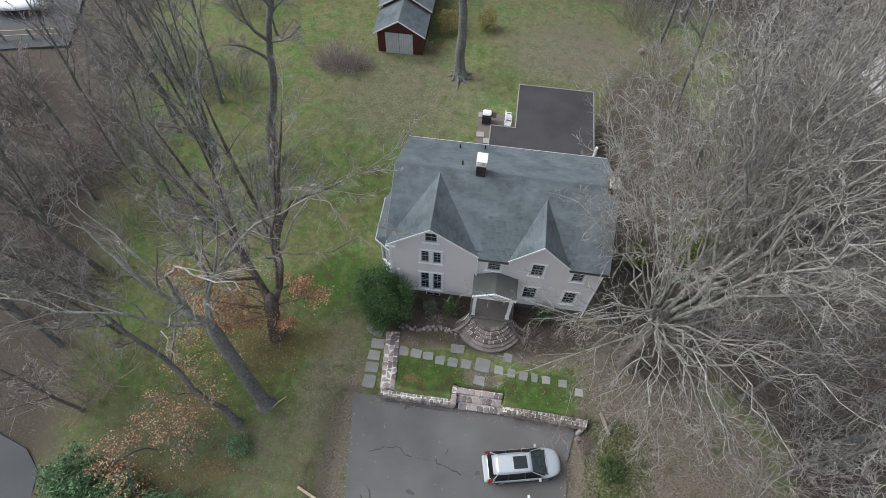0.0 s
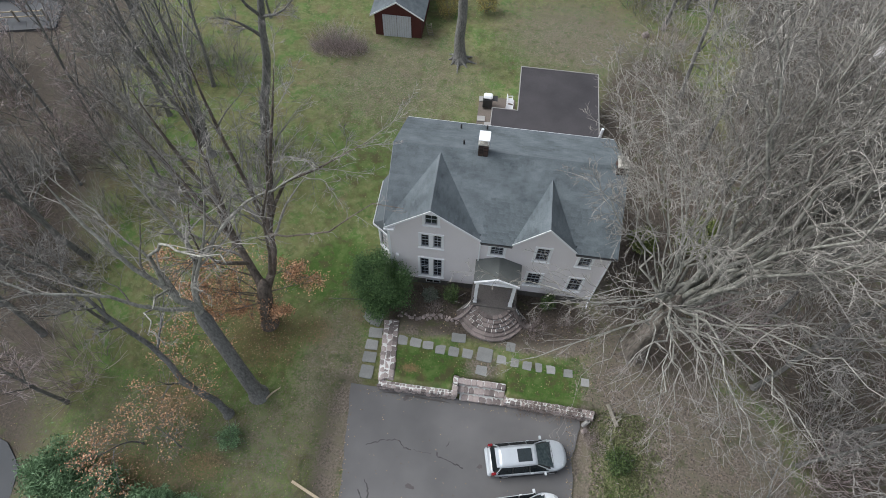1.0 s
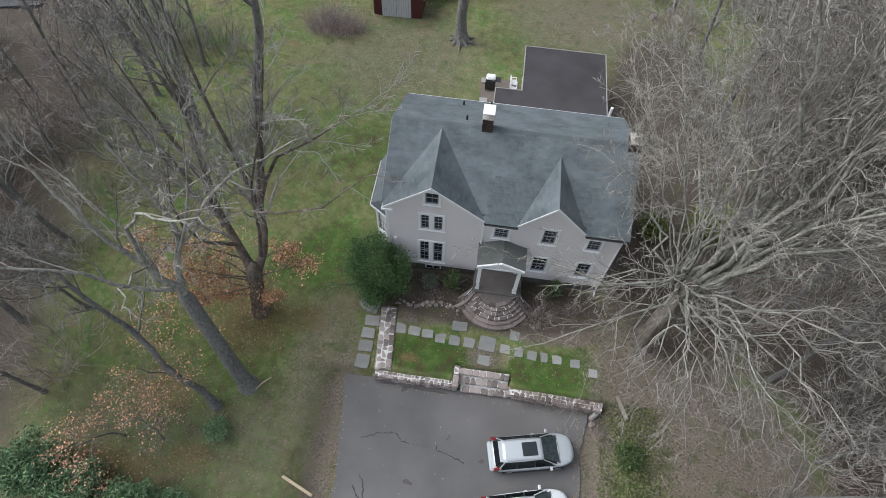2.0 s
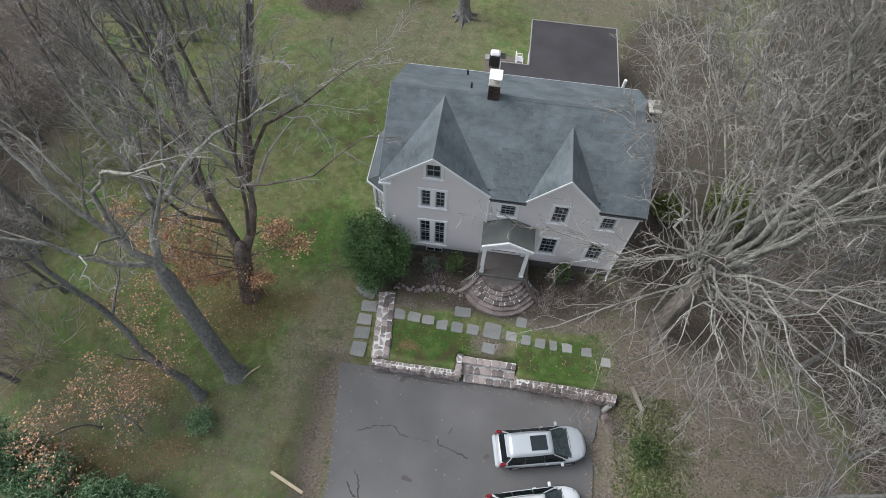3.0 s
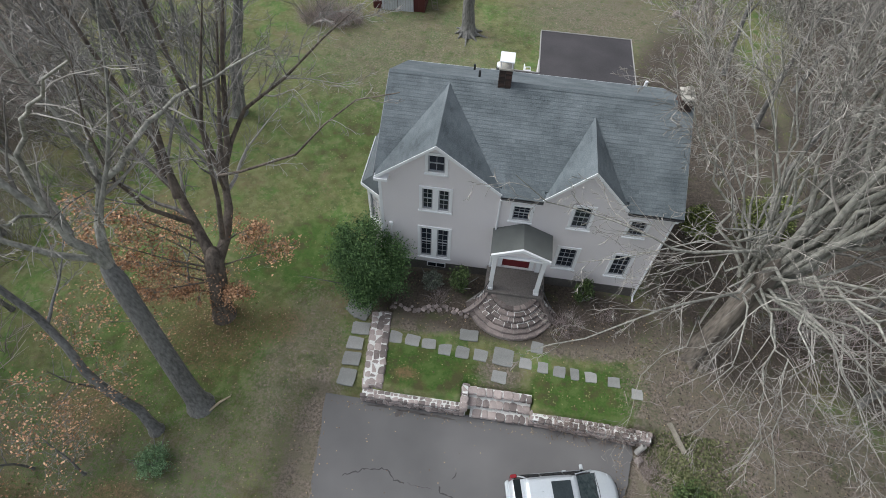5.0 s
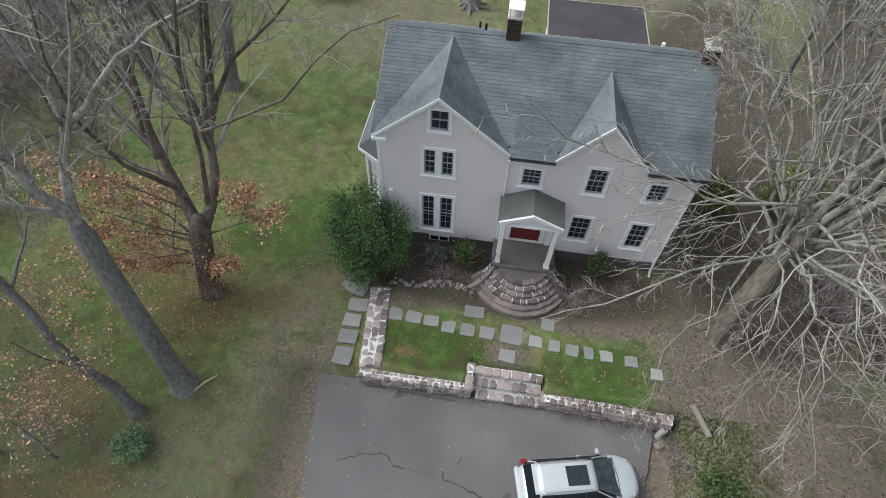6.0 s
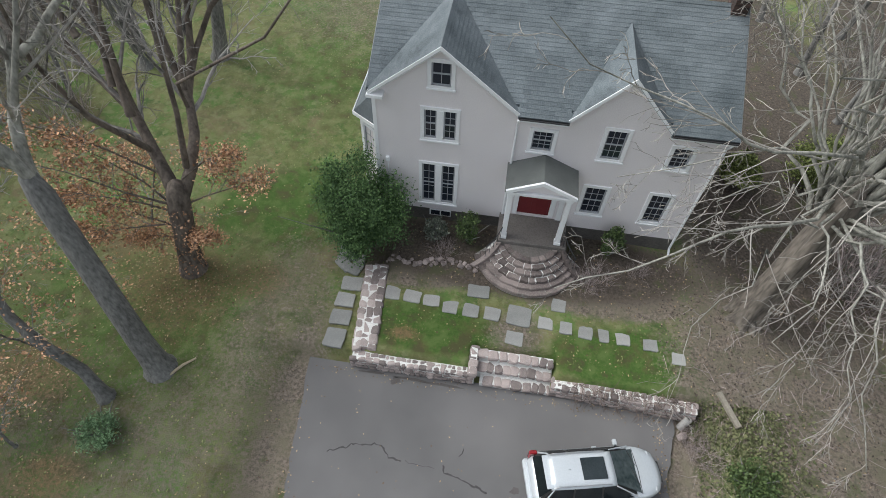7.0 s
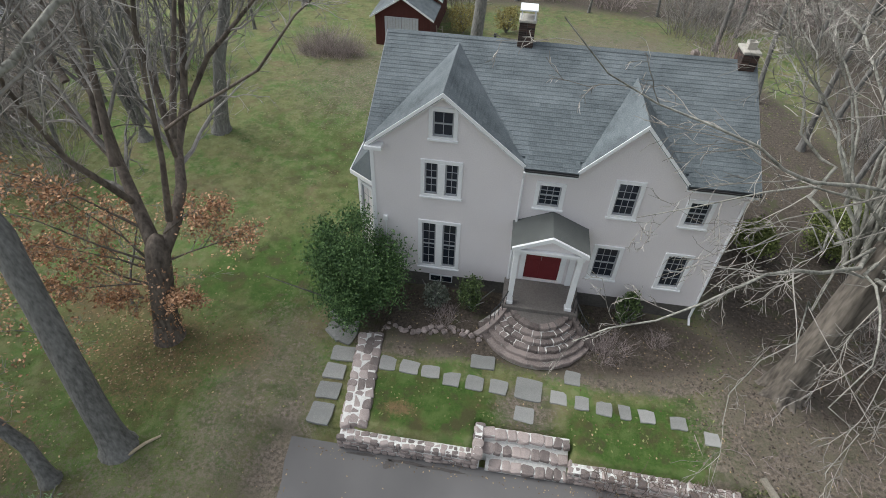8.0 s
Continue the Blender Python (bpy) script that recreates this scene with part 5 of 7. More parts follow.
# ---- shed at the back of the lawn ----
shed = thing("shed", "dark red timber shed with a grey roof and white doors", "shed")
SX0, SX1, SY0, SY1, SZ = -10.75, -7.05, 36.0, 42.0, -0.1
SXM = (SX0 + SX1) / 2
s_tabs = []
for y0, y1, lift, wide in ((SY0, SY0 + 2.7, 0.0, 0.28), (SY0 + 2.7, SY1 + 2.0, 0.42, 0.42)):
    part("wall", prism([(SX0, y0, SZ - 0.4), (SX1, y0, SZ - 0.4), (SX1, y0, 2.0 + lift), (SXM, y0, 3.15 + lift), (SX0, y0, 2.0 + lift)], (0, y1 - y0, 0)), M_SHEDRED, shed)
    s_deck = bmesh.new()
    lo_y = y0 - 0.3 if lift == 0 else y0 - 0.12
    for e in (SX0 - wide, SX1 + wide):
        drop = 0.745 * abs(e - SXM) * 0.835
        prism([(SXM, lo_y, 3.28 + lift), (e, lo_y, 3.28 + lift - drop), (e, y1 + 0.1, 3.28 + lift - drop), (SXM, y1 + 0.1, 3.28 + lift)], (0, 0, -0.1), s_deck)
        low = Vector((e, lo_y, 3.285 + lift - drop))
        upv = Vector((SXM, lo_y, 3.285 + lift)) - low
        s_tabs += lay_shingles(low, (0, 1, 0), upv, y1 + 0.1 - lo_y, upv.length, lambda x, y, z: True, rs, 0.2, 0.4)
        part("rake_board", prism([(SXM, lo_y - 0.035, 3.30 + lift), (e, lo_y - 0.035, 3.30 + lift - drop), (e, lo_y - 0.035, 3.17 + lift - drop), (SXM, lo_y - 0.035, 3.17 + lift)], (0, 0.03, 0)), M_WHITE, shed)
    s_roof = part("roof", s_deck, M_SHINGLE, shed)
tagged(part("shingle_field", tabs_mesh("shingle_field", s_tabs, M_SHINGLE), M_SHINGLE, s_roof), kind="stuff")
for a, b_ in ((-10.1, -9.0), (-8.97, -7.85)):
    leaf = part("door_leaf", box(a, b_, SY0 - 0.07, SY0 - 0.005, SZ - 0.02, 1.93, 0.01), M_SHEDDOOR, shed, "weathered white shed door")
    for k in range(1, 6):
        x = a + (b_ - a) * k / 6
        part("board_joint", box(x - 0.006, x + 0.006, SY0 - 0.074, SY0 - 0.068, SZ, 1.9), M_WOODGREY, leaf)
for k in range(12):
    x = SX0 + 0.15 + k * (SX1 - SX0 - 0.3) / 11
    if not -10.15 < x < -7.8:
        part("batten", box(x - 0.02, x + 0.02, SY0 - 0.02, SY0 - 0.003, SZ - 0.2, 2.0 + 0.5 * (1.8 - abs(x - SXM)) * 0.5), M_SHEDRED, shed)
part("ramp", box(-10.0, -7.9, SY0 - 1.0, SY0 - 0.1, SZ - 0.2, SZ + 0.05, 0.02), M_WOODGREY, shed, "grey timber ramp")
ladder = thing("ladder", "grey wooden ladder leaning by the shed", "ladder", pose(-6.35, 36.6, -0.15, 22, 0, -8))
for x in (-0.2, 0.2):
    part("ladder_rail", box(x - 0.03, x + 0.03, -0.02, 0.02, 0, 1.9), M_WOODGREY, ladder)
for k in range(5):
    part("rung", rod([(-0.2, 0, 0.25 + 0.35 * k), (0.2, 0, 0.25 + 0.35 * k)], 0.02, 6), M_WOODGREY, ladder)

# ---- patio corner behind the house ----
M_PATIO = surf("patio", (0.11, 0.092, 0.078), (0.22, 0.185, 0.16), 1.5, 0.9, 0.3, 20)
patio = solo("patio", box(-1.75, 0.90, 26.5, 30.3, -0.4, 0.04, 0.02), M_PATIO, "small brown paved patio behind the house", "patio", kind="structure")
grill = thing("barbecue", "covered grey barbecue with a white lid", "grill", pose(-1.12, 29.3, 0.05))
part("cabinet", box(-0.35, 0.35, -0.3, 0.3, 0.12, 0.85, 0.03), M_DARK, grill)
part("lid", box(-0.33, 0.33, -0.27, 0.27, 0.85, 1.12, 0.1), M_WHITE, grill, "pale rounded lid")
part("side_shelf", box(0.36, 0.7, -0.25, 0.25, 0.8, 0.85, 0.01), M_DARK, grill)
for sx in (-0.28, 0.28):
    for sy in (-0.24, 0.24):
        part("leg", rod([(sx, sy, 0), (sx, sy, 0.14)], 0.03, 6), M_DARK, grill)
for cx, cy, tz in ((0.5, 29.7, 100), (0.5, 29.0, 80)):
    chair = thing("garden_chair", "white plastic garden chair on the patio", "chair", pose(cx, cy, 0.05, 0, 0, tz), "garden chairs")
    part("seat", box(-0.24, 0.24, -0.23, 0.23, 0.40, 0.44, 0.015), M_WHITE, chair)
    part("backrest", box(-0.24, 0.24, 0.20, 0.25, 0.44, 0.88, 0.02), M_WHITE, chair)
    for sx in (-0.22, 0.22):
        part("armrest", box(sx - 0.03, sx + 0.03, -0.2, 0.22, 0.62, 0.65, 0.01), M_WHITE, chair)
        for sy in (-0.2, 0.2):
            part("leg", box(sx - 0.02, sx + 0.02, sy - 0.02, sy + 0.02, 0, 0.62 if sy < 0 else 0.4), M_WHITE, chair)
for x, y in ((-1.45, 27.95), (-0.9, 27.4), (-1.5, 29.95)):
    solo("paver", box(-0.28, 0.28, -0.25, 0.25, -0.05, 0.05, 0.012), M_CONC, "pale square paver near the patio", "paving slab", pose(x, y, 0.09, 0, 0, 4), "patio pavers")
# ---- trees ----
class Tubes:
    """Collects tapered branches and makes one mesh of them."""

    def __init__(self):
        self.v, self.f, self.n = [], [], 0

    def add(self, pts, radii, sides):
        pts, radii = np.asarray(pts, dtype=float), np.asarray(radii, dtype=float)
        d = np.gradient(pts, axis=0)
        d /= np.linalg.norm(d, axis=1, keepdims=True) + 1e-9
        ref = np.array([0.31, 0.17, 0.93]) if abs(d[0] @ np.array([0.31, 0.17, 0.93])) < 0.9 else np.array([1.0, 0.1, 0.0])
        u = np.cross(d, ref)
        u /= np.linalg.norm(u, axis=1, keepdims=True) + 1e-9
        w = np.cross(d, u)
        a = np.arange(sides) * math.tau / sides
        ring = pts[:, None] + radii[:, None, None] * (np.cos(a)[None, :, None] * u[:, None] + np.sin(a)[None, :, None] * w[:, None])
        n = len(pts)
        i = np.arange(n - 1)[:, None] * sides
        k = np.arange(sides)[None]
        q = np.stack([i + k, i + (k + 1) % sides, i + sides + (k + 1) % sides, i + sides + k], -1).reshape(-1, 4) + self.n
        self.v.append(ring.reshape(-1, 3))
        self.f.append(q)
        self.n += n * sides

    def mesh(self, name, material, smooth=True):
        return raw_mesh(name, np.concatenate(self.v), np.concatenate(self.f), material, smooth)


class Tree:
    """A bare tree: levels[k] = (children, length ratio, angle, bend, lift, first share). Thick wood goes to the limbs, thin to the twigs."""

    def __init__(self, seed, levels, twig=0.008, knots=None):
        self.rng = np.random.default_rng(seed)
        self.levels, self.twig, self.knots = levels, twig, knots or (9, 9, 6, 4, 2)
        self.wood, self.twigs = [], Tubes()
        self.tips = []

    def path(self, p, d, length, bend, lift, n):
        rng = self.rng
        pts = [np.array(p, dtype=float)]
        d = np.array(d, dtype=float)
        for _ in range(n):
            d = d + rng.normal(0, bend * 1.7, 3) + np.array([0, 0, lift])
            d /= np.linalg.norm(d)
            pts.append(pts[-1] + d * length / n)
        return np.array(pts)

    def branch(self, p, d, length, r, level, pts=None):
        rng = self.rng
        n_child, ratio, angle, bend, lift, first = self.levels[min(level, len(self.levels) - 1)]
        n = self.knots[min(level, 4)]
        if pts is None:
            pts = self.path(p, d, length, bend, lift, n)
        else:
            pts = np.asarray(pts, dtype=float)
            n = len(pts) - 1
        seg = np.linalg.norm(np.diff(pts, axis=0), axis=1)
        length = float(seg.sum())
        t = np.linspace(0, 1, n + 1)
        end = max(self.twig * 0.6, r * (0.3 if level == 0 else 0.18))
        radii = r + (end - r) * t ** (0.68 if level == 1 else 0.9)
        radii[-1] = min(radii[-1], 0.012)
        if level <= 1:
            tube = Tubes()
            if level == 0:
                flare = np.array(radii)
                flare[0] *= 1.6
                low = pts[0] + (pts[1] - pts[0]) * 0.12
                mid = pts[0] + (pts[1] - pts[0]) * 0.4
                tube.add(np.vstack([pts[:1] - np.array([[0, 0, 0.3]]), pts[:1], [low], [mid], pts[1:]]), np.concatenate([[flare[0] * 1.15, flare[0], flare[0] * 0.78, radii[0] * 1.05], radii[1:]]), 12)
            else:
                tube.add(pts, radii, 8)
            self.wood.append((level, tube))
        else:
            self.twigs.add(pts, np.maximum(radii, self.twig * 0.55), 5 if level == 2 else 3)
        if level >= 3:
            self.tips.append(pts[-1])
        if level >= len(self.levels):
            return
        for k in range(n_child):
            s = first + (1 - first) * (k + rng.uniform(0, 1)) / n_child
            s = min(s, 0.995)
            i = min(int(s * n), n - 1)
            q = pts[i] + (pts[i + 1] - pts[i]) * (s * n - i)
            axis = pts[i + 1] - pts[i]
            axis /= np.linalg.norm(axis)
            side = np.cross(axis, rng.normal(0, 1, 3))
            side /= np.linalg.norm(side) + 1e-9
            a = radians(angle) * rng.uniform(0.65, 1.3)
            nd = axis * math.cos(a) + side * math.sin(a)
            L = length * ratio * rng.uniform(0.6, 1.25) * (1.15 - 0.55 * s)
            rr = max(self.twig * 0.8, (r + (end - r) * s) * (0.46 if level else 0.55))
            self.branch(q, nd, L, rr, level + 1)


def tree(name, label, at, builder, bark, twig_mat, group="", trunk_bark=None):
    ob = thing(name, label, "tree", at, group)
    for level, tube in builder.wood:
        if level == 0:
            part("trunk", tube.mesh("trunk", trunk_bark or bark), trunk_bark or bark, ob)
        else:
            part("limb", tube.mesh("limb", bark), bark, ob)
    part("crown", builder.twigs.mesh("crown", twig_mat, False), twig_mat, ob, "bare leafless twigs")
    return ob


def leaf_quads(centres, size, rng, flat=0.0, wide=0.32):
    """Small bent leaves, one at each centre."""
    n = len(centres)
    d = rng.normal(0, 1, (n, 3))
    d[:, 2] *= 1 - flat
    d /= np.linalg.norm(d, axis=1, keepdims=True)
    s = np.cross(d, rng.normal(0, 1, (n, 3)) * (1 - flat) + np.array([0, 0, 1.0]) * flat)
    s /= np.linalg.norm(s, axis=1, keepdims=True) + 1e-9
    up = np.cross(s, d)
    L = size * rng.uniform(0.6, 1.4, (n, 1))
    v = np.stack([centres - d * L * 0.5, centres + s * L * wide + up * L * 0.08, centres + d * L * 0.5, centres - s * L * wide + up * L * 0.08], 1)
    f = np.arange(n * 4).reshape(-1, 4)
    return v.reshape(-1, 3), f


M_BARK_OLD = surf("old_bark", (0.075, 0.064, 0.054), (0.25, 0.217, 0.185), 2.2, 0.95, 1.0, 9, stretch=(1, 1, 0.22), spread=0.35)
# the great tree beside the house: a short stout bole that breaks into many upright stems, with drooping lower limbs
TR = (8.78, 11.72, -0.55)
UPRIGHT = [(0, 0.6, 40, 0.05, 0.02, 0.3), (11, 0.30, 30, 0.045, 0.012, 0.22), (7, 0.42, 36, 0.09, 0.0, 0.12), (4, 0.50, 42, 0.12, 0.0, 0.15)]
DROOP = [(0, 0.6, 40, 0.05, 0.02, 0.3), (8, 0.36, 40, 0.10, -0.03, 0.2), (5, 0.5, 44, 0.14, -0.03, 0.15), (3, 0.6, 46, 0.18, -0.03, 0.2)]
big = Tree(21, UPRIGHT, 0.014, (9, 8, 6, 5, 3))
rb = np.random.default_rng(77)
foot = np.array(TR)
bole = Tubes()
BOLE_Z = np.array([-0.5, 0.0, 0.35, 0.9, 1.8, 3.0, 4.4, 5.6, 6.6, 7.4])
rise_z = np.concatenate([np.linspace(-0.5, 1.2, 14), np.linspace(1.4, 7.4, 22)])
bole_x = np.interp(rise_z, BOLE_Z, [-0.05, 0, 0.01, 0.03, 0.06, 0.08, 0.10, 0.09, 0.07, 0.07])
bole_y = np.interp(rise_z, BOLE_Z, [-0.1, -0.05, 0, 0.0, 0.0, 0.0, 0.0, 0.02, 0.05, 0.06])
bole_r = np.interp(rise_z, BOLE_Z, [1.0, 0.70, 0.60, 0.54, 0.51, 0.49, 0.48, 0.45, 0.34, 0.01])
SIDES = 56
bole.add(np.stack([bole_x, bole_y, rise_z], -1), bole_r, SIDES)
bv = bole.v[0].reshape(len(rise_z), SIDES, 3)
axis = bv.mean(axis=1, keepdims=True)
turn_a = np.arange(SIDES)[None] * math.tau / SIDES + 0.05 * np.sin(rise_z * 1.3)[:, None]
# buttresses at the foot, broad lobes above, and furrowed bark all over
foot_share = np.clip(1 - rise_z / 1.6, 0, 1)[:, None]
lobes = 1 + 0.10 * np.sin(3 * turn_a + 0.6) + 0.07 * np.sin(5 * turn_a + 2.0) + foot_share * 0.22 * np.sin(7 * turn_a + 1.0)
lobes += 0.028 * np.sin(19 * turn_a + 2.2 * np.sin(rise_z * 1.9)[:, None]) + rb.normal(0, 0.012, lobes.shape)
bole.v[0] = (axis + (bv - axis) * lobes[..., None]).reshape(-1, 3)
big.wood.append((0, bole))


def stem_path(z, tip, n=9, wob=0.10, out=0.42):
    """A stem that climbs steeply from the bole and then spreads towards its tip."""
    tip = np.asarray(tip, dtype=float) - foot
    d = tip[:2] / (np.linalg.norm(tip[:2]) + 1e-9)
    p0 = np.array([d[0] * out - 0.06, d[1] * out + 0.3, z])
    mid = p0 + (tip - p0) * np.array([0.3, 0.16, 0.52])
    pts = []
    for q in range(n + 1):
        s = q / n
        p = (1 - s) ** 2 * p0 + 2 * s * (1 - s) * mid + s * s * tip
        pts.append(p + (rb.normal(0, wob, 3) if 1 < q < n else 0))
    return pts


# upright stems: tips in the plan's own units, height where they leave the bole, thickness
for tip, z, r in (((12.6, 9.4, 18.5), 5.4, 0.17), ((13.6, 10.8, 18.5), 5.0, 0.20), ((14.4, 12.2, 18.8), 4.8, 0.22), ((14.6, 13.6, 19.0), 5.2, 0.20), ((13.8, 14.8, 19.6), 5.0, 0.22), ((12.8, 15.6, 20.0), 5.5, 0.20), ((11.6, 16.2, 20.0), 5.3, 0.20), ((10.4, 15.6, 19.4), 5.8, 0.17), ((11.0, 13.2, 21.0), 6.1, 0.19), ((12.2, 12.0, 20.8), 5.9, 0.20), ((15.6, 10.6, 16.6), 4.8, 0.19), ((16.2, 12.8, 16.4), 4.7, 0.20), ((15.8, 15.2, 17.0), 4.9, 0.18)):
    stem = stem_path(z, tip, 12, 0.19)
    big.branch(None, None, 0, r * 0.74, 1, stem)
    # each stem forks once or twice on its way up
    for share in (0.25, 0.45):
        q = int(12 * share)
        start, goal = stem[q], np.asarray(tip) - foot + rb.normal(0, 1, 3) * np.array([2.3, 2.3, 1.0])
        run = [start + (goal - start) * (k / 8) + np.array([0, 0, 0.9]) * math.sin(math.pi * k / 8) + (rb.normal(0, 0.2, 3) if 0 < k < 8 else 0) for k in range(9)]
        big.branch(None, None, 0, r * (0.56 - 0.2 * share), 1, run)
# slim stems that lean away over the back lawn, bare below
big.twig = 0.0098
big.levels = [UPRIGHT[0], (13, 0.36, 27, 0.035, 0.012, 0.5), UPRIGHT[2], (6, 0.55, 36, 0.14, 0.0, 0.15)]
for tip, z, r in (((7.2, 17.4, 16.5), 5.6, 0.065), ((8.6, 19.0, 17.5), 5.4, 0.075), ((10.2, 19.6, 18.2), 5.4, 0.085), ((7.4, 14.8, 17.6), 6.0, 0.065), ((12.0, 19.0, 18.6), 5.2, 0.10), ((5.4, 13.0, 14.6), 6.0, 0.06), ((6.2, 15.6, 15.2), 5.8, 0.06), ((7.4, 18.4, 15.6), 5.6, 0.06), ((6.0, 10.4, 15.6), 6.2, 0.06), ((3.8, 13.6, 11.6), 6.2, 0.07), ((4.4, 15.4, 12.6), 6.0, 0.06), ((9.0, 17.0, 18.0), 5.8, 0.09), ((4.8, 20.5, 12.0), 5.8, 0.06), ((6.4, 22.5, 13.0), 5.6, 0.06)):
    big.branch(None, None, 0, r, 1, stem_path(z, tip, 12, 0.16))
big.twig = 0.009
# lower limbs that spread and hang towards the lawn and the drive
big.levels = DROOP


def arch(z, tip, rise, n=10, wob=0.19):
    tip = np.asarray(tip, dtype=float) - foot
    d = tip[:2] / (np.linalg.norm(tip[:2]) + 1e-9)
    p0 = np.array([d[0] * 0.4 - 0.06, d[1] * 0.4 + 0.3, z])
    mid = p0 + (tip - p0) * 0.5 + np.array([0, 0, rise])
    return [(1 - q / n) ** 2 * p0 + 2 * (q / n) * (1 - q / n) * mid + (q / n) ** 2 * tip + (rb.normal(0, wob, 3) if 0 < q < n else 0) for q in range(n + 1)]


for tip, z, r, rise in (((10.2, 5.2, 5.4), 5.8, 0.08, 2.8), ((11.8, 5.0, 5.2), 5.6, 0.08, 2.8), ((13.2, 5.2, 4.8), 5.4, 0.08, 2.8), ((14.8, 5.6, 5.4), 5.2, 0.088, 2.8), ((15.4, 7.0, 7.5), 5.2, 0.088, 2.4), ((16.6, 8.8, 9.0), 5.0, 0.088, 2.2), ((9.4, 4.6, 10.0), 6.6, 0.08, 2.4), ((12.0, 4.6, 9.6), 6.4, 0.088, 2.4), ((5.8, 5.4, 10.4), 6.8, 0.09, 2.0), ((4.0, 7.6, 12.4), 6.8, 0.09, 1.4), ((17.6, 11.4, 11.5), 5.0, 0.095, 1.5), ((13.8, 5.6, 12.2), 6.0, 0.08, 1.8)):
    big.branch(None, None, 0, r * 0.86, 1, arch(z, tip, rise))
big.levels = [DROOP[0], (5, 0.3, 38, 0.07, 0.0, 0.45), (5, 0.46, 38, 0.11, 0.0, 0.15), (4, 0.5, 40, 0.15, 0.0, 0.2)]
big.branch(None, None, 0, 0.09, 1, arch(5.4, (5.8, 15.6, 9.4), 0.4))
big.branch(None, None, 0, 0.07, 1, [np.array([-0.2, 0.4, 6.0])] + [np.array(p) - foot for p in ((8.6, 14.0, 8.2), (8.2, 16.6, 9.6), (7.6, 19.2, 10.2), (6.8, 21.4, 10.2), (5.8, 23.0, 9.8))])
big.levels = [DROOP[0], (8, 0.25, 42, 0.07, -0.05, 0.25), (4, 0.48, 40, 0.10, -0.04, 0.2), (3, 0.55, 40, 0.12, -0.04, 0.2)]
for z, r, pts in ((6.3, 0.068, ((7.6, 10.7, 6.1), (6.4, 10.1, 6.3), (5.5, 9.5, 6.8), (4.6, 9.0, 7.0), (3.5, 8.7, 6.2), (2.5, 8.2, 6.0), (1.5, 7.9, 5.9), (0.8, 7.8, 5.4))), (7.2, 0.062, ((7.4, 10.8, 8.2), (6.2, 10.3, 8.6), (5.0, 9.9, 8.8), (4.2, 9.6, 9.2), (3.5, 9.5, 9.7), (2.5, 9.6, 10.0), (1.5, 9.6, 10.3), (0.4, 9.1, 11.0), (-0.5, 9.0, 11.9))), (7.0, 0.05, ((7.2, 11.3, 7.6), (5.8, 11.2, 7.9), (4.6, 10.6, 8.0), (3.2, 10.2, 7.7), (2.0, 10.2, 7.2)))):
    big.branch(None, None, 0, r, 1, [np.array([-0.3, 0.2, z])] + [np.array(p) - foot for p in pts])
big.levels = [DROOP[0], (6, 0.38, 32, 0.06, -0.04, 0.3), (5, 0.5, 34, 0.08, -0.04, 0.2), (3, 0.55, 38, 0.11, -0.04, 0.2)]
for tip, z, r, rise in (((5.0, 8.0, 2.8), 6.0, 0.05, 3.2), ((6.8, 6.8, 3.2), 5.9, 0.055, 3.0), ((8.2, 6.0, 3.4), 5.7, 0.06, 3.0), ((4.4, 10.6, 4.6), 6.3, 0.05, 2.0), ((9.4, 5.4, 2.6), 5.6, 0.06, 3.0)):
    big.branch(None, None, 0, r, 1, arch(z, tip, rise))
great = tree("tree", "huge bare many-stemmed tree with pale grey limbs beside the house", pose(*TR), big, M_BARK_PALE, M_TWIG_PALE, trunk_bark=M_BARK_OLD)
for k in range(9):
    a = k * math.tau / 9 + rb.uniform(-0.2, 0.2)
    L = rb.uniform(0.8, 1.3)
    w = rb.uniform(-0.35, 0.35)
    spine = [(0.25, 0.55), (0.62, 0.2), (0.5 * L + 0.5, 0.04), (L + 0.3, -0.06), (L + 0.6, -0.2)]
    part("root", rod([(d * math.cos(a + w * d * 0.4), d * math.sin(a + w * d * 0.4) - 0.05, h) for d, h in spine], [0.20, 0.17, 0.12, 0.07, 0.03], 7), M_BARK_OLD, great, "surface root")

# tall tree with a straight trunk over the lawn
def tall(seed, h, r, lean=(0, 0), limbs=9, start=0.45, spread=0.36, twig=0.010):
    t = Tree(seed, [(limbs, spread, 40, 0.02, 0.01, start), (10, 0.40, 30, 0.045, 0.02, 0.2), (8, 0.42, 34, 0.08, 0.0, 0.15), (5, 0.5, 38, 0.12, 0.0, 0.2)], twig)
    pts = [(lean[0] * (q / 9), lean[1] * (q / 9), h * q / 9) for q in range(10)]
    pts = [(x + 0.12 * math.sin(q * 1.7 + seed), y + 0.12 * math.sin(q * 1.3 + 2 * seed), z) for q, (x, y, z) in enumerate(pts)]
    pts[0] = (0, 0, 0)
    t.branch(None, None, 0, r, 0, pts)
    return t


def ground_at(x, y, dz=0.0):
    return pose(x, y, float(height(x, y)) + dz)


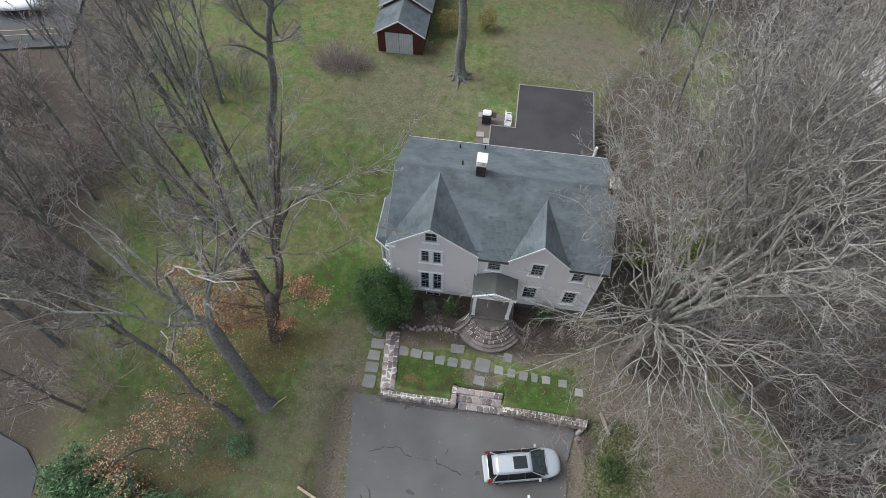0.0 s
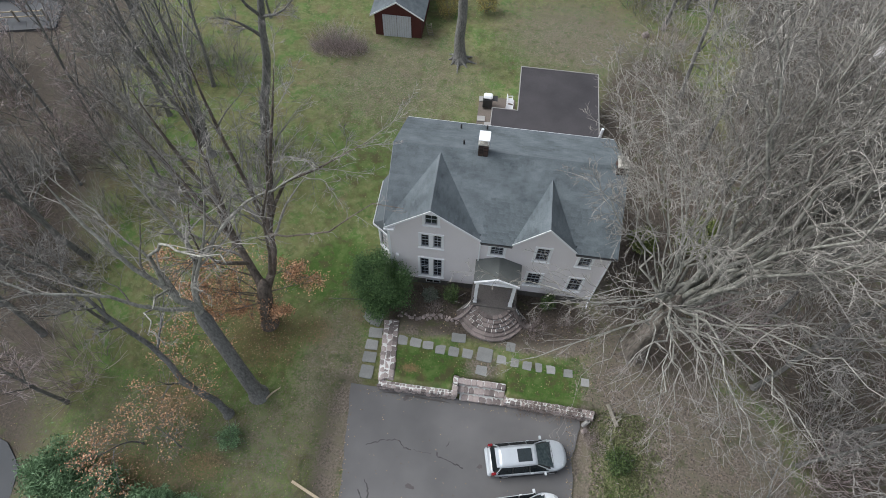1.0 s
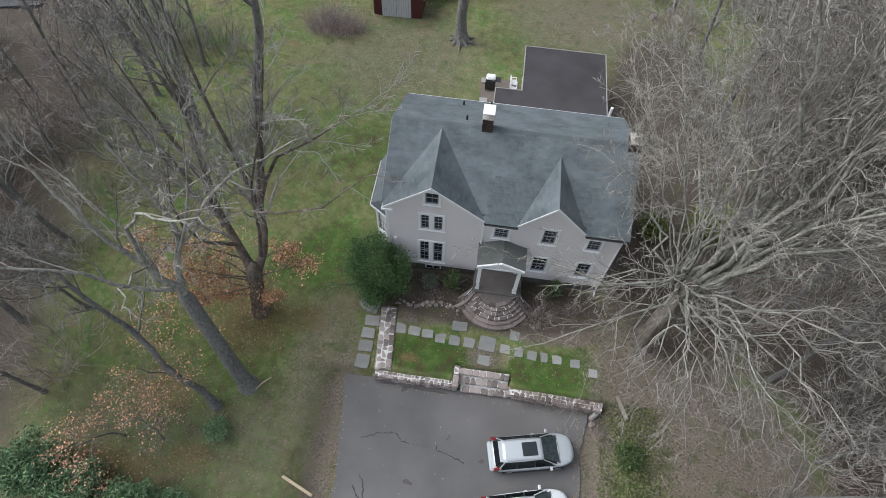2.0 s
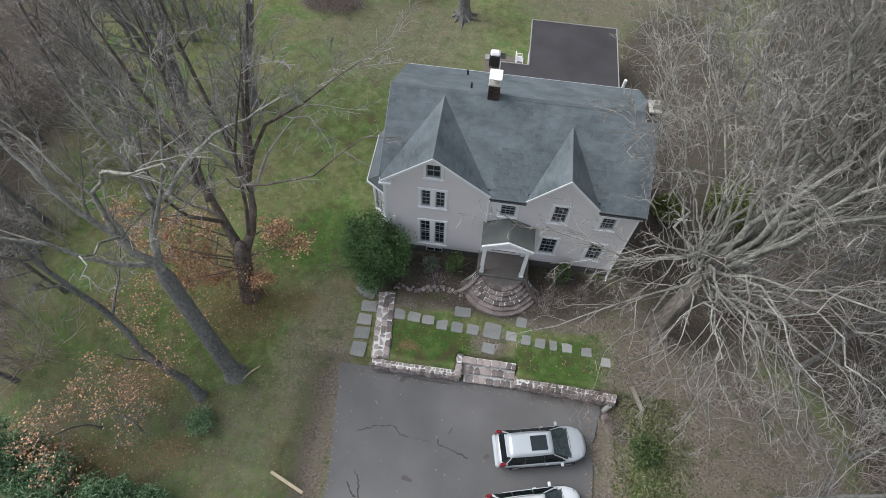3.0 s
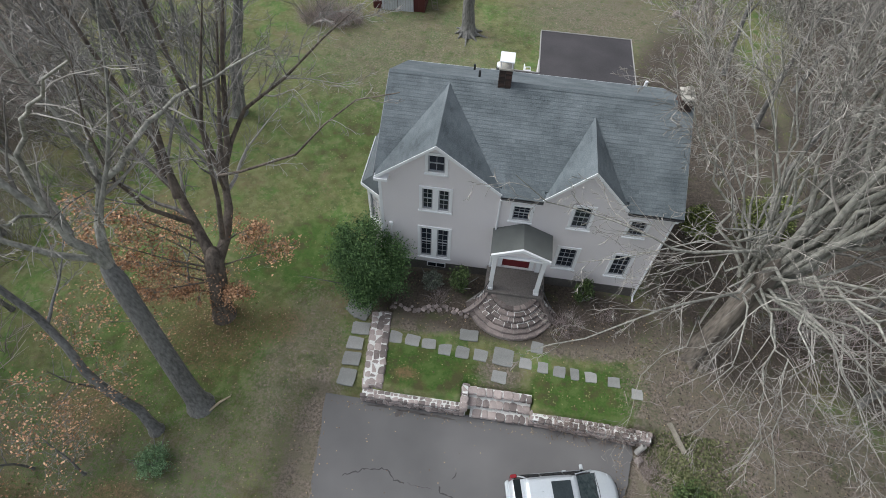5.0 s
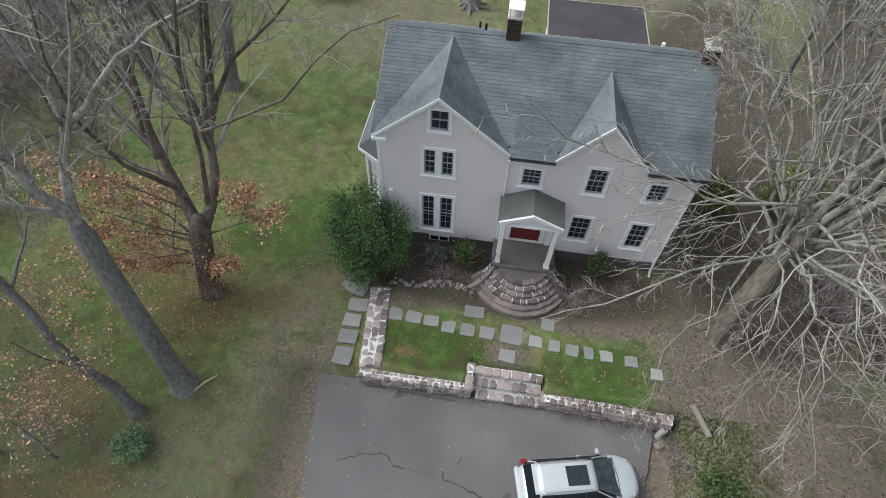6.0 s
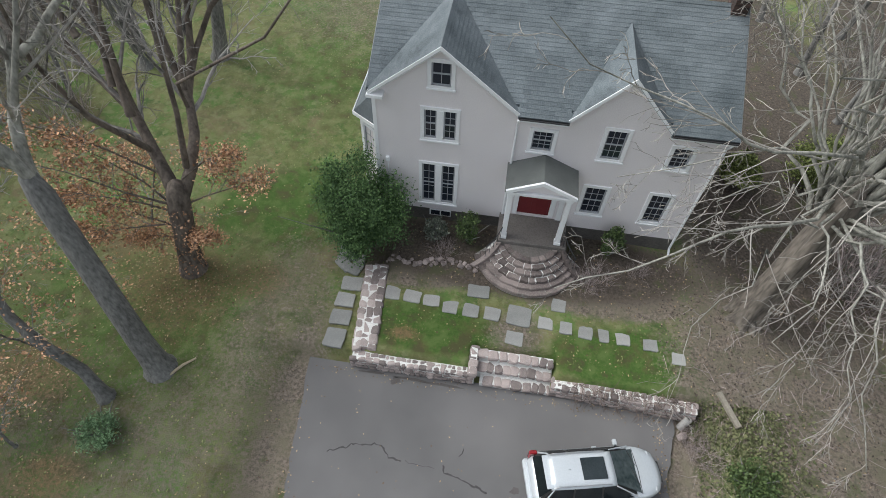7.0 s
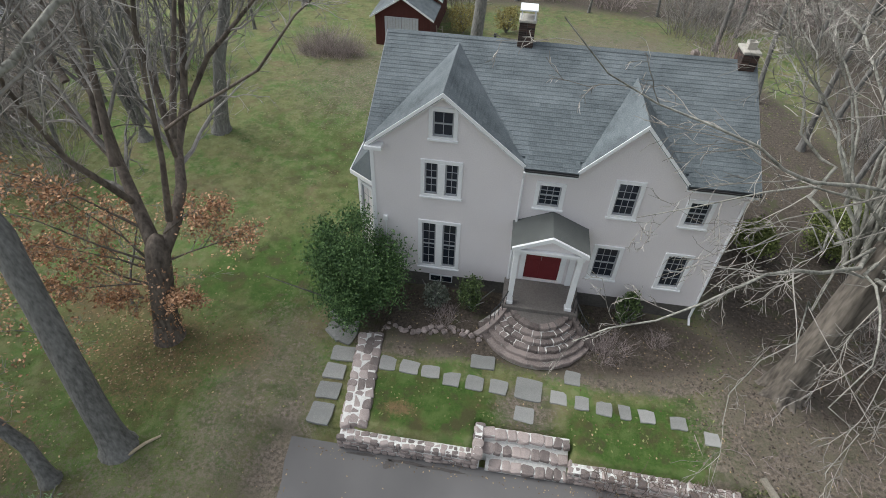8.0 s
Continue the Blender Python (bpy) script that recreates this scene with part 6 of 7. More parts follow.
ta = Tree(31, [(0, 0.36, 48, 0.02, 0.01, 0.4), (8, 0.36, 34, 0.05, 0.015, 0.25), (6, 0.42, 36, 0.08, 0.0, 0.15), (4, 0.5, 40, 0.12, 0.0, 0.2)], 0.010)
A_FULL = ta.levels
A_BARE = [A_FULL[0], (5, 0.22, 38, 0.08, 0.0, 0.4), (3, 0.42, 40, 0.1, 0.0, 0.3), (2, 0.5, 40, 0.12, 0.0, 0.3)]
bole_a = Tubes()
bole_a.add([(0, 0, -0.4), (0, 0, 0.0), (-0.02, 0.03, 0.25), (-0.07, 0.08, 0.8), (-0.14, 0.17, 1.7), (-0.32, 0.42, 3.2), (-0.55, 0.75, 5.0), (-0.75, 1.02, 6.4), (-0.86, 1.18, 7.2), (-0.93, 1.26, 7.8), (-0.95, 1.3, 8.1)], [0.78, 0.58, 0.46, 0.40, 0.37, 0.345, 0.32, 0.31, 0.32, 0.22, 0.01], 14)
ta.wood.append((0, bole_a))
for pts, r in (
    ([(-0.88, 1.2, 7.3), (-0.95, 1.6, 8.4), (-0.85, 2.1, 9.4), (-0.65, 2.6, 10.4), (-1.0, 2.9, 11.6), (-1.3, 3.1, 13.2), (-1.7, 3.3, 15.2)], 0.20),
    ([(-0.7, 2.5, 10.2), (0.1, 3.3, 10.9), (0.95, 4.3, 11.6), (1.9, 4.8, 12.2), (2.85, 5.1, 12.7), (4.0, 5.6, 13.2)], 0.12),
    ([(-0.88, 1.2, 7.2), (-1.05, 1.25, 8.6), (-1.35, 1.2, 9.8), (-1.9, 1.25, 10.8), (-2.5, 1.4, 12.0), (-3.2, 1.7, 13.4), (-3.9, 2.2, 15.0)], 0.21),
    ([(-1.5, 1.25, 10.2), (-1.3, 1.5, 12.2), (-0.2, 1.3, 13.6), (1.2, 0.5, 14.8), (2.8, -0.3, 16.2), (4.2, -1.0, 17.4)], 0.09),
    ([(-1.0, 1.2, 8.2), (-2.4, 0.4, 9.8), (-3.8, -0.2, 11.6), (-5.6, -0.5, 12.8), (-7.4, -0.8, 13.2)], 0.11),
    ([(-0.9, 1.8, 9.0), (-0.1, 2.6, 11.0), (0.4, 3.6, 13.2), (0.6, 4.6, 15.4)], 0.10),
    ([(-1.2, 1.2, 9.4), (-2.4, 2.2, 11.0), (-4.0, 3.0, 12.4), (-5.6, 3.6, 13.6)], 0.09),
    ([(-1.3, 1.25, 10.0), (-0.9, 0.2, 11.4), (-0.3, -0.9, 12.6), (0.5, -1.7, 13.2), (1.2, -2.1, 13.2)], 0.06)):
    ta.levels = A_BARE if (r == 0.06 or pts[0][2] == 10.2) else A_FULL
    run = [np.array(pts[0])]
    for p, q in zip(pts, pts[1:]):
        p, q = np.array(p), np.array(q)
        run += [p + (q - p) * 0.5 + ta.rng.normal(0, 0.11, 3), q]
    ta.branch(None, None, 0, r, 1, run)
tree("tree", "tall bare tree with a smooth grey trunk on the lawn", ground_at(-11.45, 6.5), ta, M_BARK_PALE, M_TWIG_PALE, trunk_bark=M_BARK)
tb = tall(32, 11.5, 0.2, (-3.6, 1.9), 5, 0.5, 0.26)
tree("tree", "slender leaning bare tree on the lawn", ground_at(-12.72, 5.25), tb, M_BARK, M_TWIG)

# forked tree that keeps some brown leaves
tc = Tree(41, [(0, 0.5, 40, 0.03, 0.0, 0.5), (11, 0.36, 28, 0.04, 0.015, 0.25), (8, 0.42, 33, 0.07, 0.01, 0.15), (6, 0.5, 38, 0.12, 0.0, 0.2)], 0.010)
C_FULL = tc.levels
C_BARE = [C_FULL[0], (6, 0.16, 38, 0.08, -0.02, 0.3), (4, 0.42, 40, 0.12, 0.0, 0.2), (2, 0.5, 40, 0.14, 0.0, 0.2)]
bole_c = Tubes()
bole_c.add([(0, 0, -0.4), (0, 0, 0.0), (0.02, 0.03, 0.3), (0.1, 0.12, 1.0), (0.22, 0.28, 2.0), (0.35, 0.44, 3.0), (0.42, 0.62, 3.7), (0.42, 0.72, 4.05), (0.42, 0.74, 4.2)], [0.75, 0.55, 0.46, 0.41, 0.39, 0.40, 0.37, 0.22, 0.01], 14)
tc.wood.append((0, bole_c))
for pts, r in (([(0.5, 0.6, 3.4), (0.85, 1.3, 4.3), (0.95, 2.0, 5.2), (0.75, 2.7, 6.1), (0.45, 3.0, 7.0), (0.0, 3.6, 8.4), (-0.3, 3.8, 11.0), (-0.4, 3.9, 13.6), (-0.4, 4.0, 16.0)], 0.25),
               ([(0.36, 0.6, 3.4), (0.0, 1.0, 4.3), (-0.45, 1.5, 5.1), (-0.9, 2.0, 5.9), (-1.42, 2.7, 7.4), (-2.25, 3.3, 8.9), (-2.9, 3.6, 11.2), (-3.5, 3.9, 14.0)], 0.28),
               ([(0.72, 2.75, 6.2), (0.95, 3.3, 7.2), (1.15, 3.7, 8.6), (1.6, 3.9, 10.8), (2.2, 4.1, 13.0), (2.8, 4.3, 15.4)], 0.18),
               ([(-0.85, 1.95, 5.8), (-1.7, 2.3, 6.5), (-2.7, 2.75, 7.3), (-3.75, 3.6, 8.9), (-4.6, 4.0, 11.2), (-5.4, 4.2, 13.6)], 0.15),
               ([(-0.7, 1.6, 6.0), (-0.75, 2.0, 7.6), (-0.8, 2.5, 9.6), (-0.85, 2.9, 12.2), (-0.9, 3.1, 15.0)], 0.17),
               ([(1.1, 2.0, 6.3), (1.3, 1.7, 7.4), (2.6, 1.1, 8.4), (4.95, 0.7, 9.95), (6.05, 0.7, 11.3), (7.0, 0.95, 12.1), (8.4, 0.2, 13.1)], 0.10),
               ([(0.72, 2.75, 6.2), (1.1, 3.5, 7.4), (1.75, 4.0, 8.6), (2.8, 3.76, 9.6), (3.85, 3.5, 10.6), (5.6, 3.0, 12.6), (6.6, 2.8, 13.6)], 0.125),
               ([(-1.0, 1.8, 6.9), (-1.3, 2.8, 8.6), (-1.6, 3.8, 10.8), (-2.0, 4.6, 13.4)], 0.14), ([(1.05, 2.2, 6.8), (1.2, 3.0, 8.6), (1.4, 4.0, 10.8), (1.8, 4.8, 13.4)], 0.13),
               ([(0.9, 1.0, 4.6), (1.5, 0.9, 7.0), (2.2, 0.6, 10.6), (3.2, 0.2, 13.2), (4.2, 0.0, 15.8)], 0.12), ([(-1.5, 2.0, 8.4), (-2.8, 2.8, 10.2), (-4.2, 3.6, 12.4)], 0.12), ([(-0.3, 1.2, 5.0), (-0.4, -0.2, 7.4), (-0.2, -1.0, 9.8), (0.3, -1.3, 12.0), (1.2, -1.4, 14.4)], 0.11)):
    tc.levels = C_BARE if r == 0.10 else C_FULL
    tc.branch(None, None, 0, r * (0.75 if r == 0.10 else 1), 1, pts)
tc.levels = C_FULL
leaf_sites = []
tc.levels = [tc.levels[0], (9, 0.34, 42, 0.06, 0.0, 0.3), (5, 0.45, 42, 0.10, 0.0, 0.2), (3, 0.5, 40, 0.12, 0.0, 0.2)]
for pts in ([(0.3, 0.4, 2.8), (-0.6, 0.1, 3.5), (-1.6, -0.4, 4.2), (-2.6, -0.7, 4.6)], [(0.3, 0.4, 3.0), (-0.6, 0.6, 4.0), (-1.5, 0.5, 5.0), (-2.3, 0.4, 5.7)], [(0.2, 0.3, 2.4), (-0.5, -0.3, 2.8), (-1.4, -0.8, 3.0), (-2.2, -1.1, 3.1)], [(0.4, 0.5, 3.1), (1.4, 0.7, 3.6), (2.4, 0.9, 4.0), (3.5, 1.0, 4.2)], [(0.7, 0.8, 4.2), (1.6, 1.1, 4.9), (2.5, 1.3, 5.2)], [(0.15, 0.2, 1.6), (-0.6, 0.0, 1.9), (-1.4, -0.2, 1.9)], [(0.3, 0.4, 3.2), (-0.7, -0.2, 4.3), (-1.9, -0.6, 5.4), (-3.0, -0.9, 6.0)], [(0.2, 0.3, 2.2), (-0.9, 0.2, 2.6), (-2.0, 0.1, 3.2), (-3.1, -0.1, 3.6)], [(0.2, 0.2, 2.0), (0.8, 0.0, 2.2), (1.5, 0.1, 2.1)], [(-0.1, 0.9, 4.2), (-1.4, 0.6, 5.4), (-2.6, 0.3, 6.2), (-3.8, 0.1, 6.6)]):
    mark = len(tc.twigs.v)
    tc.branch(None, None, 0, 0.045, 1, pts)
    leaf_sites.append(np.concatenate(tc.twigs.v[mark:]))
forked = tree("tree", "forked bare tree holding orange-brown leaves on its lower branches", ground_at(-12.05, 10.6), tc, M_BARK_BROWN, M_TWIG)
leaf_sites = np.concatenate(leaf_sites)
rng_c = np.random.default_rng(90)
pick_c = leaf_sites[rng_c.integers(0, len(leaf_sites), 8200)] + rng_c.normal(0, 0.13, (8200, 3))
# a creeper's dead leaves cling to the bole
up_c, round_c = rng_c.uniform(0.0, 1.0, 620) ** 1.3 * 3.4, rng_c.uniform(0, math.tau, 620)
creeper = np.stack([0.11 * up_c + 0.47 * np.cos(round_c), 0.14 * up_c + 0.47 * np.sin(round_c), up_c], -1) + rng_c.normal(0, 0.05, (620, 3))
pick_c = np.concatenate([pick_c, creeper])
lv, lf = leaf_quads(pick_c, 0.105, rng_c, 0.3)
tagged(part("leaves", raw_mesh("leaves", lv, lf, M_LEAF_DRY), M_LEAF_DRY, forked, "dry orange-brown leaves"), kind="stuff")


def sapling(seed, x, y, h, n, label, low=0.25):
    """A young beech that holds its dry leaves on level sprays."""
    t = Tree(seed, [(11, 0.58, 70, 0.05, 0.01, low), (6, 0.5, 45, 0.10, 0.0, 0.3), (4, 0.5, 45, 0.12, 0.0, 0.2)], 0.006)
    t.branch((0, 0, 0), (0.05, 0.05, 1), h, 0.05, 0)
    ob = thing("sapling", label, "tree", ground_at(x, y), "leafy saplings")
    for level, tube in t.wood:
        part("trunk" if level == 0 else "limb", tube.mesh("stem", M_BARK), M_BARK, ob)
    part("crown", t.twigs.mesh("crown", M_TWIG, False), M_TWIG, ob)
    pts = np.concatenate([v for v in t.twigs.v])
    rng = np.random.default_rng(seed)
    pick = pts[rng.integers(0, len(pts), n)] + rng.normal(0, 0.16, (n, 3))
    v, f = leaf_quads(pick, 0.098, rng, 0.4)
    tagged(part("leaves", raw_mesh("leaves", v, f, M_LEAF_DRY), M_LEAF_DRY, ob, "dry orange-brown leaves"), kind="stuff")
    return ob


for k, (x, y, h, n) in enumerate(((-14.6, 9.0, 4.2, 900), (-15.3, 6.3, 5.0, 1300), (-16.6, 3.2, 4.4, 1200), (-14.2, 11.8, 4.6, 1000), (-14.6, 3.3, 3.0, 350))):
    sapling(60 + k, x, y, h, n, "young beech holding dry orange leaves")

# trees on the back lawn
td = tall(33, 17, 0.36, (4.0, 0.4), 9, 0.5)
tree("tree", "bare tree with a thick trunk at the lawn's edge", ground_at(-16.15, 23.7), td, M_BARK, M_TWIG)
te = Tree(34, [(0, 0.5, 40, 0.03, 0.0, 0.5), (9, 0.36, 28, 0.04, 0.02, 0.25), (7, 0.42, 33, 0.08, 0.01, 0.15), (5, 0.5, 38, 0.12, 0.0, 0.2)], 0.010)
te.branch(None, None, 0, 0.27, 0, [(0, 0, 0), (0, 0, 0.5), (0, 0, 1.1)])
for k in range(6):
    a = k * math.tau / 6 + 0.4
    te.branch(None, None, 0, 0.15, 1, [(0.15 * math.cos(a), 0.15 * math.sin(a), 0.9)] + [((0.2 + 0.22 * q) * math.cos(a), (0.2 + 0.22 * q) * math.sin(a), 0.9 + 1.9 * q) for q in range(1, 8)])
tree("tree", "many-stemmed bare tree at the lawn's edge", ground_at(-19.7, 22.3), te, M_BARK, M_TWIG)
tg = tall(35, 17, 0.42, (-0.3, 0.8), 9, 0.4)
back_tree = tree("tree", "thick-trunked bare tree with spreading roots behind the house", ground_at(-3.7, 34.0), tg, M_BARK, M_TWIG)
for k in range(9):
    a = k * math.tau / 9 + 0.3
    L = rb.uniform(0.9, 1.7)
    part("root", rod([(0.3 * math.cos(a), 0.3 * math.sin(a), 0.35), (0.6 * math.cos(a + 0.1), 0.6 * math.sin(a + 0.1), 0.12), (L * math.cos(a + 0.2), L * math.sin(a + 0.2), -0.04)], [0.17, 0.11, 0.03], 7), M_BARK, back_tree, "surface root")

# woods to the sides and behind: a few kinds, planted many times
KINDS = []
for s in range(5):
    h = (14, 16, 12, 17, 10)[s]
    t = Tree(100 + s, [((11, 10, 12, 10, 12)[s], 0.40, 30, 0.02, 0.01, 0.22), (7, 0.42, 30, 0.05, 0.03, 0.15), (5, 0.45, 34, 0.09, 0.01, 0.1), (3, 0.5, 38, 0.14, 0.0, 0.2)], 0.018, (9, 8, 5, 3, 1))
    t.branch((0, 0, 0), (0.03, 0.02, 1), h, (0.13, 0.15, 0.10, 0.16, 0.09)[s], 0)
    KINDS.append(t)
WOODS = []
rwood = random.Random(17)


def plant(x, y, kind=None, size=None):
    kind = rwood.randrange(5) if kind is None else kind
    m = ground_at(x, y, -0.05) @ pose(0, 0, 0, rwood.uniform(-4, 4), rwood.uniform(-4, 4), rwood.uniform(0, 360)) @ Matrix.Scale(size or rwood.uniform(0.8, 1.15), 4)
    if not any(k == kind for k, _ in WOODS):
        ob = tree("woodland_tree", "bare woodland tree with thin grey twigs", m, KINDS[kind], M_BARK, M_TWIG_RED if kind in (0, 4) else M_TWIG, "woodland trees")
        WOODS.append((kind, ob))
        return
    src = next(o for k, o in WOODS if k == kind)
    o = copy_thing(src, Matrix.Identity(4))
    o.matrix_world = m


def clear(x, y):
    return not (-6.5 < x < 7.5 and 5 < y < 32)


for x, y in ((-21.5, 9.0), (-24, 14), (-25, 8), (-27, 18), (-22.5, 19), (-24, 25), (-28, 28), (-21.5, 29), (-30, 12), (-33, 20), (-26, 33), (-31, 36.5), (-20, 36), (-38, 25.5), (-29, 5.5), (-37, 13), (-24.5, 39), (-18, 42), (-30, 43), (-37, 43), (-48, 27), (-44, 20), (-22, 5.2), (-24.5, 11.5), (-26.5, 14.5), (-25.5, 21), (-27.5, 24), (-29, 15), (-31, 23), (-34, 16), (-28, 9.5), (-33, 9), (-26.5, 30),
             (15, 10), (16.4, 20.5), (17, 15), (16, 24), (14, 28), (20, 19), (19.5, 9), (14, 5), (18, 4), (21, 27), (17, 31), (24, 14), (24, 22), (13, 33), (22, 35), (27, 30), (28, 19), (27, 9), (23, 4), (36, 32), (12.7, 40), (16.5, 1.0), (13.6, 2.4), (17.0, 7.0), (20.0, 1.5),
             (-14, 46), (-8, 48), (-2, 47), (4, 46), (9, 47), (15, 44), (20, 43), (26, 44), (-25, 48), (-45, 47)):
    if clear(x, y):
        plant(x + rwood.uniform(-0.7, 0.7), y + rwood.uniform(-0.7, 0.7))

# low brush of thin stems
def brush(seed, n, radius, h):
    rng = np.random.default_rng(seed)
    t = Tubes()
    for _ in range(n):
        a, r = rng.uniform(0, math.tau), radius * math.sqrt(rng.uniform(0, 1))
        p = np.array([r * math.cos(a), r * math.sin(a), -0.05])
        d = np.array([math.cos(a) * 0.35 * r / radius + rng.normal(0, 0.25), math.sin(a) * 0.35 * r / radius + rng.normal(0, 0.25), 1.0])
        L = h * rng.uniform(0.5, 1.15)
        pts = [p]
        for q in range(4):
            d = d + rng.normal(0, 0.13, 3) + np.array([0, 0, -0.06])
            d /= np.linalg.norm(d)
            pts.append(pts[-1] + d * L / 4)
        t.add(pts, np.linspace(0.015, 0.006, 5), 3)
        for q in (1, 2, 3):
            e = d + rng.normal(0, 0.6, 3)
            e /= np.linalg.norm(e)
            t.add([pts[q], pts[q] + e * L * 0.34 + rng.normal(0, 0.04, 3)], [0.009, 0.005], 3)
    return t


BRUSH = [brush(200 + k, 90, 1.4, 2.4).mesh("thicket", (M_TWIG, M_TWIG_RED, M_TWIG_PALE)[k], False) for k in range(3)]
spots = [(-13.5, 33.6, 0.69), (-12.4, 33.6, 0.62), (-14.5, 33.8, 0.66), (-13.0, 34.4, 0.69), (-14.0, 34.4, 0.65), (-11.7, 34.0, 0.5), (4.9, 12.9, 0.24), (3.3, 12.3, 0.32), (2.9, 12.0, 0.3), (-2.6, 12.6, 0.3), (6.6, 7.0, 0.3), (6.9, 6.4, 0.35)]
for _ in range(80):
    side = rwood.random()
    if side < 0.42:
        x, y = rwood.uniform(-42, -20), rwood.uniform(5, 48)
        if x < -35 and 29 < y < 40:
            continue
    elif side < 0.75:
        x, y = rwood.uniform(11.5, 34), rwood.uniform(2, 46)
    else:
        x, y = rwood.uniform(-20, 25), rwood.uniform(44, 56)
    spots.append((x, y, rwood.uniform(0.8, 1.4)))
for x, y, s in spots:
    o = new("thicket", BRUSH[1] if s < 0.7 else rwood.choice(BRUSH))
    o.matrix_world = ground_at(x, y) @ pose(0, 0, 0, 0, 0, rwood.uniform(0, 360)) @ Matrix.Scale(s, 4)
    tagged(o, "tangled thicket of thin bare stems", "bush", "thickets")

# ---- evergreen and small shrubs ----
M_ROUGH = surf("rough_grass", (0.075, 0.088, 0.036), (0.19, 0.195, 0.095), 1.0, 0.85, 0.0, 8, island=0.8)
M_OLIVE = surf("olive_leaves", (0.07, 0.092, 0.024), (0.24, 0.28, 0.085), 1.0, 0.8, 0.0, 8, island=0.7)
M_YELLOW = surf("yellowed_leaves", (0.16, 0.13, 0.04), (0.36, 0.31, 0.11), 1.0, 0.8, 0.0, 8, island=0.7)
def shrub(name, label, x, y, rx, rz, n, size, material, seed, lift=0.5, wide=0.32):
    """A rounded shrub of many leaves on stems, with an uneven outline."""
    rng = np.random.default_rng(seed)
    ob = thing(name, label, "shrub", ground_at(x, y))
    for _ in range(9):
        d = rng.normal(0, 1, 3) * np.array([rx * 0.45, rx * 0.45, 0])
        stem = Tubes()
        stem.add([(0, 0, -0.05), d * 0.5 + np.array([0, 0, rz * 0.7]), d + np.array([0, 0, rz * 1.4])], [0.04, 0.025, 0.01], 5)
        part("stem", stem.mesh("stem", M_BARK), M_BARK, ob)
    lobes = rng.normal(0, 1, (46, 3))
    lobes /= np.linalg.norm(lobes, axis=1, keepdims=True)
    lobes *= rng.uniform(0.55, 1.0, (46, 1))
    c = lobes[rng.integers(0, 46, n)] * np.array([rx, rx, rz]) * 0.82
    c = c + rng.normal(0, 1, (n, 3)) * np.array([rx, rx, rz]) * 0.14
    c[:, 2] += rz * (1 + lift * 0.1)
    c = c[c[:, 2] > 0.05]
    v, f = leaf_quads(c, size, rng, 0.0, wide)
    tagged(part("leaves", raw_mesh("leaves", v, f, material), material, ob), kind="stuff")
    return ob


shrub("evergreen_shrub", "large rounded dark evergreen shrub at the house corner", -5.9, 13.05, 1.98, 2.1, 38000, 0.085, M_LEAF_DARK, 1)
shrub("shrub", "small greyish shrub in the bed under the window", -3.0, 13.35, 0.55, 0.6, 1100, 0.09, M_LEAF_GREY, 2)
shrub("shrub", "small upright green shrub beside the steps", -1.75, 13.4, 0.55, 0.8, 1600, 0.09, M_LEAF_MID, 3)
shrub("shrub", "small green shrub under the window", 3.77, 13.62, 0.48, 0.78, 1700, 0.09, M_LEAF_MID, 4)
shrub("shrub", "loose green shrub at the end of the drive", 7.9, 5.6, 0.9, 0.45, 1600, 0.10, M_LEAF_MID, 5)
for k, (x, y, r, h) in enumerate(((-19.4, 1.2, 1.7, 1.5), (-17.2, 0.5, 1.4, 1.1), (-14.7, 0.3, 1.3, 0.9), (-12.7, 0.3, 1.0, 0.7), (-12.1, 4.0, 0.75, 0.5), (12.9, 19.3, 1.5, 1.3), (9.6, 19.0, 1.0, 0.8))):
    shrub("pine_bush", "bushy young green pine at the lawn's edge", x, y, r, h, 9000 if r > 0.95 else 1800, (0.2 if r > 0.95 else 0.12) if k < 5 else 0.11, M_NEEDLE if k < 5 else M_OLIVE, 10 + k, wide=0.14 if k < 5 else 0.32)

# ---- litter, tufts and loose wood ----
def scatter(name, label, n, area, keep, size, material, seed, flat=0.75, dz=0.015):
    rng = np.random.default_rng(seed)
    x = rng.uniform(area[0], area[1], n)
    y = rng.uniform(area[2], area[3], n)
    ok = keep(x, y, rng)
    x, y = x[ok], y[ok]
    c = np.stack([x, y, height(x, y) + dz], -1)
    v, f = leaf_quads(c, size, rng, flat)
    tagged(new(name, raw_mesh(name, v, f, material)), label, "leaves", kind="stuff")


def not_built(x, y):
    slabs = np.zeros(len(x), dtype=bool)
    for x0, y1, x1, y0 in SLABS + [(-6.4, 11.4, -5.4, 8.0), (-5.6, 12.0, -4.4, 8.0)]:
        slabs |= (x > x0 - 0.05) & (x < x1 + 0.05) & (y > y0 - 0.05) & (y < y1 + 0.05)
    return ~slabs & ~((x > -6.9) & (x < 6.6) & (y < 8.6)) & ~((x > -5.6) & (x < 6.5) & (y > 14.1) & (y < 31))


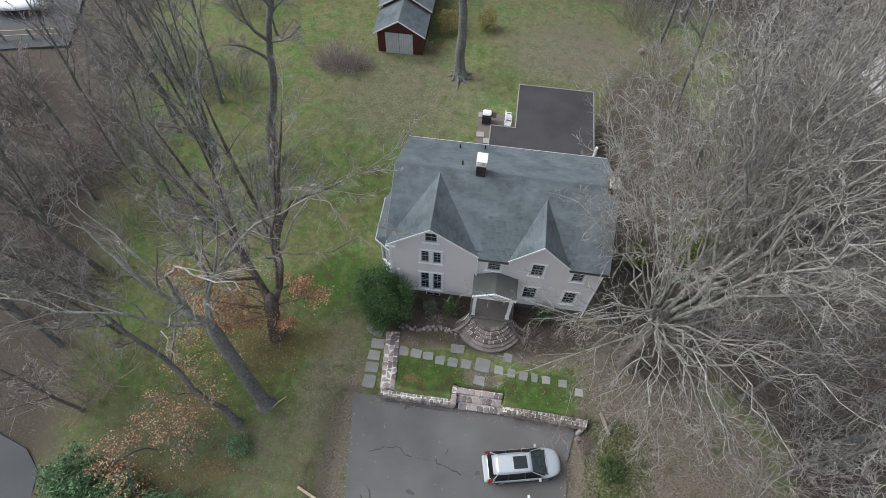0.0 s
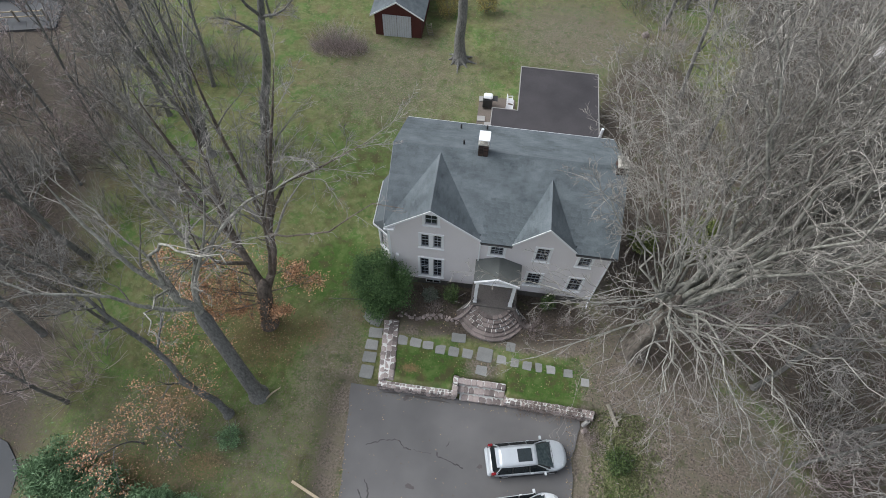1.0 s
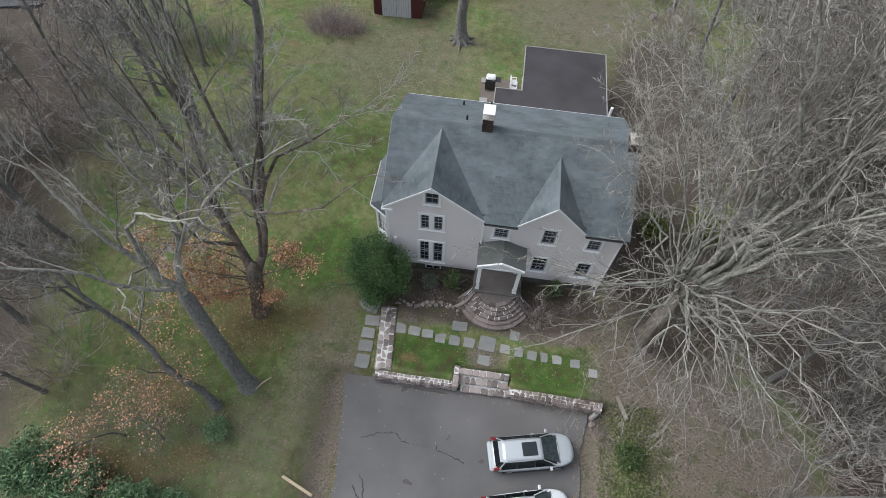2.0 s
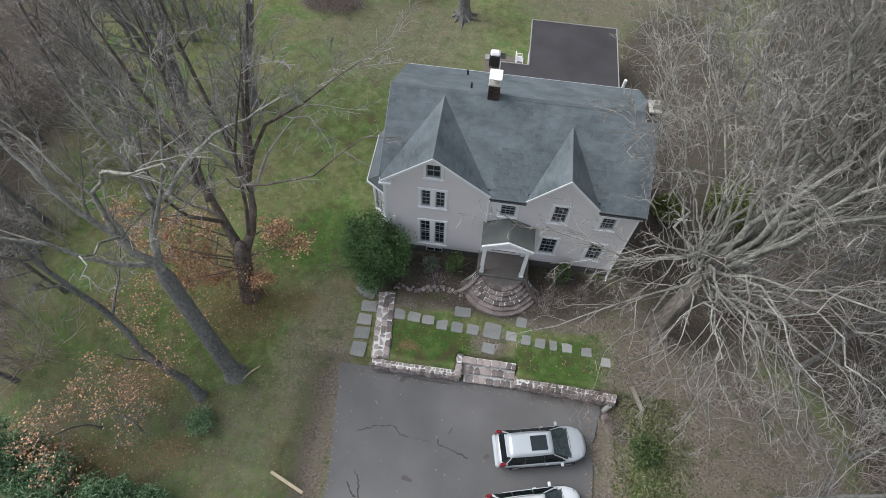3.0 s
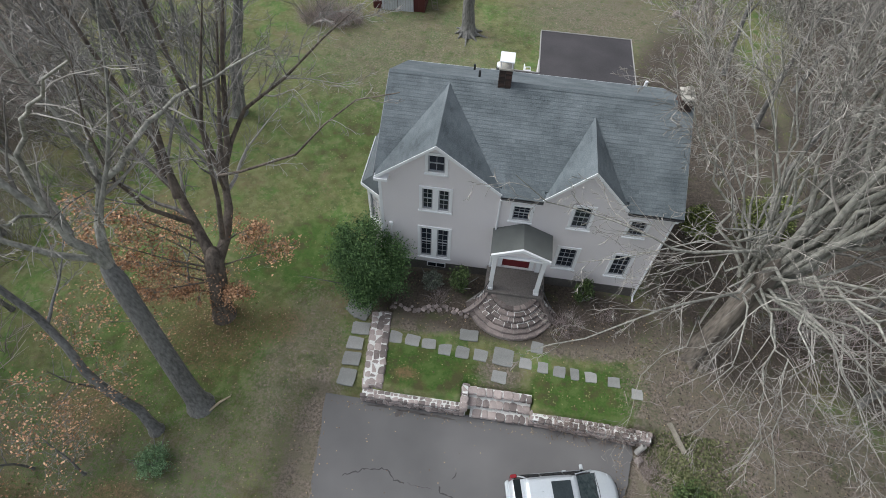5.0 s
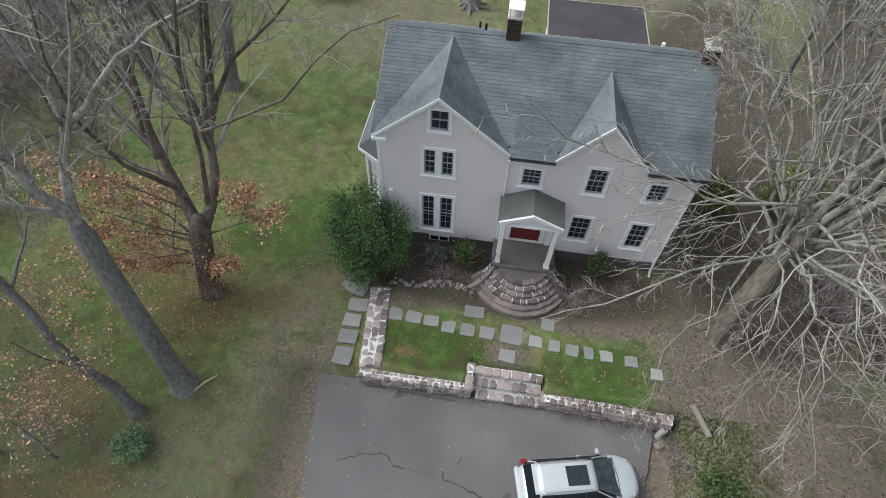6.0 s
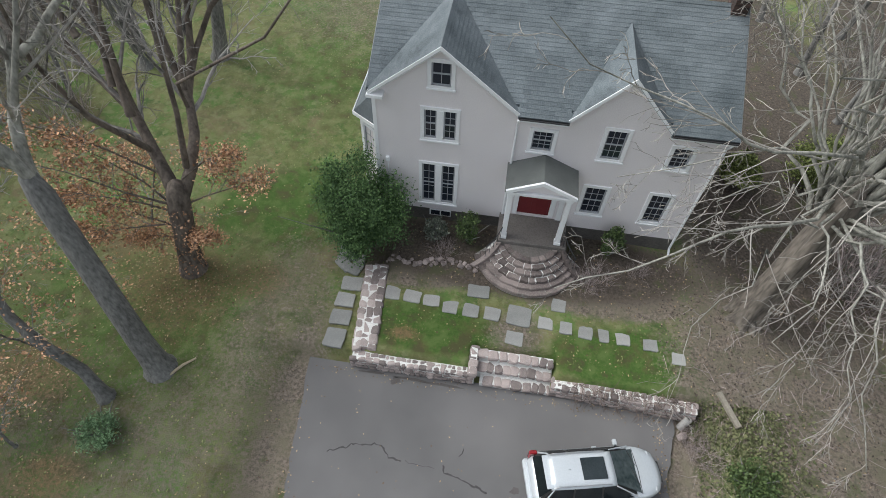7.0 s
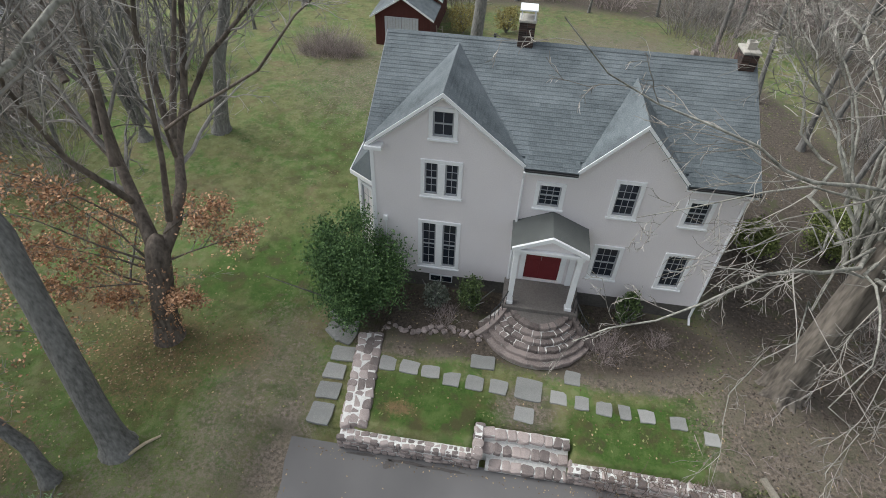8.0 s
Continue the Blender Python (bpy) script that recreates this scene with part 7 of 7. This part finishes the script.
scatter("fallen_leaves", "dry fallen leaves strewn over the lawn", 42000, (-26, 18, -2, 40), lambda x, y, r: (r.uniform(0, 1, len(x)) < 0.05 + 0.8 * cover(x, y)[0] + 0.25 * cover(x, y)[1]) & not_built(x, y), 0.06, M_LITTER, 3)
scatter("fallen_leaves", "pale dry leaves on the front lawn", 700, (-5, 7, 8.5, 14), lambda x, y, r: (r.uniform(0, 1, len(x)) < 0.5) & not_built(x, y), 0.07, M_LITTER, 4)
scatter("grass_tufts", "short uneven tufts of grass", 22000, (-24, 18, -2, 34), lambda x, y, r: (r.uniform(0, 1, len(x)) > 0.25 + cover(x, y)[1]) & not_built(x, y), 0.085, M_GRASS_TUFT, 5, 0.55, 0.03)

def drive_edge(x, y, r):
    by_wall = (y > 7.35 - 0.02 * x) & (y < 7.8) & (r.uniform(0, 1, len(x)) < 0.5 * (y - 6.9))
    right = (x > 5.35) & (x < 5.75) & (r.uniform(0, 1, len(x)) < 0.8)
    left = (x < -5.95 - 0.12 * np.maximum(y - 3, 0)) & (r.uniform(0, 1, len(x)) < 0.35)
    return by_wall | right | left | (r.uniform(0, 1, len(x)) < 0.012)


rng_e = np.random.default_rng(12)
ex, ey = rng_e.uniform(-6.5, 5.8, 9000), rng_e.uniform(0, 7.9, 9000)
sel = drive_edge(ex, ey, rng_e)
ev, ef = leaf_quads(np.stack([ex[sel], ey[sel], np.full(sel.sum(), DRIVE_Z + 0.012)], -1), 0.06, rng_e, 0.85)
tagged(new("fallen_leaves", raw_mesh("fallen_leaves", ev, ef, M_LITTER)), "leaf debris along the edges of the drive", "leaves", kind="stuff")

# sticks and twigs dropped under the great tree and in the rough grass by the drive
rng_s = np.random.default_rng(51)
sticks = Tubes()
for _ in range(330):
    if rng_s.uniform() < 0.7:
        x, y = rng_s.normal(9.5, 2.6), rng_s.normal(9.0, 2.8)
    else:
        x, y = rng_s.uniform(6.6, 9.5), rng_s.uniform(0.5, 7.5)
    if x < 6.5 and y < 8.9 or x < 4.5:
        continue
    a, L = rng_s.uniform(0, math.tau), rng_s.uniform(0.15, 0.8)
    d = np.array([math.cos(a), math.sin(a), 0.0])
    p = np.array([x, y, 0.0])
    pts = [p, p + d * L * 0.5 + rng_s.normal(0, 0.04, 3), p + d * L + rng_s.normal(0, 0.06, 3)]
    pts = [np.array([q[0], q[1], float(height(q[0], q[1])) + 0.02 + abs(rng_s.normal(0, 0.02))]) for q in pts]
    sticks.add(pts, [0.010, 0.008, 0.005], 3)
tagged(new("fallen_sticks", sticks.mesh("fallen_sticks", M_TWIG_RED, False)), "small dead sticks strewn on the ground", "twigs", kind="stuff")
scatter("fallen_leaves", "drift of orange-brown leaves on the lawn", 16000, (-21, -8.5, -1, 14), lambda x, y, r: (r.uniform(0, 1, len(x)) < 0.55 * np.exp(-((x + 15.6) / 1.6) ** 2 - ((y - 5.6) / 1.1) ** 2) + 0.5 * np.exp(-((x + 17.0) / 2.4) ** 2 - ((y - 1.2) / 1.0) ** 2) + 0.8 * np.exp(-((x + 12.6) / 2.0) ** 2 - ((y - 10.2) / 1.7) ** 2)), 0.085, M_LITTER, 21)
scatter("grass_tufts", "rough olive grass beside the drive", 14000, (6.3, 10.5, -1, 8.2), lambda x, y, r: (r.uniform(0, 1, len(x)) < np.exp(-((x - 7.9) / 1.6) ** 2)) & not_built(x, y), 0.13, M_ROUGH, 15, 0.2, 0.05)
scatter("fallen_leaves", "brown leaf debris under the great tree", 9000, (5.5, 14, 4, 17), lambda x, y, r: (r.uniform(0, 1, len(x)) < 0.55) & not_built(x, y), 0.08, M_LITTER_BROWN, 16)
solo("cut_branch", rod([(0, 0, 0.06), (0.5, 0.05, 0.08), (0.95, 0.02, 0.06)], [0.055, 0.05, 0.035], 8), M_WOODPALE, "pale stripped branch lying by the trunk", "branch", pose(-11.0, 6.3, float(height(-11, 6.3)), 0, 0, 48))
solo("timber", box(0, 1.7, -0.07, 0.07, 0.0, 0.12, 0.015), M_WOODPALE, "pale timber lying in the grass", "timber", pose(-8.45, 2.45, float(height(-8.4, 2.4)), 0, 0, -22))
solo("timber", box(0, 1.25, -0.09, 0.09, 0.0, 0.14, 0.015), M_WOODGREY, "weathered fence post lying in the grass", "timber", pose(7.42, 8.55, float(height(7.5, 8.2)), 0, 0, -68))

# ---- what shows through the trees: a neighbour's roof, and a covered boat in a yard ----
neighbour = thing("neighbour_house", "pale neighbouring house with a grey roof behind the trees", "house", pose(33.5, 38, -0.3, 0, 0, 24))
part("wall", prism([(-4, -3, -0.5), (4, -3, -0.5), (4, 3, -0.5), (-4, 3, -0.5)], (0, 0, 4.3)), M_STUCCO, neighbour)
for e in (-3.4, 3.4):
    part("roof", prism([(-4.4, 0, 6.3), (4.4, 0, 6.3), (4.4, e, 3.7), (-4.4, e, 3.7)], (0, 0, -0.15)), M_ROAD, neighbour, "grey roof slope")
part("gable", prism([(-4, -3, 3.8), (-4, 3, 3.8), (-4, 0, 6.1)], (0.2, 0, 0)), M_STUCCO, neighbour)
for u in (-2.2, 0.0, 2.2):
    window(neighbour, u - 0.45, u + 0.45, 1.2, 2.6, 1, 2, 4, lambda a, dd, z: Vector((a, -3 + dd - 0.06, z)))
yard = solo("far_yard", outline_sheet([(-50, 37.5), (-38, 39.5), (-36, 32.5), (-48, 29.5)], 0.18, 0.6), M_ROAD, "grey paved yard beyond the wood", "yard", kind="structure")
boat = thing("covered_boat", "small boat under a crumpled white cover", "boat", pose(-41.8, 36.0, 0.2, 0, 0, 8))
hull = loft([[(x, s * w, z) for s, w, z in ((-1, 0.15, 0.3), (-1, h, 0.75), (-1, h * 0.9, 1.0), (0, 0, 1.0 + 0.25 * h), (1, h * 0.9, 1.0), (1, h, 0.75), (1, 0.15, 0.3))] for x, h in ((-2.3, 0.75), (-1.2, 0.95), (0, 1.0), (1.2, 0.8), (2.2, 0.2))])
for v in hull.verts:
    v.co.z += rwood.uniform(-0.06, 0.06)
part("cover", hull, M_WHITE, boat)
for x in (-1.2, 0.9):
    part("trestle", box(x - 0.08, x + 0.08, -0.6, 0.6, 0.0, 0.42), M_WOODGREY, boat)
for k, (a, b_) in enumerate((((-48, 30.7), (-37, 33.3)), ((-48.5, 30.7), (-49, 37.5)))):
    fence = thing("fence", "low pale timber fence round the yard", "fence")
    d = Vector((b_[0] - a[0], b_[1] - a[1], 0))
    n = int(d.length / 2)
    for q in range(n + 1):
        p = Vector((*a, 0)) + d * q / n
        part("post", box(p.x - 0.06, p.x + 0.06, p.y - 0.06, p.y + 0.06, -0.3, 1.2), M_WOODGREY, fence)
    for z in (0.5, 0.95):
        part("rail", rod([(*a, z + 0.1), (*b_, z + 0.1)], 0.05, 4), M_WOODPALE, fence)
shrub("shrub", "yellowish shrub beside the shed", -5.2, 39.2, 1.3, 1.1, 2500, 0.1, M_YELLOW, 31)
shrub("shrub", "yellowish shrub behind the thick tree", -2.2, 40.2, 1.2, 1.0, 2000, 0.1, M_YELLOW, 32)

# the plan above is laid out in units of 1.1 m: bring it to metres
for ob in list(scene.objects):
    if ob.parent is None and ob.type not in ("CAMERA", "LIGHT"):
        ob.matrix_basis = Matrix.Scale(UNIT, 4) @ ob.matrix_basis
